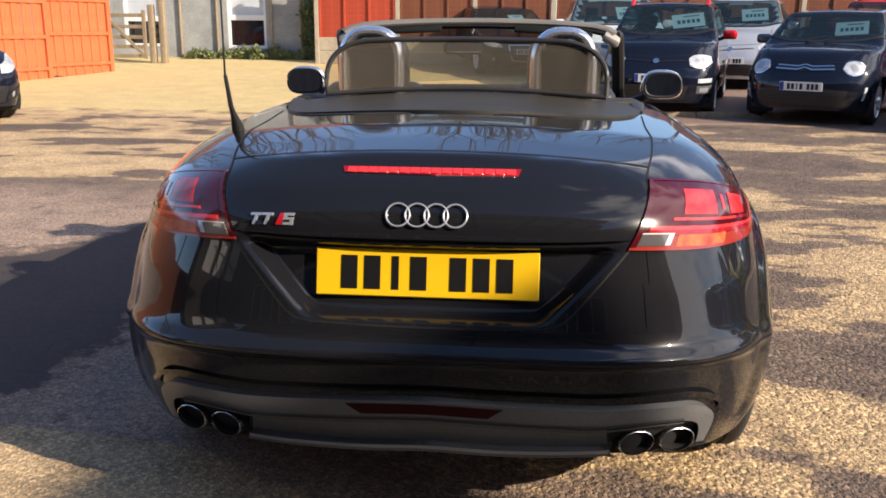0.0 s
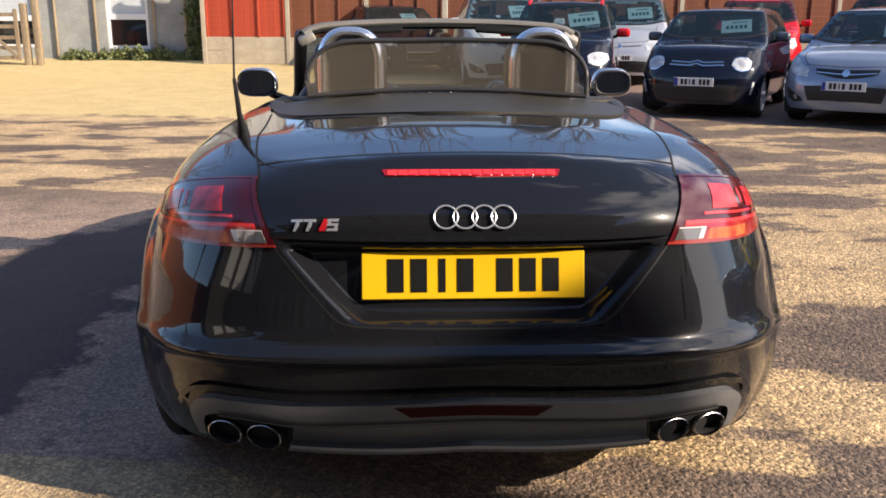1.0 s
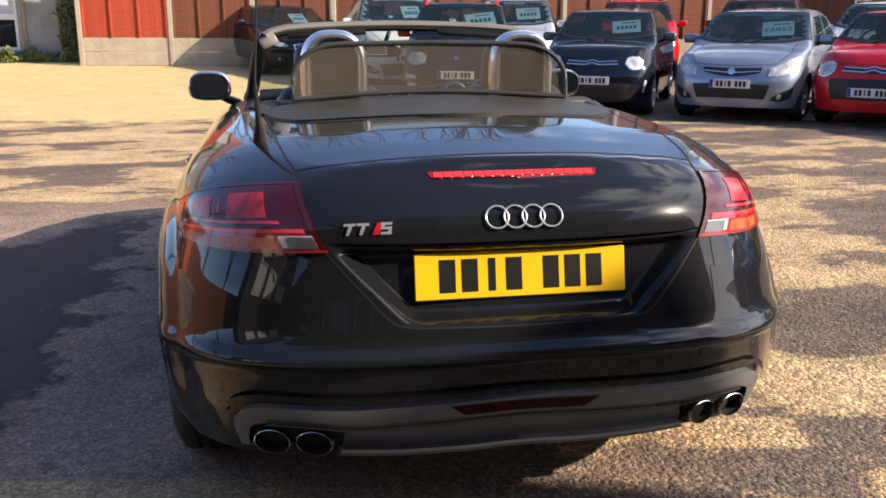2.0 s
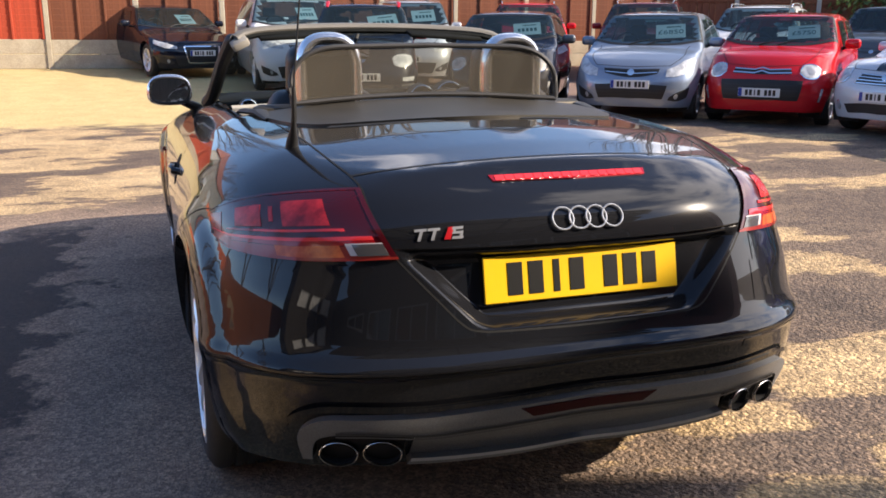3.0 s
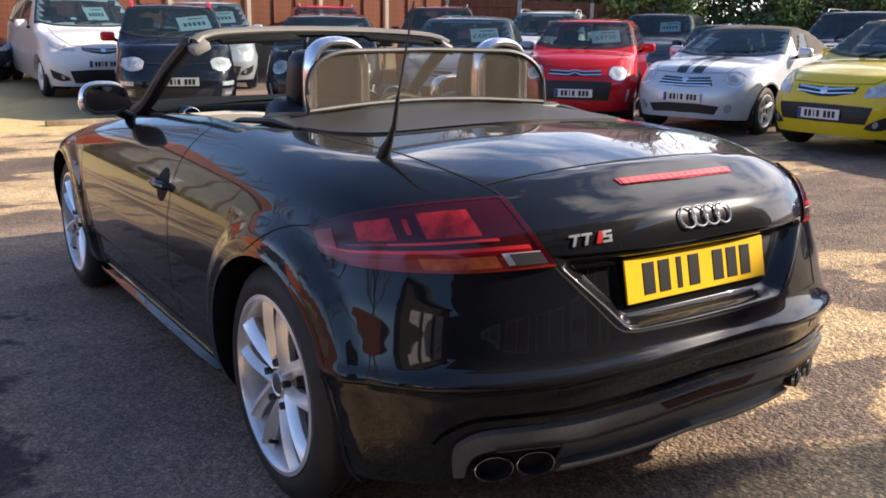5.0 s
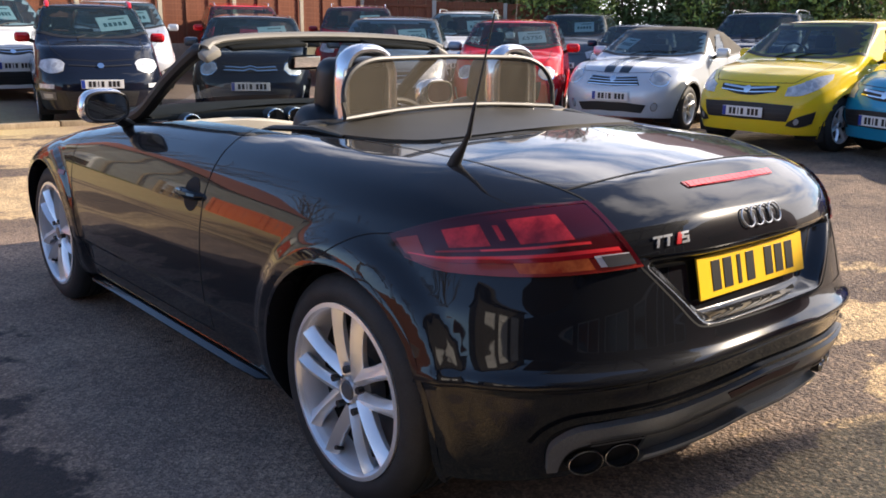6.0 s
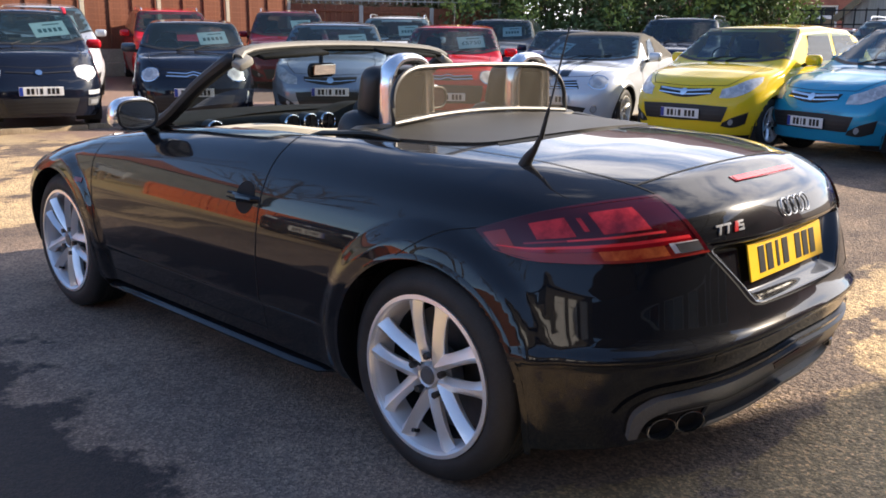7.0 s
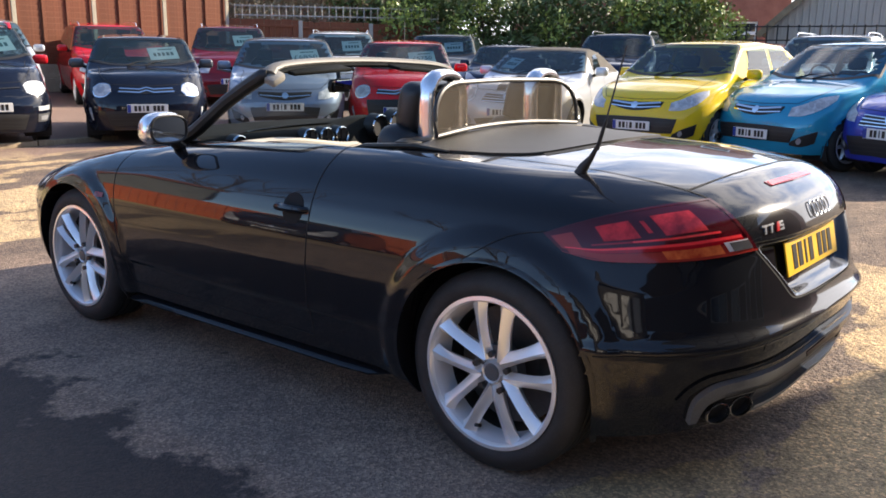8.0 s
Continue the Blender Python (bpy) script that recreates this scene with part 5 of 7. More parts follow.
    for a, b in zip(rows, rows[1:]):
        for k in range(6):
            bm.faces.new((a[k], b[k], b[k + 1], a[k + 1]))
    dash = part("dashboard", bm, M_DASH, car)
    bm = bmesh.new()
    rows = []
    for x_ in np.linspace(-0.60, 0.12, 15):
        yy = 2.222 + 0.10 * (x_ / 0.64) ** 2
        rows.append([bm.verts.new((x_, yy - d, z_ - 0.02 * (x_ / 0.64) ** 2)) for d, z_ in ((0.0, 0.78), (0.045, 0.785), (0.040, 0.872 + 0.055 * ease(-x_, -0.10, 0.4)), (0.0, 0.882 + 0.055 * ease(-x_, -0.10, 0.4)))])
    for a, b in zip(rows, rows[1:]):
        for k in range(3):
            bm.faces.new((a[k], b[k], b[k + 1], a[k + 1]))
    part("dash_trim", bm, M_CREAM, dash, "pale trim strip")
    for cx, cz, r in ((-0.150, 0.914, 0.043), (-0.050, 0.914, 0.043), (0.050, 0.914, 0.043), (-0.52, 0.905, 0.040), (0.585, 0.905, 0.040)):
        bm = bmesh.new()
        lathe(bm, [(r - 0.006, -0.006), (r - 0.003, -0.012), (r, -0.009), (r + 0.001, -0.002)], 32, "Y", (cx, 2.255 + 0.10 * (cx / 0.64) ** 2, cz))
        v1 = part("air_vent", bm, M_CHROME, dash, "round chrome air vent")
        bm = bmesh.new()
        yy = 2.253 + 0.10 * (cx / 0.64) ** 2
        lathe(bm, [(0.001, 0.0), (r - 0.008, 0.0)], 24, "Y", (cx, yy, cz))
        lathe(bm, [(r - 0.006, -0.003), (r - 0.009, 0.0)], 24, "Y", (cx, yy, cz))
        lathe(bm, [(r + 0.0005, -0.004), (r + 0.004, 0.05)], 24, "Y", (cx, yy, cz))
        box(bm, (2 * r - 0.02, 0.006, 0.005), (cx, yy - 0.004, cz))
        box(bm, (0.005, 0.006, 2 * r - 0.02), (cx, yy - 0.004, cz))
        part("vent_core", bm, M_BLKPLAST, dash)
    # steering wheel
    turn = Matrix.Translation((0.36, 1.98, 0.835)) @ pose(0, 0, 0, 68, 0, 0)
    bm = bmesh.new()
    pts_ = [turn @ Vector((0.175 * math.cos(a), 0.165 * math.sin(a) if math.sin(a) > -0.85 else -0.14, 0)) for a in np.linspace(0, 2 * math.pi, 41)]
    tube(bm, pts_, 0.0155, 10, False)
    sw = part("steering_wheel", bm, M_LEATHER, car)
    bm = bmesh.new()
    box(bm, (0.13, 0.10, 0.04), (0, 0, 0), None, 0.02, 3)
    box(bm, (0.34, 0.035, 0.016), (0, 0.01, 0), None, 0.006)
    box(bm, (0.03, 0.16, 0.016), (0, -0.08, 0), None, 0.006)
    bm.transform(turn)
    part("steering_hub", bm, M_SATIN, sw)
    for cx, r in ((0.29, 0.060), (0.43, 0.074)):
        bm = bmesh.new()
        lathe(bm, [(r - 0.008, -0.022), (r - 0.003, -0.027), (r + 0.001, -0.022)], 36, "Y", (cx, 2.235, 0.945))
        part("instrument_ring", bm, M_CHROME, dash)
        bm = bmesh.new()
        lathe(bm, [(0.001, -0.006), (r - 0.010, -0.006), (r - 0.008, -0.022), (r + 0.001, -0.022), (r + 0.006, 0.04)], 30, "Y", (cx, 2.235, 0.945))
        part("instrument_dial", bm, M_BLKPLAST, dash)
    bm = bmesh.new()
    box(bm, (0.20, 0.62, 0.24), (0, 1.78, 0.52), None, 0.05, 3)
    part("centre_console", bm, M_DASH, car)
    bm = bmesh.new()
    lathe(bm, [(0.012, 0.0), (0.012, 0.10), (0.026, 0.115), (0.030, 0.14), (0.018, 0.165), (0.0, 0.168)], 20, "Z", (0.0, 1.86, 0.62))
    part("gear_lever", bm, M_SATIN, car)

    # door mirrors
    for s in (-1, 1):
        c = Vector((s * 0.866, 2.375, 0.990))
        bm = bmesh.new()
        bmesh.ops.create_uvsphere(bm, u_segments=28, v_segments=16, radius=1.0)
        for v in bm.verts:
            p = v.co.copy()
            sx = abs(p.x) ** 0.72 * math.copysign(1, p.x)
            sz = abs(p.z) ** 0.72 * math.copysign(1, p.z)
            yy = p.y * (0.10 if p.y > 0 else 0.035)
            v.co = Vector((sx * 0.098 * (1 - 0.1 * sz * (1 if s > 0 else 1)), yy, sz * 0.070)) + c
        house = part("mirror_housing", bm, M_SATIN, car, "polished aluminium mirror housing")
        bm = bmesh.new()
        pl = [c + Vector((0.084 * abs(math.cos(a)) ** 0.68 * math.copysign(1, math.cos(a)), -0.039, 0.056 * abs(math.sin(a)) ** 0.68 * math.copysign(1, math.sin(a)))) for a in np.linspace(0, 2 * math.pi, 37)]
        rim_v = [bm.verts.new(p) for p in pl[:-1]]
        bm.faces.new(rim_v if s < 0 else rim_v)
        part("mirror_glass", bm, M_MIRROR, house)
        bm = bmesh.new()
        tube(bm, [p + Vector((0, -0.001, 0)) for p in pl], 0.006, 6, False)
        part("mirror_bezel", bm, M_BLKPLAST, house)
        bm = bmesh.new()
        tube(bm, [(s * 0.74, 2.45, 0.90), (s * 0.79, 2.42, 0.925), (s * 0.83, 2.40, 0.945)], [0.032, 0.028, 0.024], 10, True, 0.7)
        part("mirror_stalk", bm, M_BLKPLAST, house)
    # front lamps and bonnet gap, small but in view from the side
    for s in (-1, 1):
        f = lambda *p: [(s * a, b, c) for a, b, c in p]
        TT.patch("headlamp", f((0.45, 3.95, 0.56), (0.66, 3.85, 0.57), (0.80, 3.62, 0.62)), f((0.42, 3.85, 0.66), (0.62, 3.75, 0.69), (0.78, 3.5, 0.70)), M_HEADLAMP, car, 16, 8, 0.004)
        gap(f((0.62, 2.62, 0.93), (0.68, 2.9, 0.88), (0.70, 3.3, 0.80), (0.64, 3.7, 0.72)), 0.004)
        TT.patch("side_marker", f((0.90, 2.83, 0.655), (0.90, 2.88, 0.655)), f((0.90, 2.83, 0.675), (0.90, 2.88, 0.675)), M_AMBER, car, 5, 3, 0.003)
    # parking sensors
    for s in (-1, 1):
        f = lambda *p: [(s * a, b, c) for a, b, c in p]
        TT.patch("parking_sensor", f((0.46, -0.06, 0.462), (0.483, -0.055, 0.462)), f((0.46, -0.06, 0.484), (0.483, -0.055, 0.484)), M_BLACK, car, 5, 5, 0.0015)
    return car


build_convertible()


# ---- parked cars ----
KITS = {}


def car_kit(radius, spokes, finish):
    key = (radius, spokes, finish.name)
    if key not in KITS:
        KITS[key] = wheel_meshes(radius, 0.185, radius * 0.68, spokes, False, finish, 0.02)
    return KITS[key]


def parked_car(name, label, at, heading, paint, L=3.5, W=1.62, H=1.47, nose=0.70, cowl=0.93, yc=0.85, yr=1.55, yb=2.9, belt=0.93,
               lamp="swept", grille="bar", plate_z=0.52, wheel_r=0.285, spokes=7, finish=None, roof=None, mirror=None, card=None, rails=False,
               intake=None, stripes=None, soft_top=False, tail=0.12, aerial=False, plate=True, fog="bezel", caps=None):
    """One parked car; its nose looks along -y of its own axes and stands at `at`."""
    finish = finish or M_ALLOY
    mirror = mirror or paint
    roof = roof or paint
    h = W / 2
    wz = curve_table([(0.05, 0.86 * h), (0.22, 0.94 * h), (0.45, 0.992 * h), (0.62, h), (belt, 0.955 * h), (H, 0.735 * h), (H + 0.3, 0.60 * h)], 0.02)
    top = curve_table([(-0.4, nose - 0.30), (0.0, nose - 0.06), (0.10, nose), (yc * 0.55, (nose + cowl) / 2 + 0.035), (yc, cowl), (yr, H - 0.035), ((yr + yb) / 2, H), (yb, H - 0.05), (L - tail, belt + 0.08), (L + 0.4, 0.55)], 0.045)
    nosey = curve_table([(0.05, 0.10), (0.22, 0.03), (0.42, 0.0), (0.55, 0.012), (0.70, 0.07), (0.85, 0.22), (1.2, 0.5), (2.0, 0.9)], 0.03)
    taily = curve_table([(0.05, L - 0.10), (0.35, L), (0.55, L), (0.9, L - 0.05), (H, L - tail - 0.25), (2.0, L - 0.6)], 0.03)
    fw, rw = (0.68, wheel_r), (L - 0.60, wheel_r)
    ar = wheel_r + 0.045

    def field(x, y, z):
        ax = np.abs(x)
        w = wz(z)
        for cy, cz in (fw, rw):
            w = w + 0.016 * (1 - ease(np.hypot(y - cy, z - cz), ar + 0.02, ar + 0.08)) * ease(z, 0.12, 0.3)
        tf = np.clip((nosey(z) + 0.62 - y) / 0.62, 0, None)
        tr = np.clip((y - taily(z) + 0.55) / 0.55, 0, None)
        side = ((np.power(ax / w, 3) + tf ** 3 + tr ** 3) ** (1 / 3) - 1) * h
        up = z - top(y) + 0.075 * x * x
        return smooth_max(side, up, 0.075)

    sh = Shell(field, 0.85, L - 0.85, 0.55, 2.6)
    car = thing(name, label, "car", None, "cars parked in the yard")
    pts, faces = sh.grid((44, 46), 26, 20, 0.19, 0.80, h, (0.85, 0.85))
    for c in (fw, rw):
        pts = snap_arch(pts, c, ar, 0.022, h * 0.7)
    cen = pts[faces].mean(1)
    x, y, z = cen.T
    keep = np.ones(len(faces), bool)
    for cy, cz in (fw, rw):
        keep &= ~((np.hypot(y - cy, z - cz) < ar) & (np.abs(x) > h * 0.7) & (z < 0.8))
    sx = lambda p, s: [(s * a, b, c) for a, b, c in p]
    glass = []
    # windows: lower and upper lines
    scr = ([(-0.86 * h, yc + 0.24, cowl + 0.03), (-0.55 * h, yc + 0.08, cowl + 0.035), (0, yc + 0.03, cowl + 0.04), (0.55 * h, yc + 0.08, cowl + 0.035), (0.86 * h, yc + 0.24, cowl + 0.03)],
           [(-0.70 * h, yr + 0.02, H - 0.10), (-0.4 * h, yr - 0.03, H - 0.06), (0, yr - 0.05, H - 0.05), (0.4 * h, yr - 0.03, H - 0.06), (0.70 * h, yr + 0.02, H - 0.10)])
    ymid = (yr + yb) / 2 + 0.05
    glass.append(("windscreen", *scr, 26, 14))
    for s in (-1, 1):
        glass.append(("side_window", sx([(0.955 * h, yc + 0.62, belt + 0.03), (0.955 * h, ymid - 0.04, belt + 0.04)], s), sx([(0.79 * h, yr + 0.16, H - 0.13), (0.77 * h, ymid - 0.04, H - 0.12)], s), 14, 8))
        if not soft_top:
            glass.append(("side_window", sx([(0.955 * h, ymid + 0.05, belt + 0.04), (0.94 * h, min(yb + 0.28, L - 0.5), belt + 0.08)], s), sx([(0.77 * h, ymid + 0.05, H - 0.12), (0.77 * h, yb - 0.12, H - 0.15)], s), 12, 8))
    glass.append(("rear_window", [(-0.62 * h, L - tail - 0.06, belt + 0.10), (0.62 * h, L - tail - 0.06, belt + 0.10)], [(-0.58 * h, yb + 0.10, H - 0.13), (0.58 * h, yb + 0.10, H - 0.13)], 14, 6))
    holes = []
    for nm, lo, hi, nu, nv in glass:
        g = sh.patch_points(lo, hi, 24, 14, 0.0, len(lo) > 2).reshape(24, 14, 3)[2:-2, 2:-2].reshape(-1, 3)
        holes.append(g)
    holes = np.vstack(holes)
    for i in range(0, len(cen), 4000):
        d2 = ((cen[i:i + 4000, None] - holes[None]) ** 2).sum(2).min(1)
        keep[i:i + 4000] &= d2 > 0.045 ** 2
    owner = np.zeros(len(faces), int)
    owner[(y < yc) & (np.abs(x) < 0.78 * h) & (z > nose - 0.05)] = 1
    dz = (y > yc + 0.25) & (z > 0.30) & (z < belt + 0.5) & (np.abs(x) > 0.6 * h)
    owner[dz & (y < ymid) & (x < 0)] = 2
    owner[dz & (y < ymid) & (x > 0)] = 3
    owner[(z > H - 0.11) & (y > yr - 0.05) & (y < yb + 0.15)] = 4
    owner[(y < 0.55) & (z < 0.56)] = 5
    if soft_top:
        owner[(z > belt + 0.06) & (y > yr - 0.1)] = 4
    split_skin(sh, pts, faces, owner, ["body", "bonnet", "door", "door:2", "roof", "front_bumper"], [paint, paint, paint, paint, roof, paint], car, keep)
    for nm, lo, hi, nu, nv in glass:
        sh.patch(nm, lo, hi, M_CARGLASS, car, nu, nv, 0.003, smooth=len(lo) > 2, rim=False)
    # dark rims of the windscreen
    sh.ribbon("screen_rim", scr[0], 0.05, M_BLKPLAST, car, 30, 0.004)
    sh.ribbon("screen_rim", scr[1], 0.03, M_BLKPLAST, car, 30, 0.004)
    for s in (-1, 1):
        sh.ribbon("screen_rim", [scr[0][0 if s < 0 else -1], scr[1][0 if s < 0 else -1]], 0.03, M_BLKPLAST, car, 14, 0.004, smooth=False)
        sh.ribbon("window_rim", sx([(0.955 * h, yc + 0.45, belt + 0.015), (0.955 * h, ymid, belt + 0.025), (0.94 * h, min(yb + 0.30, L - 0.45), belt + 0.06)], s), 0.028, M_BLKPLAST, car, 30, 0.004)
        sh.ribbon("panel_gap", sx([(0.93 * h, yc + 0.30, belt), (h, yc + 0.32, 0.65), (0.98 * h, yc + 0.42, 0.30)], s), 0.007, M_SEAM, car, 20, 0.002)
        sh.ribbon("panel_gap", sx([(0.955 * h, ymid, belt), (h, ymid, 0.6), (0.98 * h, ymid, 0.30)], s), 0.007, M_SEAM, car, 20, 0.002)
        sh.ribbon("panel_gap", sx([(0.74 * h, yc + 0.05, cowl), (0.76 * h, yc * 0.5, nose + 0.1), (0.62 * h, 0.14, nose - 0.02)], s), 0.008, M_SEAM, car, 24, 0.002)
    sh.ribbon("panel_gap", [(-0.62 * h, 0.14, nose - 0.02), (0, 0.05, nose - 0.03), (0.62 * h, 0.14, nose - 0.02)], 0.008, M_SEAM, car, 24, 0.002)
    for s in (-1, 1):
        bm = bmesh.new()
        tube(bm, [(s * 0.15 * h - 0.1, yc + 0.02, cowl + 0.03), (s * 0.15 * h + 0.05, yc + 0.10, cowl + 0.075), (s * 0.15 * h + 0.28, yc + 0.16, cowl + 0.09)], 0.008, 6)
        part("wiper", bm, M_BLKPLAST, car)
    # wheels
    kit = car_kit(wheel_r, spokes, finish)
    for c in (fw, rw):
        for s in (-1, 1):
            add_wheel(kit, (s * (h - 0.11), c[0], wheel_r), s, car, random.uniform(0, 60))
            arch_lip(sh, "arch_lip", c, ar, 0.028 if soft_top else 0.022, s, M_BLKPLAST if name == "small_cabriolet" else paint, car, 0.17, 0.003, 0.12)
            bm = bmesh.new()
            a_, rows = np.linspace(-0.5, math.pi + 0.5, 18), []
            for xx in (s * h * 0.96, s * h * 0.55):
                rows.append([bm.verts.new((xx, c[0] + (ar + 0.015) * math.cos(a), c[1] + (ar + 0.015) * math.sin(a))) for a in a_])
            mid = bm.verts.new((s * h * 0.55, c[0], c[1]))
            for i in range(17):
                bm.faces.new((rows[0][i], rows[0][i + 1], rows[1][i + 1], rows[1][i]))
                bm.faces.new((rows[1][i], rows[1][i + 1], mid))
            part("wheel_well", bm, M_WELL, car)
    bm = bmesh.new()
    box(bm, (W * 0.78, L * 0.86, 0.06), (0, L / 2, 0.22), None, 0.02)
    part("underbody", bm, M_WELL, car)
    # cabin
    bm = bmesh.new()
    box(bm, (W * 0.80, L - yc - 1.0, 0.10), (0, (L + yc) / 2, 0.50), None, 0.02)
    box(bm, (W * 0.78, 0.36, 0.26), (0, yc + 0.42, cowl - 0.14), None, 0.05)
    part("cabin_floor_and_dash", bm, M_INTERIOR, car)
    for s in (-1, 1):
        bm = bmesh.new()
        box(bm, (0.42, 0.14, 0.56), (s * 0.36, yr + 0.55, 0.83), pose(0, 0, 0, -14, 0, 0), 0.05, 2)
        box(bm, (0.25, 0.10, 0.17), (s * 0.36, yr + 0.65, 1.18 * H / 1.47), pose(0, 0, 0, -12, 0, 0), 0.04, 2)
        part("front_seat", bm, M_INTERIOR, car)
    if not soft_top:
        bm = bmesh.new()
        box(bm, (W * 0.66, 0.14, 0.50), (0, min(yb + 0.15, L - 0.75), 0.86), pose(0, 0, 0, -14, 0, 0), 0.05, 2)
        part("rear_seat", bm, M_INTERIOR, car)
    bm = bmesh.new()
    wc = Matrix.Translation((0.36, yc + 0.68, cowl + 0.02)) @ pose(0, 0, 0, -65, 0, 0)
    tube(bm, [wc @ Vector((0.18 * math.cos(a), 0.18 * math.sin(a), 0)) for a in np.linspace(0, 2 * math.pi, 25)], 0.014, 6, False)
    st = part("steering_wheel", bm, M_INTERIOR, car)
    st.location.x = -0.72
    # mirrors
    for s in (-1, 1):
        bm = bmesh.new()
        box(bm, (0.20, 0.11, 0.13), (s * (h + 0.09), yc + 0.50, belt + 0.08), pose(0, 0, 0, 0, 0, s * -8), 0.045, 3)
        hs = part("mirror_housing", bm, mirror, car)
        bm = bmesh.new()
        tube(bm, [(s * (h - 0.06), yc + 0.54, belt + 0.01), (s * (h + 0.03), yc + 0.51, belt + 0.05)], 0.025, 8)
        part("mirror_stalk", bm, M_BLKPLAST, hs)
    # lamps
    for s in (-1, 1):
        if lamp == "swept":
            lo = sx([(0.56 * h, 0.05, nose - 0.17), (0.74 * h, 0.12, nose - 0.16), (0.90 * h, 0.27, nose - 0.08), (0.955 * h, 0.45, nose + 0.02)], s)
            hi = sx([(0.58 * h, 0.08, nose - 0.07), (0.72 * h, 0.17, nose - 0.02), (0.86 * h, 0.32, nose + 0.06), (0.945 * h, 0.50, nose + 0.08)], s)
        elif lamp == "round":
            lo, hi = [], []
            for a in np.linspace(-0.98, 0.98, 7):
                w_ = 0.105 * math.sqrt(1 - a * a)
                lo.append((s * (0.76 * h + 0.115 * a), 0.12 + 0.08 * a, nose - 0.10 - w_))
                hi.append((s * (0.76 * h + 0.115 * a), 0.16 + 0.08 * a, nose - 0.10 + w_))
        elif lamp == "pebble":
            lo = sx([(0.60 * h, 0.08, nose - 0.19), (0.70 * h, 0.11, nose - 0.225), (0.82 * h, 0.18, nose - 0.225), (0.93 * h, 0.34, nose - 0.16)], s)
            hi = sx([(0.61 * h, 0.10, nose - 0.08), (0.70 * h, 0.14, nose - 0.025), (0.82 * h, 0.22, nose - 0.015), (0.925 * h, 0.37, nose - 0.07)], s)
        elif lamp == "slim":
            lo = sx([(0.55 * h, 0.04, nose - 0.13), (0.76 * h, 0.13, nose - 0.12), (0.93 * h, 0.36, nose - 0.05)], s)
            hi = sx([(0.56 * h, 0.05, nose - 0.08), (0.74 * h, 0.16, nose - 0.03), (0.91 * h, 0.42, nose + 0.02)], s)
        else:
            lo = sx([(0.60 * h, 0.05, nose - 0.20), (0.78 * h, 0.14, nose - 0.20), (0.91 * h, 0.28, nose - 0.17)], s)
            hi = sx([(0.60 * h, 0.08, nose - 0.04), (0.76 * h, 0.18, nose - 0.01), (0.90 * h, 0.34, nose + 0.0)], s)
        lm = sh.patch("headlamp", lo, hi, M_HEADLAMP, car, 16, 9, 0.006, "clear headlamp")
        c0 = (np.mean([p[0] for p in lo + hi]), np.mean([p[1] for p in lo + hi]), np.mean([p[2] for p in lo + hi]))
        rr = 0.062 if lamp == "round" else 0.042
        for dx, mt in ((0.0, M_LAMPGREY),) if lamp == "round" else ((-0.04, M_LAMPGREY), (0.06, M_LAMPGREY)):
            lo2 = [(c0[0] + s * dx + a * rr, c0[1], c0[2] - rr * math.sqrt(max(0, 1 - a * a)) * 0.9) for a in (-0.98, -0.5, 0, 0.5, 0.98)]
            hi2 = [(c0[0] + s * dx + a * rr, c0[1], c0[2] + rr * math.sqrt(max(0, 1 - a * a)) * 0.9) for a in (-0.98, -0.5, 0, 0.5, 0.98)]
            sh.patch("lamp_bulb", lo2, hi2, mt, lm, 10, 6, 0.008)
        if lamp == "round":
            sh.ribbon("lamp_ring", lo, 0.012, M_CHROME, lm, 16, 0.008)
            sh.ribbon("lamp_ring", hi, 0.012, M_CHROME, lm, 16, 0.008)
        disc = lambda cx, cz, r, up: [(s * (cx + r * a), 0.08, cz + up * r * math.sqrt(max(0, 1 - a * a))) for a in (-0.98, -0.5, 0, 0.5, 0.98)]
        if fog == "bezel":      # a dark wedge with a sunk lamp
            wedge = sh.patch("fog_lamp_bezel", sx([(0.60 * h, 0.06, 0.300), (0.74 * h, 0.12, 0.285), (0.86 * h, 0.22, 0.335)], s), sx([(0.63 * h, 0.06, 0.345), (0.75 * h, 0.12, 0.415), (0.88 * h, 0.24, 0.475)], s), M_BLKPLAST, car, 12, 7, 0.004)
            sh.patch("fog_lamp", disc(0.74 * h, 0.345, 0.038, -1), disc(0.74 * h, 0.345, 0.038, 1), M_LAMPGREY, wedge, 10, 6, 0.008)
        elif fog == "strip":
            sh.patch("running_light", sx([(0.845 * h, 0.20, 0.335), (0.865 * h, 0.22, 0.335)], s), sx([(0.865 * h, 0.22, 0.50), (0.885 * h, 0.25, 0.50)], s), M_HEADLAMP, car, 5, 9, 0.008, "upright bright running light")
        elif fog == "round":
            bez = sh.patch("fog_lamp_bezel", disc(0.70 * h, 0.345, 0.060, -1), disc(0.70 * h, 0.345, 0.060, 1), M_CHROME, car, 12, 7, 0.004)
            sh.patch("fog_lamp", disc(0.70 * h, 0.345, 0.048, -1), disc(0.70 * h, 0.345, 0.048, 1), M_LAMPGREY, bez, 12, 7, 0.008)
        elif fog == "block":
            bez = sh.patch("fog_lamp_bezel", sx([(0.70 * h, 0.10, 0.335), (0.90 * h, 0.28, 0.335)], s), sx([(0.70 * h, 0.10, 0.435), (0.90 * h, 0.30, 0.445)], s), M_GREYPLAST, car, 8, 6, 0.006)
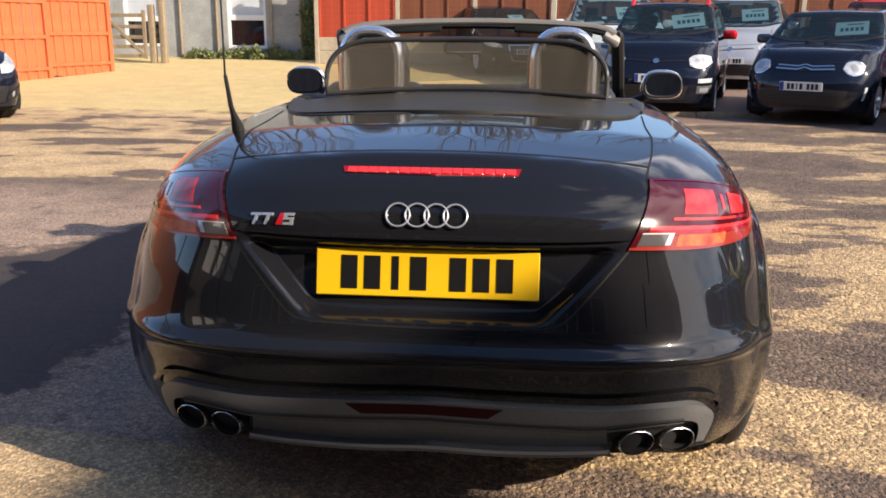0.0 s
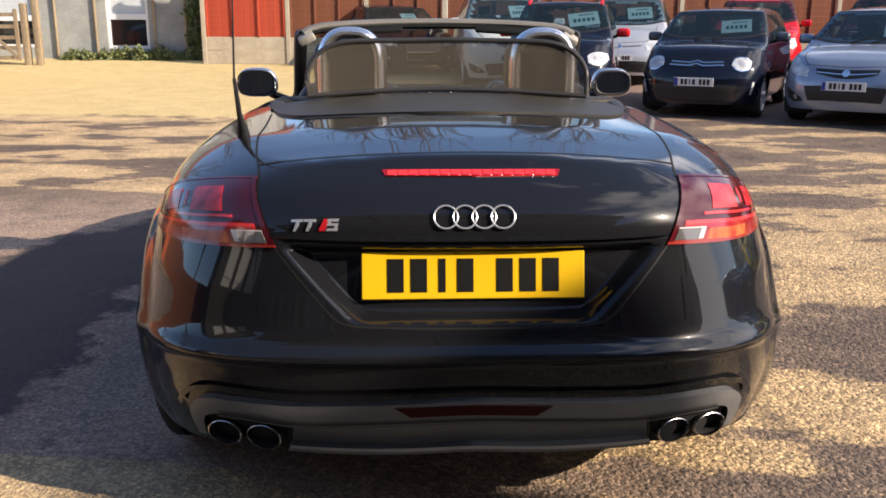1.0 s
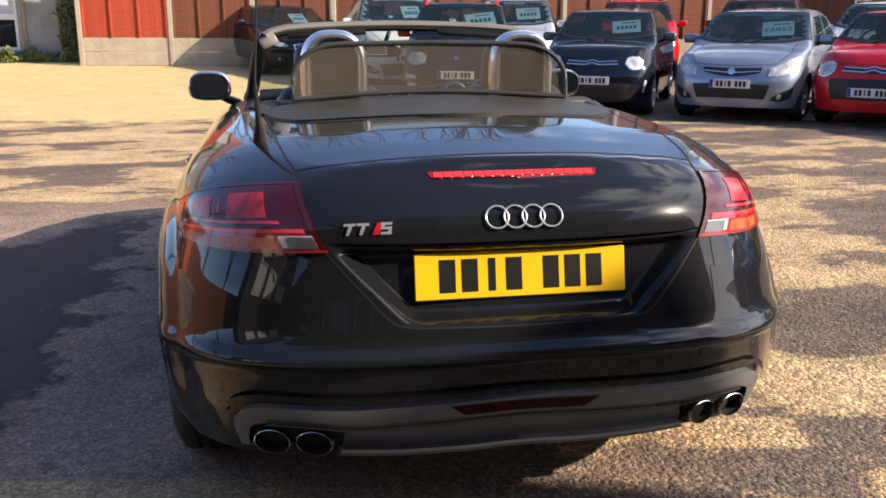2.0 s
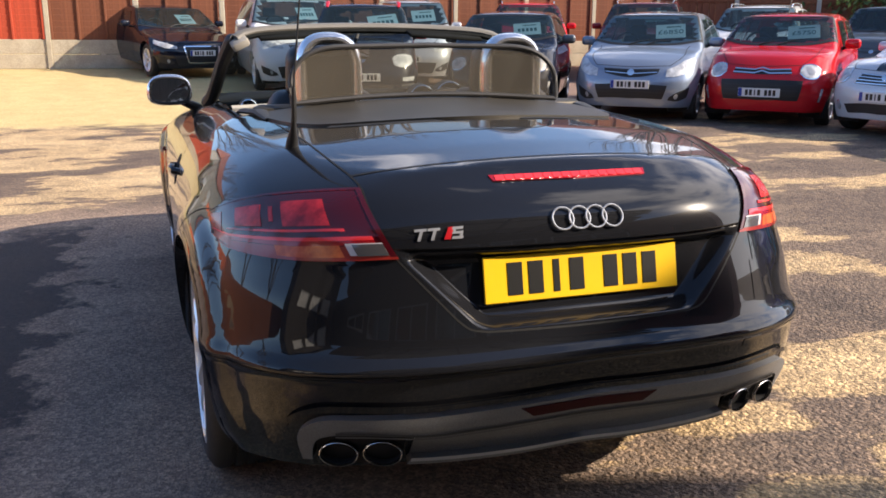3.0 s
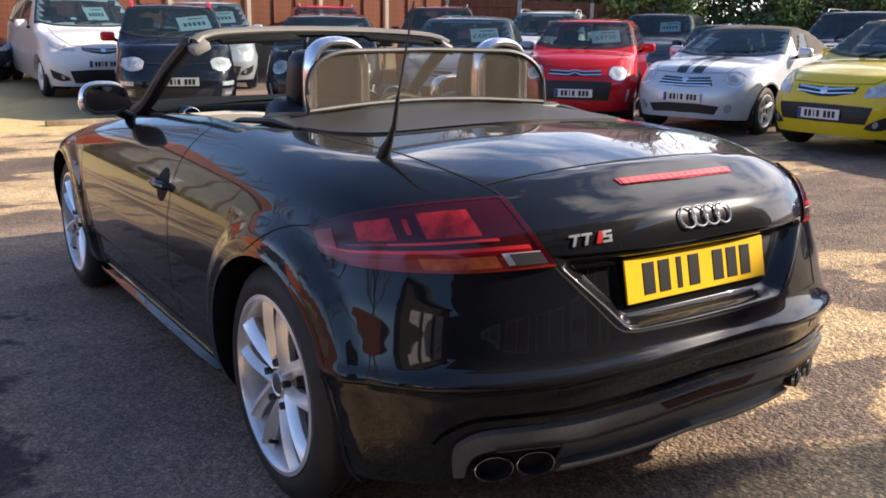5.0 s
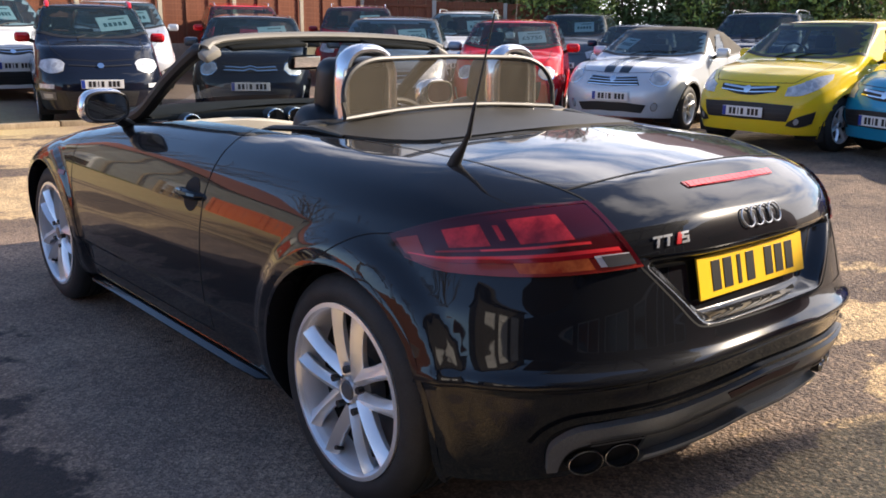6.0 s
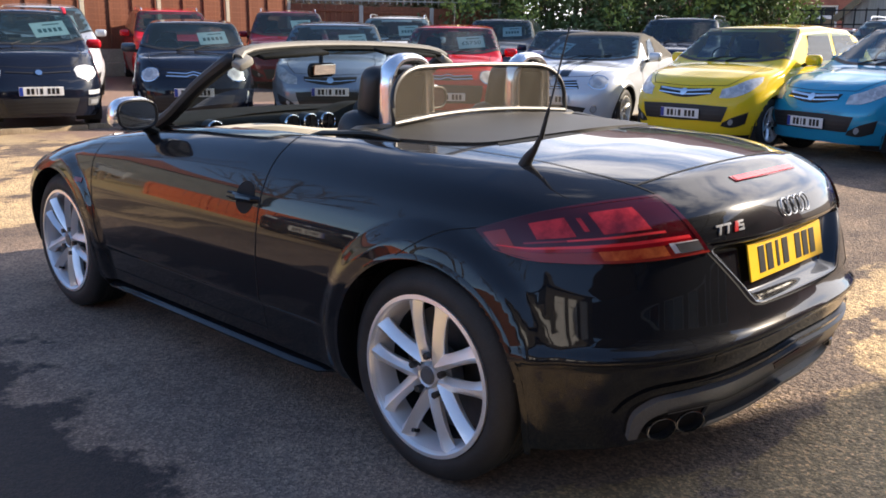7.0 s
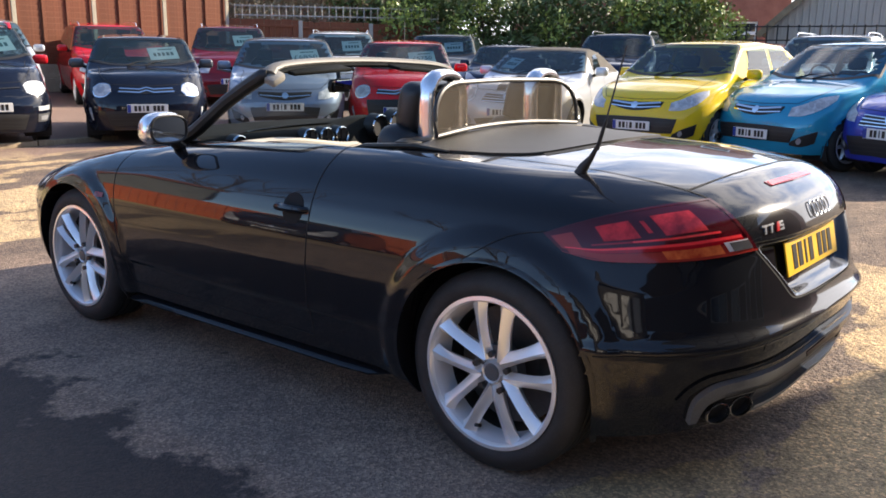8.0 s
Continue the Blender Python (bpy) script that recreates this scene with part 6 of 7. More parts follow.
            sh.patch("fog_lamp", sx([(0.745 * h, 0.12, 0.355), (0.86 * h, 0.22, 0.355)], s), sx([(0.745 * h, 0.12, 0.410), (0.86 * h, 0.23, 0.415)], s), M_LAMPGREY, bez, 8, 6, 0.010)
            sh.patch("side_lamp", sx([(0.72 * h, 0.10, 0.475), (0.90 * h, 0.28, 0.480)], s), sx([(0.72 * h, 0.10, 0.530), (0.90 * h, 0.30, 0.535)], s), M_HEADLAMP, car, 8, 5, 0.006)
        if caps is not None:
            bm = bmesh.new()
            tube(bm, [(s * 0.68 * h, yr - 0.02, H - 0.075), (s * 0.68 * h, yr + 0.10, H - 0.010), (s * 0.67 * h, yr + 0.30, H + 0.010)], [0.02, 0.035, 0.02], 8, True, 0.7)
            part("roof_rail_cap", bm, caps, car, "red roof rail end")
        # tail lamp
        sh.patch("tail_lamp", sx([(0.70 * h, L, 0.70), (0.92 * h, L - 0.2, 0.70)], s), sx([(0.72 * h, L, 0.92), (0.90 * h, L - 0.25, 0.92)], s), M_REDLENS, car, 8, 8, 0.004)
    # mouth
    iw, iz0, iz1 = intake or (0.52, 0.27, 0.46)
    sh.patch("lower_grille", [(-iw * 0.88, 0.1, iz0), (-iw * 0.4, 0.0, iz0 - 0.01), (0, 0, iz0 - 0.015), (iw * 0.4, 0.0, iz0 - 0.01), (iw * 0.88, 0.1, iz0)],
             [(-iw, 0.1, iz1), (-iw * 0.5, 0, iz1 + 0.01), (0, 0, iz1 + 0.012), (iw * 0.5, 0, iz1 + 0.01), (iw, 0.1, iz1)], M_BLKPLAST, car, 26, 8, 0.004, "black lower grille")
    for k in range(3):
        zz = iz0 + (iz1 - iz0) * (k + 1) / 4
        sh.ribbon("grille_slat", [(-iw * 0.85, 0.1, zz), (0, 0, zz), (iw * 0.85, 0.1, zz)], 0.010, M_SLAT, car, 22, 0.008)
    gzc = nose - 0.115
    if grille == "bars":
        for zz in (gzc + 0.028, gzc - 0.022):
            sh.ribbon("chrome_bar", [(-0.36, 0.1, zz), (-0.10, 0.02, zz), (0, 0.02, zz + 0.035), (0.10, 0.02, zz), (0.36, 0.1, zz)], 0.020, M_CHROME, car, 40, 0.012, smooth=False)
        sh.patch("upper_grille", [(-0.36, 0.1, gzc - 0.035), (0, 0, gzc - 0.035), (0.36, 0.1, gzc - 0.035)], [(-0.36, 0.1, gzc + 0.04), (0, 0, gzc + 0.04), (0.36, 0.1, gzc + 0.04)], M_BLKPLAST, car, 20, 5, 0.004)
    elif grille in ("wing", "visor"):
        sh.patch("upper_grille", [(-0.34, 0.1, gzc - 0.02), (-0.15, 0.02, gzc - 0.055), (0, 0, gzc - 0.065), (0.15, 0.02, gzc - 0.055), (0.34, 0.1, gzc - 0.02)], [(-0.37, 0.12, gzc + 0.045), (0, 0.02, gzc + 0.05), (0.37, 0.12, gzc + 0.045)], M_BLKPLAST, car, 24, 6, 0.004)
        for dz, ww in ((0.02, 0.026), (-0.028, 0.014)) if grille == "visor" else ((-0.012, 0.012),):
            sh.ribbon("chrome_bar", [(-0.34, 0.1, gzc + dz + 0.01), (0, 0.0, gzc + dz), (0.34, 0.1, gzc + dz + 0.01)], ww, M_CHROME, car, 30, 0.012)
    elif grille == "slats":
        sh.patch("upper_grille", [(-0.36, 0.1, gzc - 0.09), (0, 0, gzc - 0.10), (0.36, 0.1, gzc - 0.09)], [(-0.32, 0.1, gzc + 0.03), (0, 0, gzc + 0.035), (0.32, 0.1, gzc + 0.03)], M_BLKPLAST, car, 22, 6, 0.004)
        for k in range(4):
            zz = gzc - 0.085 + 0.036 * k
            sh.ribbon("chrome_bar", [(-0.34, 0.1, zz), (0, 0, zz), (0.34, 0.1, zz)], 0.013, M_CHROME, car, 24, 0.012)
    elif grille == "frame":
        lo, hi = [(-0.27, 0.05, 0.33), (0, 0, 0.31), (0.27, 0.05, 0.33)], [(-0.35, 0.08, nose - 0.09), (0, 0, nose - 0.08), (0.35, 0.08, nose - 0.09)]
        sh.patch("upper_grille", lo, hi, M_BLKPLAST, car, 20, 10, 0.005)
        for e in (lo, hi, [lo[0], hi[0]], [lo[-1], hi[-1]]):
            sh.ribbon("chrome_frame", e, 0.022, M_CHROME, car, 20, 0.012, smooth=len(e) > 2)
    else:
        sh.ribbon("chrome_bar", [(-0.42, 0.1, gzc), (0, 0, gzc), (0.42, 0.1, gzc)], 0.016, M_BLKPLAST, car, 24, 0.008)
    # round badge
    bl = [(0.048 * a, 0.02, gzc - 0.045 * math.sqrt(max(0, 1 - a * a))) for a in (-0.98, -0.6, 0, 0.6, 0.98)]
    if grille not in ("bars", "frame"):
        sh.patch("badge", bl, [(a_, b_, 2 * gzc - c_) for a_, b_, c_ in bl], M_CHROME, car, 12, 8, 0.018)
    if plate:
        p0 = sh.onto([(0, -0.1, plate_z)], 0.02)[0]
        bars_plate("number_plate", 0.52, 0.111, tuple(p0), Matrix(), M_WHTPLATE, car, (4, 3), True, "white number plate with plain black bars", 0.66)
    if stripes:
        for s in (-1, 1):
            sh.patch("bonnet_stripe", sx([(0.045, 0.06, nose - 0.02), (0.045, yc * 0.5, nose + 0.14), (0.045, yc - 0.02, cowl)], s), sx([(0.20, 0.06, nose - 0.02), (0.20, yc * 0.5, nose + 0.14), (0.20, yc - 0.02, cowl)], s), stripes, car, 24, 5, 0.0015, rim=False)
    if rails:
        for s in (-1, 1):
            bm = bmesh.new()
            pl = smooth_line([(s * 0.66 * h, yr + 0.10, H - 0.05), (s * 0.67 * h, yr + 0.22, H + 0.010), (s * 0.67 * h, ymid, H + 0.018), (s * 0.66 * h, yb - 0.15, H - 0.005), (s * 0.65 * h, yb - 0.02, H - 0.07)], 24)
            tube(bm, pl, 0.012, 8)
            part("roof_rail", bm, M_SATIN, car)
    if aerial:
        bm = bmesh.new()
        tube(bm, [(0.0, yr + 0.10, H - 0.02), (0.0, yr + 0.30, H + 0.30)], [0.006, 0.003], 6)
        part("aerial", bm, M_BLKPLAST, car)
    g = gz(*at)
    heading = -heading
    hd = radians(heading)
    back = (math.sin(hd) * -1, math.cos(hd))
    dz = (gz(at[0] + back[0] * L, at[1] + back[1] * L) - g) / L
    car.matrix_world = Matrix.Translation((at[0], at[1], g)) @ pose(0, 0, 0, 0, 0, heading) @ pose(0, 0, 0, math.degrees(math.atan(dz)), 0, 0)
    if card:
        text, x0, frac = card
        def on(u, v, lift):
            a, b = smooth_line(scr[0], 41), smooth_line(scr[1], 41)
            i = int(round(u * 40))
            return a[i] * (1 - v) + b[i] * v
        u0, u1 = x0, x0 + frac
        corners = [sh.onto([on(u, v, 0)], -0.035)[0] for u, v in ((u0, 0.28), (u1, 0.28), (u1, 0.74), (u0, 0.74))]
        m0 = car.matrix_world
        o = sum((Vector(c) for c in corners), Vector()) / 4
        ex = (Vector(corners[1]) - Vector(corners[0])).normalized()
        ey = (Vector(corners[3]) - Vector(corners[0])).normalized()
        ez = ex.cross(ey).normalized()
        ey = ez.cross(ex)
        wdt, hgt = (Vector(corners[1]) - Vector(corners[0])).length, (Vector(corners[3]) - Vector(corners[0])).length
        mm = Matrix.Translation(m0 @ o) @ (m0.to_3x3() @ Matrix((ex, ey, ez)).transposed()).to_4x4()
        sign = thing("price_card", "pale card with a price, propped inside the windscreen", "card", mm, "price cards")
        bm = bmesh.new()
        box(bm, (wdt, hgt, 0.004), (0, 0, 0), None, 0.001, 1)
        part("card", bm, M_CARD, sign, smooth=False)
        if text:
            cu = bpy.data.curves.new("price", "FONT")
            cu.body, cu.size, cu.extrude = text, hgt * 0.42, 0.0008
            cu.align_x, cu.align_y = "CENTER", "CENTER"
            cu.materials.append(M_TEALINK)
            t_ = new("price", cu)
            t_.parent = sign
            t_.location = (0, -hgt * 0.08, 0.0035)
        else:
            for k in range(5):
                bm = bmesh.new()
                box(bm, (wdt * 0.10, hgt * 0.26, 0.002), ((k - 2) * wdt * 0.15, -hgt * 0.08, 0.003))
                part("bar", bm, M_TEALINK, sign, smooth=False)
        bm = bmesh.new()
        box(bm, (wdt * 0.5, hgt * 0.07, 0.002), (wdt * 0.1, hgt * 0.30, 0.003))
        part("bar", bm, M_TEALINK, sign, smooth=False)
    return car


P_RED = car_paint("red_paint", (0.52, 0.012, 0.018))
P_DRED = car_paint("dark_red_paint", (0.16, 0.008, 0.014), 0.2)
P_BLUEBLK = car_paint("blue_black_paint", (0.006, 0.008, 0.016), 0.0)
P_SILVER = car_paint("silver_paint", (0.24, 0.29, 0.37), 0.5, 0.30)
P_LIGHT = car_paint("pale_silver_paint", (0.48, 0.50, 0.53), 0.4, 0.32)
P_GREY = car_paint("grey_paint", (0.10, 0.11, 0.12), 0.4)
P_WHITE = car_paint("white_paint", (0.72, 0.72, 0.72))
P_FROST = car_paint("silver_white_paint", (0.54, 0.57, 0.61), 0.25, 0.30)
P_YELLOW = car_paint("yellow_paint", (0.74, 0.52, 0.02))
P_TEAL = car_paint("teal_blue_paint", (0.015, 0.27, 0.44), 0.2)
P_BLUE = car_paint("violet_blue_paint", (0.03, 0.04, 0.32), 0.2)
P_NAVY = car_paint("navy_paint", (0.010, 0.016, 0.040), 0.2)
M_STRIPE = material("black_stripe", (0.006, 0.007, 0.010), 0.25, 0, 0.8)
M_SOFTTOP = grained("taupe_soft_top", (0.060, 0.052, 0.042), (0.095, 0.084, 0.070), 6, 0.9, 300, 0.3, 0.001)

# the front row, fanned round the yard
parked_car("city_car", "small black hatchback with red mirror caps", (1.97, 10.42), 15, P_BLUEBLK, 3.65, 1.60, 1.56, 0.90, 1.06, 0.80, 1.36, 3.0, 1.0, "pebble", "bar", 0.53, 0.29, 6, None, None, P_RED, ("", 0.58, 0.30), intake=(0.42, 0.26, 0.44), tail=0.06, fog="block", caps=P_RED)
parked_car("city_car", "small black five-door hatchback with chrome chevron bars", (3.72, 9.71), 31, P_BLUEBLK, 3.46, 1.62, 1.46, 0.85, 1.01, 0.80, 1.40, 2.75, 0.97, "round", "bars", 0.49, 0.285, 7, None, None, P_GREY, ("", 0.58, 0.28), tail=0.10, fog="strip")
parked_car("hatchback", "metallic silver-blue hatchback with a black lower grille", (5.27, 8.72), 42, P_SILVER, 3.9, 1.69, 1.47, 0.78, 0.98, 0.90, 1.62, 2.9, 0.96, "swept", "wing", 0.50, 0.295, 7, None, None, None, ("£6850", 0.57, 0.29), intake=(0.46, 0.33, 0.50))
parked_car("city_car", "bright red five-door hatchback with chrome chevron bars", (6.58, 7.70), 50, P_RED, 3.46, 1.62, 1.46, 0.83, 1.00, 0.80, 1.40, 2.75, 0.96, "round", "bars", 0.43, 0.285, 7, None, None, P_RED, ("£5750", 0.57, 0.29), intake=(0.50, 0.36, 0.60), tail=0.10, aerial=True, fog="strip")
parked_car("small_cabriolet", "white two-seater with black bonnet stripes and taupe soft top", (7.18, 6.30), 77, P_FROST, 3.7, 1.70, 1.38, 0.82, 0.95, 1.02, 1.72, 2.35, 0.94, "round", "slats", 0.46, 0.30, 5, None, M_SOFTTOP, P_FROST, ("", 0.1, 0.16), stripes=M_STRIPE, soft_top=True, intake=(0.46, 0.28, 0.38), tail=0.55, fog="round")
parked_car("hatchback", "bright yellow five-door hatchback, nose to the yard", (7.07, 4.27), 93, P_YELLOW, 4.0, 1.70, 1.49, 0.80, 1.0, 0.90, 1.58, 3.05, 0.97, "swept", "visor", 0.42, 0.305, 7, None, None, None, None, intake=(0.56, 0.36, 0.53))
parked_car("hatchback", "teal-blue hatchback, nose to the yard", (7.40, 2.88), 113, P_TEAL, 4.0, 1.70, 1.49, 0.80, 1.0, 0.92, 1.60, 3.05, 0.97, "swept", "visor", 0.39, 0.305, 7, None, None, None, None, intake=(0.56, 0.34, 0.50))
parked_car("hatchback", "violet-blue hatchback at the end of the row", (7.05, 1.35), 118, P_BLUE, 3.95, 1.68, 1.46, 0.78, 0.98, 0.90, 1.60, 2.95, 0.96, "swept", "slats", 0.50, 0.30, 7, None, None, None, None)
# behind them
parked_car("coupe", "low black coupe with a large framed grille", (0.21, 16.7), -17, P_BLUEBLK, 4.4, 1.85, 1.36, 0.72, 0.92, 1.15, 1.95, 3.0, 0.92, "slim", "frame", 0.50, 0.33, 5, None, None, None, ("", 0.55, 0.22), tail=0.35)
parked_car("crossover_car", "white crossover with a black grille", (1.85, 13.85), 0, P_WHITE, 4.3, 1.83, 1.64, 0.92, 1.10, 0.95, 1.72, 3.35, 1.06, "slim", "wing", 0.56, 0.32, 7, None, None, None, ("", 0.52, 0.24))
parked_car("estate_car", "silver-white people carrier behind the row", (3.85, 14.5), 18, P_LIGHT, 4.2, 1.75, 1.60, 0.86, 1.06, 0.85, 1.55, 3.3, 1.02, "box", "bar", 0.52, 0.30, 7, None, None, None, ("", 0.55, 0.3))
parked_car("crossover_car", "bright red car with roof rails by the fence", (6.65, 15.1), 22, P_RED, 3.9, 1.72, 1.58, 0.86, 1.06, 0.85, 1.50, 3.1, 1.0, "box", "bar", 0.52, 0.30, 7, None, None, None, None, rails=True)
parked_car("crossover_car", "dark red car with roof rails by the fence", (8.55, 14.1), 36, P_DRED, 4.2, 1.80, 1.64, 0.90, 1.08, 0.90, 1.60, 3.3, 1.04, "box", "wing", 0.52, 0.31, 7, None, None, None, ("", 0.55, 0.28), rails=True)
parked_car("crossover_car", "white car with roof rails by the fence", (9.85, 12.4), 47, P_WHITE, 4.2, 1.78, 1.60, 0.88, 1.06, 0.90, 1.60, 3.3, 1.02, "swept", "bar", 0.52, 0.31, 7, None, None, None, ("", 0.55, 0.28), rails=True)
parked_car("estate_car", "dark grey people carrier behind the red hatchback", (12.2, 11.7), 57, P_GREY, 4.2, 1.78, 1.62, 0.88, 1.08, 0.85, 1.50, 3.4, 1.04, "box", "bar", 0.52, 0.30, 7, None, None, None, ("", 0.55, 0.28))
parked_car("hatchback", "dark hatchback in the hedge's shade", (11.6, 9.5), 60, P_NAVY, 3.9, 1.70, 1.42, 0.78, 0.96, 0.90, 1.60, 2.9, 0.94, "swept", "bar", 0.50, 0.295, 7)
parked_car("crossover_car", "dark blue off-roader with roof rails under the hedge", (12.9, 7.9), 71, P_NAVY, 4.4, 1.84, 1.70, 0.95, 1.14, 0.95, 1.70, 3.5, 1.10, "box", "bar", 0.56, 0.34, 7, rails=True)
parked_car("hatchback", "dark red car behind the yellow hatchback", (13.6, 5.6), 80, P_DRED, 4.1, 1.74, 1.50, 0.80, 1.0, 0.92, 1.66, 3.05, 0.97, "swept", "bar", 0.50, 0.305, 7)
parked_car("crossover_car", "silver off-roader with roof rails behind the blue hatchback", (12.6, 3.9), 85, P_LIGHT, 4.5, 1.84, 1.66, 0.92, 1.12, 0.95, 1.75, 3.6, 1.06, "swept", "bar", 0.54, 0.33, 7, rails=True)
parked_car("hatchback", "black hatchback at the gravel's edge", (-6.45, 8.10), -60, P_BLUEBLK, 4.0, 1.74, 1.47, 0.78, 0.98, 0.90, 1.62, 2.9, 0.96, "swept", "wing", 0.42, 0.30, 7)


# ---- buildings, gate, hedge, trees ----
def wall_with_holes(bm, x0, x1, z0, z1, y0, thick, holes):
    """One upright wall along x with true openings: holes are (x0, x1, z0, z1)."""
    xs = sorted({x0, x1, *[h[0] for h in holes], *[h[1] for h in holes]})
    zs = sorted({z0, z1, *[h[2] for h in holes], *[h[3] for h in holes]})
    vs = {(x, z): bm.verts.new((x, y0 - thick / 2, z)) for x in xs for z in zs}
    faces = []
    for a, b in zip(xs, xs[1:]):
        for c, d in zip(zs, zs[1:]):
            mx, mz = (a + b) / 2, (c + d) / 2
            if not any(h[0] < mx < h[1] and h[2] < mz < h[3] for h in holes):
                faces.append(bm.faces.new((vs[a, c], vs[b, c], vs[b, d], vs[a, d])))
    r = bmesh.ops.extrude_face_region(bm, geom=faces)
    bmesh.ops.translate(bm, verts=[g for g in r["geom"] if isinstance(g, bmesh.types.BMVert)], vec=(0, thick, 0))
    bmesh.ops.delete(bm, geom=[v for v in bm.verts if not v.link_faces], context="VERTS")


def window_unit(name, parent, x0, x1, z0, z1, y, split, upper, lower):
    bm = bmesh.new()
    t = 0.07
    for cx, cz, w, h in (((x0 + x1) / 2, z0 + t / 2, x1 - x0, t), ((x0 + x1) / 2, z1 - t / 2, x1 - x0, t), (x0 + t / 2, (z0 + z1) / 2, t, z1 - z0 - 2 * t), (x1 - t / 2, (z0 + z1) / 2, t, z1 - z0 - 2 * t), ((x0 + x1) / 2, split, x1 - x0 - 2 * t, 0.13)):
        box(bm, (w, 0.08, h), (cx, y, cz), None, 0.006, 1)
    fr = part(name, bm, M_WHITE, parent, "white window frame")
    for (a, b), mt in (((z0 + t, split - 0.065), lower), ((split + 0.065, z1 - t), upper)):
        bm = bmesh.new()
        box(bm, (x1 - x0 - 2 * t, 0.02, b - a), ((x0 + x1) / 2, y + 0.02, (a + b) / 2))
        part("pane", bm, mt, fr, smooth=False)


def left_building():
    b = thing("rendered_building", "grey pebble-dashed building with white windows", "building")
    g, yf = 0.45, 20.3
    holes = [(-10.0, -9.0, 0.75, 2.6), (-7.3, -6.3, 0.72, 2.6)]
    bm = bmesh.new()
    wall_with_holes(bm, -14.0, -4.8, g - 0.3, 5.2, yf, 0.25, holes)
    part("wall", bm, M_RENDER, b, "grey pebble-dash wall", smooth=False)
    bm = bmesh.new()
    box(bm, (0.25, 7.0, 5.4), (-4.92, yf + 3.6, 2.6))
    box(bm, (9.2, 0.25, 5.4), (-9.4, yf + 7.1, 2.6))
    box(bm, (0.25, 7.0, 5.4), (-13.9, yf + 3.6, 2.6))
    part("side_walls", bm, M_RENDER, b, smooth=False)
    bm = bmesh.new()
    for v in ((-14.4, yf - 0.4, 5.2), (-4.5, yf - 0.4, 5.2), (-4.5, yf + 7.4, 5.2), (-14.4, yf + 7.4, 5.2), (-14.4, yf + 3.5, 7.4), (-4.5, yf + 3.5, 7.4)):
        bm.verts.new(v)
    bm.verts.ensure_lookup_table()
    for f in ((0, 1, 5, 4), (3, 4, 5, 2), (0, 4, 3), (1, 2, 5), (0, 3, 2, 1)):
        bm.faces.new([bm.verts[i] for i in f])
    part("roof", bm, M_BRICK, b, smooth=False)
    window_unit("window", b, -10.0, -9.0, 0.75, 2.6, yf - 0.05, 1.43, M_BLIND, M_PANE)
    window_unit("window", b, -7.3, -6.3, 0.72, 2.6, yf - 0.05, 1.47, M_BLIND, M_PANE)
    for xx in (-8.5, -7.55, -6.15, -5.4):
        bm = bmesh.new()
        tube(bm, [(xx, yf - 0.17, 0.3), (xx, yf - 0.17, 5.0)], 0.035, 8)
        part("batten", bm, M_WOOD, b)


left_building()


def field_gate():
    g = thing("field_gate", "weathered wooden five-bar gate between posts", "gate")
    y, z0 = 18.6, gz(-9.6, 18.6)
    x0, x1 = -10.6, -8.75
    for k, zz in enumerate((0.16, 0.38, 0.60, 0.84, 1.10)):
        bm = bmesh.new()
        box(bm, (x1 - x0, 0.03, 0.085), ((x0 + x1) / 2, y, z0 + zz), None, 0.006, 1)
        part("bar_rail", bm, M_WOOD, g)
    for xx in (x0 + 0.04, x1 - 0.04):
        bm = bmesh.new()
        box(bm, (0.085, 0.05, 1.12), (xx, y, z0 + 0.66), None, 0.006, 1)
        part("stile", bm, M_WOOD, g)
    for a, b in (((x0 + 0.1, 0.2), (-9.68, 1.05)), ((x1 - 0.1, 0.2), (-9.68, 1.05))):
        bm = bmesh.new()
        d = Vector((b[0] - a[0], 0, b[1] - a[1]))
        box(bm, (d.length, 0.025, 0.075), ((a[0] + b[0]) / 2, y - 0.03, z0 + (a[1] + b[1]) / 2), pose(0, 0, 0, 0, -math.degrees(math.atan2(d.z, d.x)), 0), 0.004, 1)
        part("brace", bm, M_WOOD, g)
    for xx, hh in ((-8.62, 1.35), (-8.36, 1.55)):
        p = thing("gate_post", "pale round-topped wooden gate post", "post", None, "gate posts")
        bm = bmesh.new()
        box(bm, (0.15, 0.15, hh + 0.3), (0, 0, hh / 2 - 0.15), None, 0.03, 2)
        part("post", bm, M_WOOD, p)
        p.location = (xx, y + 0.05, gz(xx, y))


field_gate()


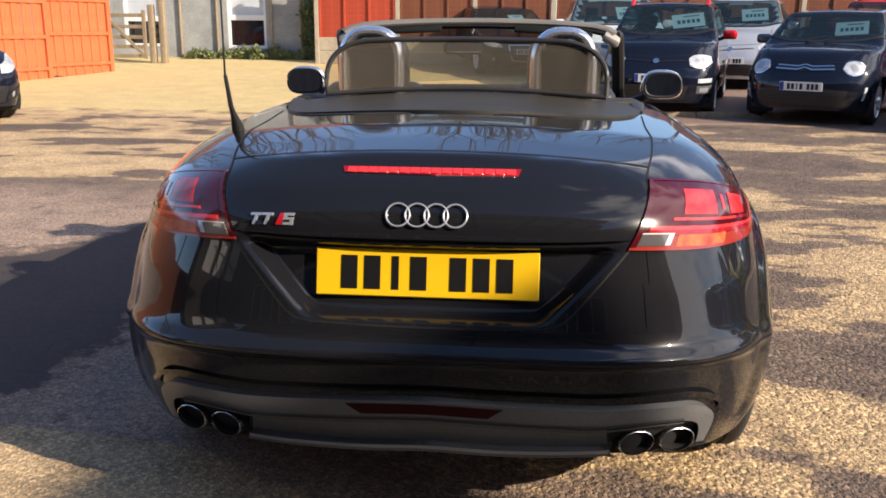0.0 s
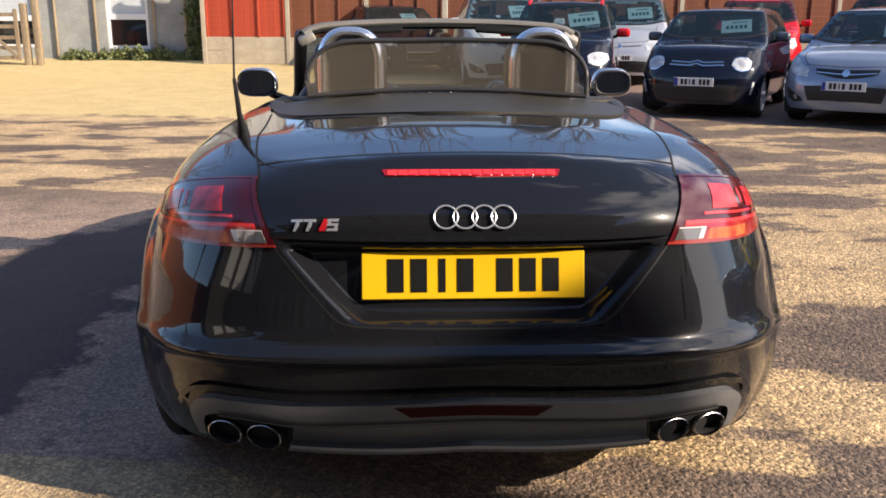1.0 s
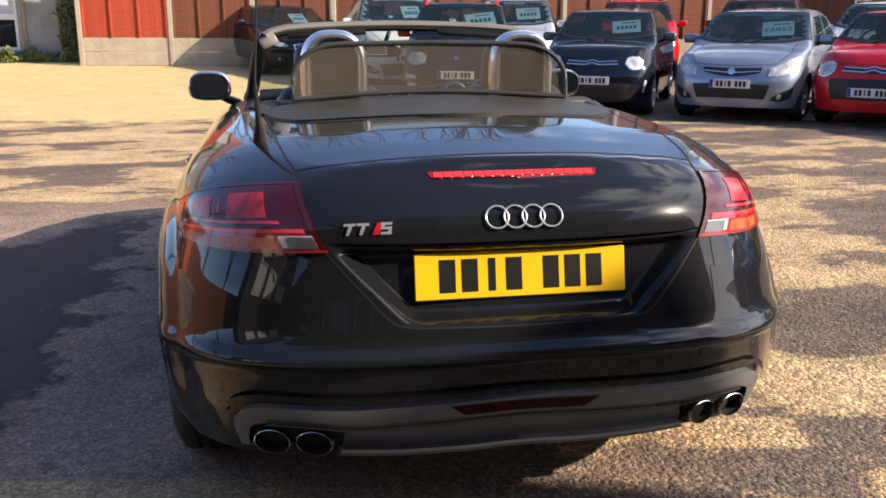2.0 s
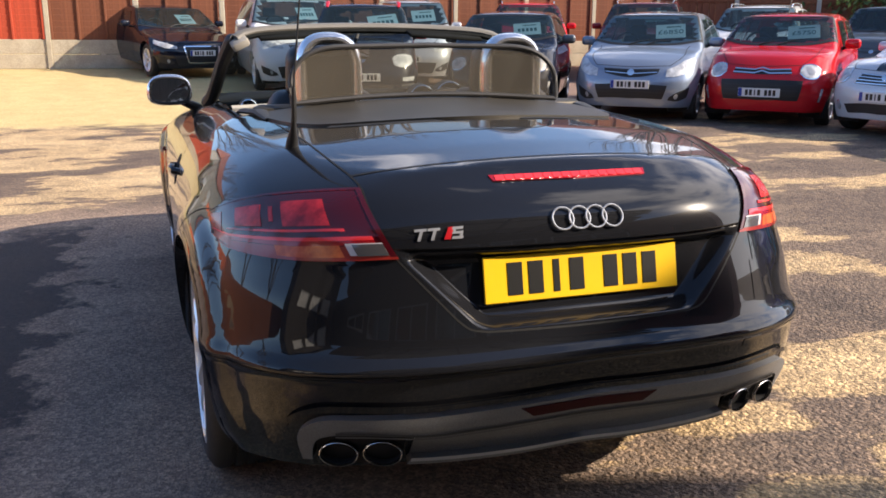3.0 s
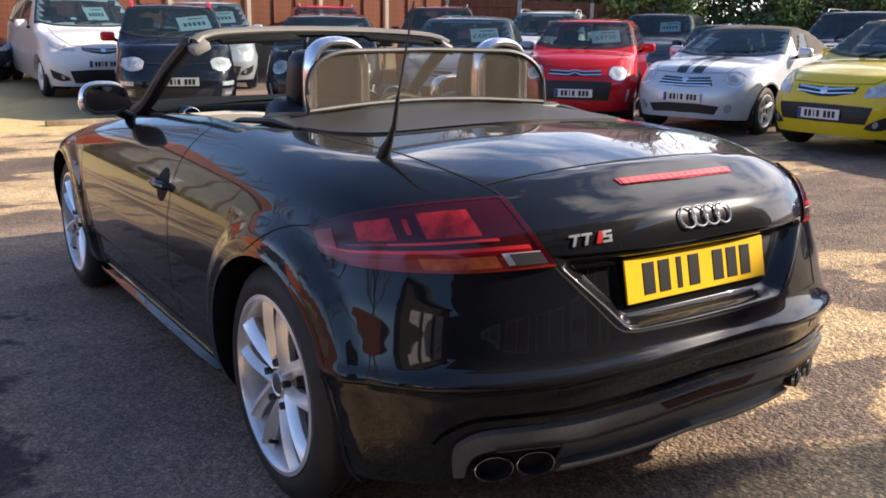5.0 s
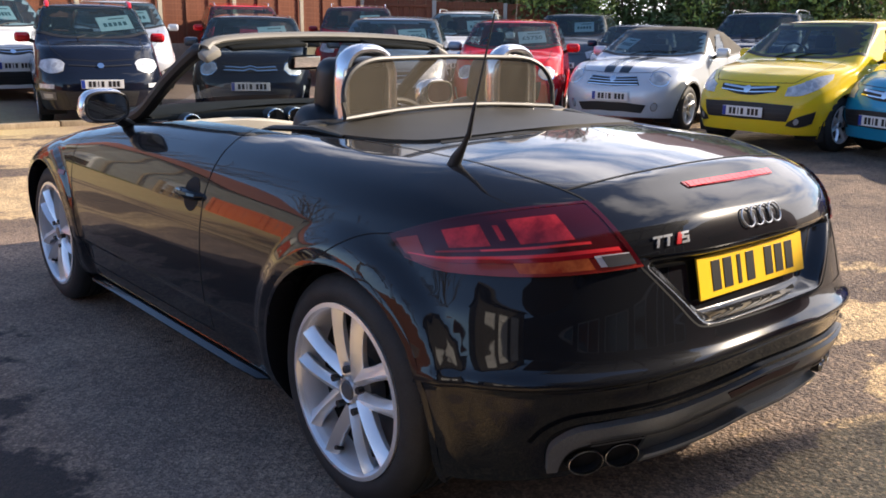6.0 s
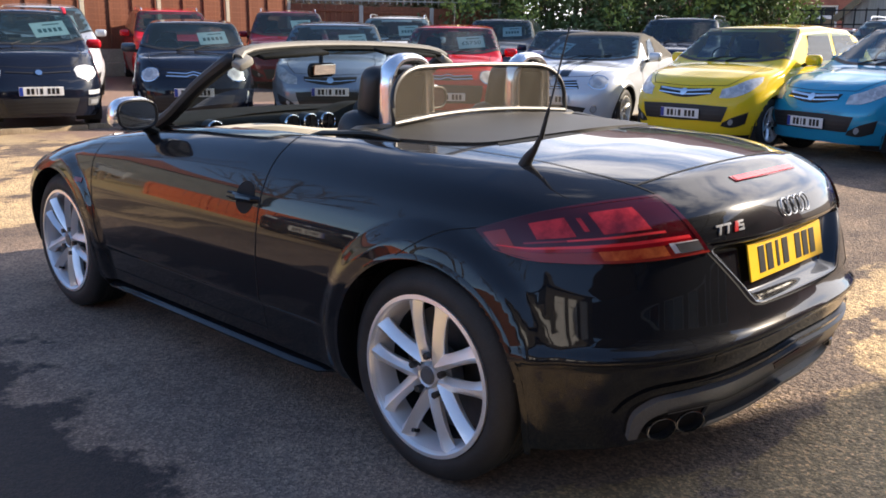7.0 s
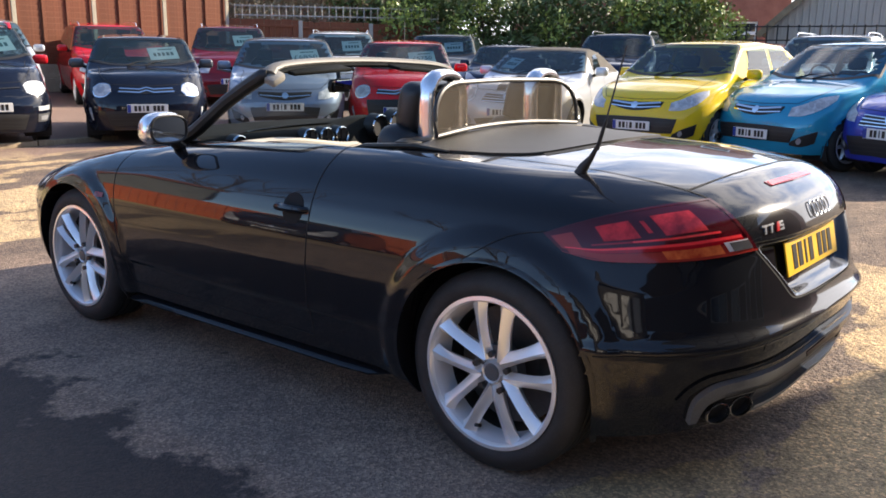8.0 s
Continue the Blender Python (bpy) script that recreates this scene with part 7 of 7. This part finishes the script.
def leaf_mass(name, mat, parent, clumps, count, size, seed, label=""):
    """Many small leaves over the outside and inside of clumps (x, y, z, rx, ry, rz)."""
    rnd = np.random.RandomState(seed)
    vol = np.array([c[3] * c[4] * c[5] for c in clumps])
    pick = rnd.choice(len(clumps), count, p=vol / vol.sum())
    c = np.array(clumps)[pick]
    d = rnd.normal(size=(count, 3))
    d /= np.linalg.norm(d, axis=1)[:, None]
    r = rnd.uniform(0.45, 1.0, count) ** 0.5 * (1 + 0.18 * rnd.normal(size=count))
    p = c[:, :3] + d * r[:, None] * c[:, 3:]
    a = rnd.normal(size=(count, 3))
    a /= np.linalg.norm(a, axis=1)[:, None]
    b = np.cross(a, d + 0.6 * rnd.normal(size=(count, 3)))
    b /= np.maximum(np.linalg.norm(b, axis=1), 1e-6)[:, None]
    s = size * rnd.uniform(0.6, 1.4, count)[:, None]
    v = np.stack([p - a * s, p + b * s * 0.45, p + a * s, p - b * s * 0.45], 1).reshape(-1, 3)
    f = [(4 * i, 4 * i + 1, 4 * i + 2, 4 * i + 3) for i in range(count)]
    return part(name, mesh_of(name, v, f, mat, None, False), mat, parent, label)


def hedge():
    h = thing("hedge", "tall dense evergreen hedge behind the cars", "hedge", kind="stuff")
    rnd = random.Random(5)
    a, b = Vector((15.0, 17.2)), Vector((21.2, 8.9))
    clumps, lit = [], []
    for i in range(34):
        t = i / 33
        p = a + (b - a) * t
        for k in range(3):
            z = gz(p.x, p.y) + 0.5 + k * 0.95 + rnd.uniform(-0.2, 0.2)
            clumps.append((p.x + rnd.uniform(-0.4, 0.4), p.y + rnd.uniform(-0.4, 0.4), z, rnd.uniform(0.5, 0.8), rnd.uniform(0.5, 0.8), rnd.uniform(0.45, 0.75)))
        # upper clumps facing the yard, coloured as if the sun lit them
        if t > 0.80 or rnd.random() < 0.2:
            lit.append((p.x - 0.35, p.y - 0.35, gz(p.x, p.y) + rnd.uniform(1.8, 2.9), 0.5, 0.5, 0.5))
    clumps += [(x_ + 0.75, y_ + 0.55, z_, 0.8, 0.8, c_) for x_, y_, z_, a_, b_, c_ in clumps]
    leaf_mass("foliage", M_LEAF, h, clumps, 42000, 0.078, 3)
    leaf_mass("sunlit_foliage", M_LEAFLIT, h, lit, 3500, 0.065, 4)
    bm = bmesh.new()
    for i in range(12):
        p = a + (b - a) * (i / 11)
        tube(bm, [(p.x, p.y, gz(p.x, p.y) - 0.1), (p.x + rnd.uniform(-0.2, 0.2), p.y, 1.6), (p.x + rnd.uniform(-0.3, 0.3), p.y + 0.1, 2.8)], [0.07, 0.05, 0.02], 6)
    part("stems", bm, M_BARK, h)


hedge()


def climber():
    c = thing("climbing_plant", "green climber on the corner of the rendered building", "plant", kind="stuff")
    rnd = random.Random(8)
    cl = [(-5.0 + rnd.uniform(-0.25, 0.3), 20.05, 0.6 + 0.22 * k, 0.22, 0.14, 0.26) for k in range(15)]
    leaf_mass("foliage", M_LEAF, c, cl, 2200, 0.06, 9)
    bm = bmesh.new()
    tube(bm, [(-4.95, 20.1, 0.4), (-5.1, 20.1, 1.5), (-4.9, 20.1, 3.4)], [0.03, 0.025, 0.01], 6)
    part("stem", bm, M_BARK, c)
    w = thing("weeds", "strip of weeds and grass along the wall's foot", "grass", kind="stuff")
    cl = [(-8.2 + 0.17 * k, 19.95 + rnd.uniform(-0.15, 0.1), 0.52, 0.16, 0.14, rnd.uniform(0.10, 0.30)) for k in range(20)]
    leaf_mass("blades", M_WEED, w, cl, 4200, 0.055, 10)


climber()


def shed():
    s = thing("barn_shed", "grey weathered boarded shed with a pitched roof", "shed")
    m = Matrix.Translation((24.0, 6.2, gz(24, 6.2))) @ pose(0, 0, 0, 0, 0, -74)
    s.matrix_world = m
    bm = bmesh.new()
    v = [(-2.3, 0, 0), (2.3, 0, 0), (2.3, 0, 1.9), (0, 0, 4.1), (-2.3, 0, 1.9)]
    f0 = [bm.verts.new(p) for p in v]
    f1 = [bm.verts.new((p[0], 6.0, p[2])) for p in v]
    bm.faces.new(f0)
    bm.faces.new(f1[::-1])
    for i in range(5):
        if i not in (2, 3):
            bm.faces.new((f0[i], f0[(i + 1) % 5], f1[(i + 1) % 5], f1[i]))
    part("wall", bm, M_GREYWOOD, s, smooth=False)
    bm = bmesh.new()
    box(bm, (0.17, 0.022, 1.0), (0, 0, 0.5), None, 0.003, 1)
    me = bpy.data.meshes.new("board")
    bm.to_mesh(me)
    bm.free()
    me.materials.append(M_GREYWOOD)
    rnd = random.Random(3)
    for i in range(25):
        xx = -2.2 + i * 0.183
        o = new("board", me)
        o.parent = s
        o.matrix_local = Matrix.Translation((xx, -0.02 - 0.012 * (i % 2), rnd.uniform(0, 0.05))) @ Matrix.Diagonal((1, 1, 1.85 + (2.3 - abs(xx)) * 0.93, 1))
    for sd in (-1, 1):
        bm = bmesh.new()
        box(bm, (3.45, 6.6, 0.07), (0, 0, 0))
        r = part("roof", bm, M_ROOF, s, smooth=False)
        r.matrix_local = Matrix.Translation((sd * 1.28, 3.0, 2.98)) @ pose(0, 0, 0, 0, sd * 43.5, 0)
        bm = bmesh.new()
        box(bm, (3.45, 0.04, 0.18), (0, 0, 0))
        r = part("barge_board", bm, M_WOOD, s, smooth=False)
        r.matrix_local = Matrix.Translation((sd * 1.28, -0.34, 2.93)) @ pose(0, 0, 0, 0, sd * 43.5, 0)


shed()


def brick_house(name, at, turn, w, d, h, ridge):
    b = thing(name, "red brick house beyond the fence", "house")
    b.matrix_world = Matrix.Translation((*at, gz(*at))) @ pose(0, 0, 0, 0, 0, turn)
    holes = [(-w / 2 + 1.2, -w / 2 + 2.4, 1.0, 2.3), (w / 2 - 2.4, w / 2 - 1.2, 1.0, 2.3), (-w / 2 + 1.2, -w / 2 + 2.4, 3.6, 4.8), (w / 2 - 2.4, w / 2 - 1.2, 3.6, 4.8)]
    bm = bmesh.new()
    wall_with_holes(bm, -w / 2, w / 2, 0, h, 0, 0.3, holes)
    box(bm, (0.3, d - 0.3, h), (-w / 2 + 0.15, d / 2 + 0.15, h / 2))
    box(bm, (0.3, d - 0.3, h), (w / 2 - 0.15, d / 2 + 0.15, h / 2))
    part("wall", bm, M_BRICK, b, smooth=False)
    for x0, x1, z0, z1 in holes:
        window_unit("window", b, x0, x1, z0, z1, -0.04, (z0 + z1) / 2 + 0.2, M_PANE, M_PANE)
    bm = bmesh.new()
    for v in ((-w / 2 - 0.3, -0.4, h), (w / 2 + 0.3, -0.4, h), (w / 2 + 0.3, d + 0.4, h), (-w / 2 - 0.3, d + 0.4, h), (-w / 2 - 0.3, d / 2, ridge), (w / 2 + 0.3, d / 2, ridge)):
        bm.verts.new(v)
    bm.verts.ensure_lookup_table()
    for f in ((0, 1, 5, 4), (3, 4, 5, 2), (0, 4, 3), (1, 2, 5), (0, 3, 2, 1)):
        bm.faces.new([bm.verts[i] for i in f])
    part("roof", bm, M_BRICK, b, smooth=False)


brick_house("brick_house", (31.0, 16.0), -62, 11, 7, 5.2, 8.0)
brick_house("brick_house", (20.5, 27.0), -41, 14, 7, 5.2, 8.2)


M_TWIG = grained("pale_twigs", (0.24, 0.185, 0.11), (0.44, 0.35, 0.22), 4, 0.9, 30)


def thicket():
    t = thing("bare_thicket", "pale leafless thicket behind the lower fence", "bush", kind="stuff")
    rnd = random.Random(12)
    cl = []
    for k in range(26):
        x_, y_ = 11.8 + 6.2 * k / 25, 20.0 - 4.0 * k / 25
        for j in range(3):
            cl.append((x_ + rnd.uniform(-0.3, 0.3), y_ + rnd.uniform(-0.3, 0.3), gz(x_, y_) + 0.8 + 0.95 * j, 0.6, 0.6, 0.65))
    f = leaf_mass("twigs", M_TWIG, t, cl, 26000, 0.16, 21)
    me = f.data
    co = np.zeros(len(me.vertices) * 3)
    me.vertices.foreach_get("co", co)
    co = co.reshape(-1, 4, 3)
    mid = (co[:, 0] + co[:, 2]) / 2
    for k in (1, 3):
        co[:, k] = mid + (co[:, k] - mid) * 0.16
    me.vertices.foreach_set("co", co.ravel())


thicket()


def iron_fence():
    f = thing("lattice_fence", "dark lattice fence panels beyond the cars", "fence", kind="structure")
    a, b = Vector((20.8, 8.6)), Vector((23.0, -3.0))
    n = 46
    bm = bmesh.new()
    box(bm, (0.03, 0.03, 1.0), (0, 0, 0.5))
    me = bpy.data.meshes.new("upright")
    bm.to_mesh(me)
    bm.free()
    me.materials.append(M_METALDARK)
    for i in range(n):
        p = a + (b - a) * i / (n - 1)
        o = new("upright", me)
        o.parent = f
        o.matrix_local = Matrix.Translation((p.x, p.y, gz(p.x, p.y))) @ Matrix.Diagonal((1, 1, 2.0, 1))
    d = b - a
    for zz in (0.9, 1.25, 1.6, 1.95):
        bm = bmesh.new()
        box(bm, (d.length, 0.025, 0.035), ((a.x + b.x) / 2, (a.y + b.y) / 2, gz(a.x, a.y) + zz), pose(0, 0, 0, 0, 0, math.degrees(math.atan2(d.y, d.x))))
        part("rail", bm, M_METALDARK, f, smooth=False)
    t = thing("trellis_top", "thin wooden trellis along the lower fence", "trellis", kind="structure")
    a, b = Vector((11.9, 18.3)), Vector((16.5, 15.2))
    d = b - a
    g0 = gz(a.x, a.y)
    for zz in (1.88, 2.12):
        bm = bmesh.new()
        box(bm, (d.length, 0.02, 0.03), ((a.x + b.x) / 2, (a.y + b.y) / 2, g0 + zz), pose(0, 0, 0, 0, 0, math.degrees(math.atan2(d.y, d.x))))
        part("rail", bm, M_GREYWOOD, t, smooth=False)
    for i in range(30):
        p = a + d * i / 29
        bm = bmesh.new()
        box(bm, (0.02, 0.02, 0.36), (p.x, p.y, g0 + 1.98))
        part("lath", bm, M_GREYWOOD, t, smooth=False)


iron_fence()


def bare_tree(at, height, seed):
    rnd = random.Random(seed)
    tree = thing("bare_tree", "leafless tree with fine spreading twigs beyond the fence", "tree", None, "bare trees")
    tree.location = (*at, gz(*at))
    trunk, twigs = bmesh.new(), bmesh.new()

    def grow(p, d, length, r, depth):
        pts, q = [p], p
        for k in range(3):
            d = (d + Vector((rnd.uniform(-1, 1), rnd.uniform(-1, 1), rnd.uniform(-0.3, 0.6))) * 0.16).normalized()
            q = q + d * (length / 3)
            pts.append(q)
        tube(trunk if depth < 2 else twigs, pts, [r, r * 0.88, r * 0.78, r * 0.66], 6 if depth < 2 else 4, False)
        if depth >= 5:
            return
        for k in range(3 if depth < 4 else 2):
            s = pts[rnd.choice((2, 3, 3))]
            nd = (d + Vector((rnd.uniform(-1, 1), rnd.uniform(-1, 1), rnd.uniform(-0.2, 0.7))) * 0.75).normalized()
            grow(s, nd, length * rnd.uniform(0.62, 0.8), r * 0.58, depth + 1)
    grow(Vector((0, 0, -0.1)), Vector((0, 0, 1)), height * 0.34, height * 0.022, 0)
    part("trunk", trunk, M_BARK, tree)
    part("crown", twigs, M_BARK, tree)


for at, hh, sd in (((15.5, 21.0), 8.5, 1), ((6.0, 24.0), 10.0, 2), ((-1.5, 25.0), 9.5, 3), ((20.5, 18.0), 7.5, 4), ((-9.0, 31.0), 15.0, 5), ((-17.0, 24.0), 14.0, 6),
                   ((-21.5, 17.0), 14.5, 7), ((-22.5, 9.0), 13.0, 8), ((-3.5, 34.0), 14.5, 9), ((-23.0, 1.0), 12.5, 10)):
    bare_tree(at, hh, sd)


M_CANOPY = bpy.data.materials.new("canopy_sheet")      # ribbed sheets that let daylight through
M_CANOPY.use_nodes = True
c_n, c_l = M_CANOPY.node_tree.nodes, M_CANOPY.node_tree.links
c_n.clear()
c_out, c_mix, c_dif, c_tra = (c_n.new("ShaderNode" + k) for k in ("OutputMaterial", "MixShader", "BsdfDiffuse", "BsdfTranslucent"))
c_dif.inputs["Color"].default_value, c_tra.inputs["Color"].default_value = (0.40, 0.41, 0.40, 1), (0.46, 0.47, 0.46, 1)
c_mix.inputs["Fac"].default_value = 0.5
c_l.new(c_dif.outputs["BSDF"], c_mix.inputs[1])
c_l.new(c_tra.outputs["BSDF"], c_mix.inputs[2])
c_l.new(c_mix.outputs["Shader"], c_out.inputs["Surface"])


def rear_building():
    """The sales building behind the camera, seen only in the paint's reflections."""
    b = thing("sales_building", "dark boarded sales building with large panes and a canopy", "building")
    yb = -9.5
    holes = [(-9.0 + 2.6 * k, -9.0 + 2.6 * k + 2.1, 0.5, 2.3) for k in range(6)]
    bm = bmesh.new()
    wall_with_holes(bm, -12.0, 7.5, -0.2, 4.4, yb, 0.25, holes)
    part("wall", bm, M_DARKBOARD, b, smooth=False)
    for k, (x0, x1, z0, z1) in enumerate(holes):
        bm = bmesh.new()
        for cx, cz, w, h in (((x0 + x1) / 2, z0 + 0.04, x1 - x0, 0.08), ((x0 + x1) / 2, z1 - 0.04, x1 - x0, 0.08), (x0 + 0.04, 1.4, 0.08, 1.64), (x1 - 0.04, 1.4, 0.08, 1.64), ((x0 + x1) / 2, 1.4, 0.06, 1.64)):
            box(bm, (w, 0.08, h), (cx, yb + 0.06, cz))
        fr = part("window_frame", bm, M_WHITE, b, smooth=False)
        bm = bmesh.new()
        box(bm, (x1 - x0 - 0.16, 0.02, z1 - z0 - 0.16), ((x0 + x1) / 2, yb + 0.03, (z0 + z1) / 2))
        part("pane", bm, M_PANE, fr, smooth=False)
    bm = bmesh.new()
    box(bm, (20.4, 6.4, 0.16), (-2.25, yb - 2.4, 5.8), pose(0, 0, 0, 28, 0, 0))
    part("roof", bm, M_DARKBOARD, b, smooth=False)

    # canopy reaching out over the yard on dark rafters
    bm = bmesh.new()
    box(bm, (8.0, 6.0, 0.012), (0.0, -6.5, 4.42))
    part("canopy_roof", bm, M_CANOPY, b, "pale translucent canopy sheets", smooth=False)
    for k in range(7):
        bm = bmesh.new()
        box(bm, (0.07, 5.9, 0.16), (-3.9 + 1.3 * k, -6.5, 4.30))
        part("rafter", bm, M_DARKBOARD, b, smooth=False)
    for yy in (-8.0, -6.0, -3.9):
        bm = bmesh.new()
        box(bm, (7.9, 0.08, 0.12), (0.0, yy, 4.16))
        part("purlin", bm, M_DARKBOARD, b, smooth=False)


rear_building()


def side_building():
    """An unseen tall block at the yard's edge, added to cast the shadow behind the convertible."""
    b = thing("shade_building", "unseen tall brick block, added to shade the ground behind the convertible", "building")
    b.matrix_world = Matrix.Translation((7.83, -3.91, 0)) @ pose(0, 0, 0, 0, 0, -20)
    bm = bmesh.new()
    box(bm, (9.0, 0.3, 5.2), (4.5, -0.15, 2.4))
    box(bm, (9.0, 0.3, 5.2), (4.5, -10.0, 2.4))
    box(bm, (0.3, 9.55, 5.2), (8.85, -5.08, 2.4))
    part("wall", bm, M_BRICK, b, smooth=False)
    bm = bmesh.new()
    wall_with_holes(bm, -9.85, -0.3, -0.2, 5.0, 0.15, 0.3, [(-8.5, -5.5, 0.0, 3.2), (-3.2, -1.4, 1.0, 2.4)])
    bm.transform(pose(0, 0, 0, 0, 0, 90) @ Matrix.Diagonal((1, -1, 1, 1)))
    part("wall", bm, M_BRICK, b, smooth=False)
    bm = bmesh.new()
    box(bm, (9.2, 10.2, 0.12), (4.5, -5.0, 5.05))
    part("roof", bm, M_GREYWOOD, b, smooth=False)


side_building()


def site_office():
    """A dark cabin with pale blinds beyond the yard's corner, mirrored in the bumper."""
    b = thing("site_office", "dark boarded cabin with white-blinded windows", "building")
    holes = [(-3.4 + 1.5 * k, -2.3 + 1.5 * k, 2.1, 3.6) for k in range(3)]
    bm = bmesh.new()
    wall_with_holes(bm, -4.2, 1.6, -0.2, 4.6, 0, 0.2, holes)
    box(bm, (0.2, 3.0, 4.8), (-4.1, 1.6, 2.2))
    box(bm, (0.2, 3.0, 4.8), (1.5, 1.6, 2.2))
    box(bm, (5.8, 0.2, 4.8), (-1.3, 3.2, 2.2))
    part("wall", bm, M_DARKBOARD, b, smooth=False)
    bm = bmesh.new()
    box(bm, (6.2, 3.8, 0.12), (-1.3, 1.5, 4.7))
    part("roof", bm, M_DARKBOARD, b, smooth=False)
    for x0, x1, z0, z1 in holes:
        window_unit("window", b, x0, x1, z0, z1, -0.02, 2.7, M_WHITE, M_WHITE)
    b.matrix_world = Matrix.Translation((-10.0, -3.6, gz(-10.0, -3.6))) @ pose(0, 0, 0, 0, 0, 90)


site_office()
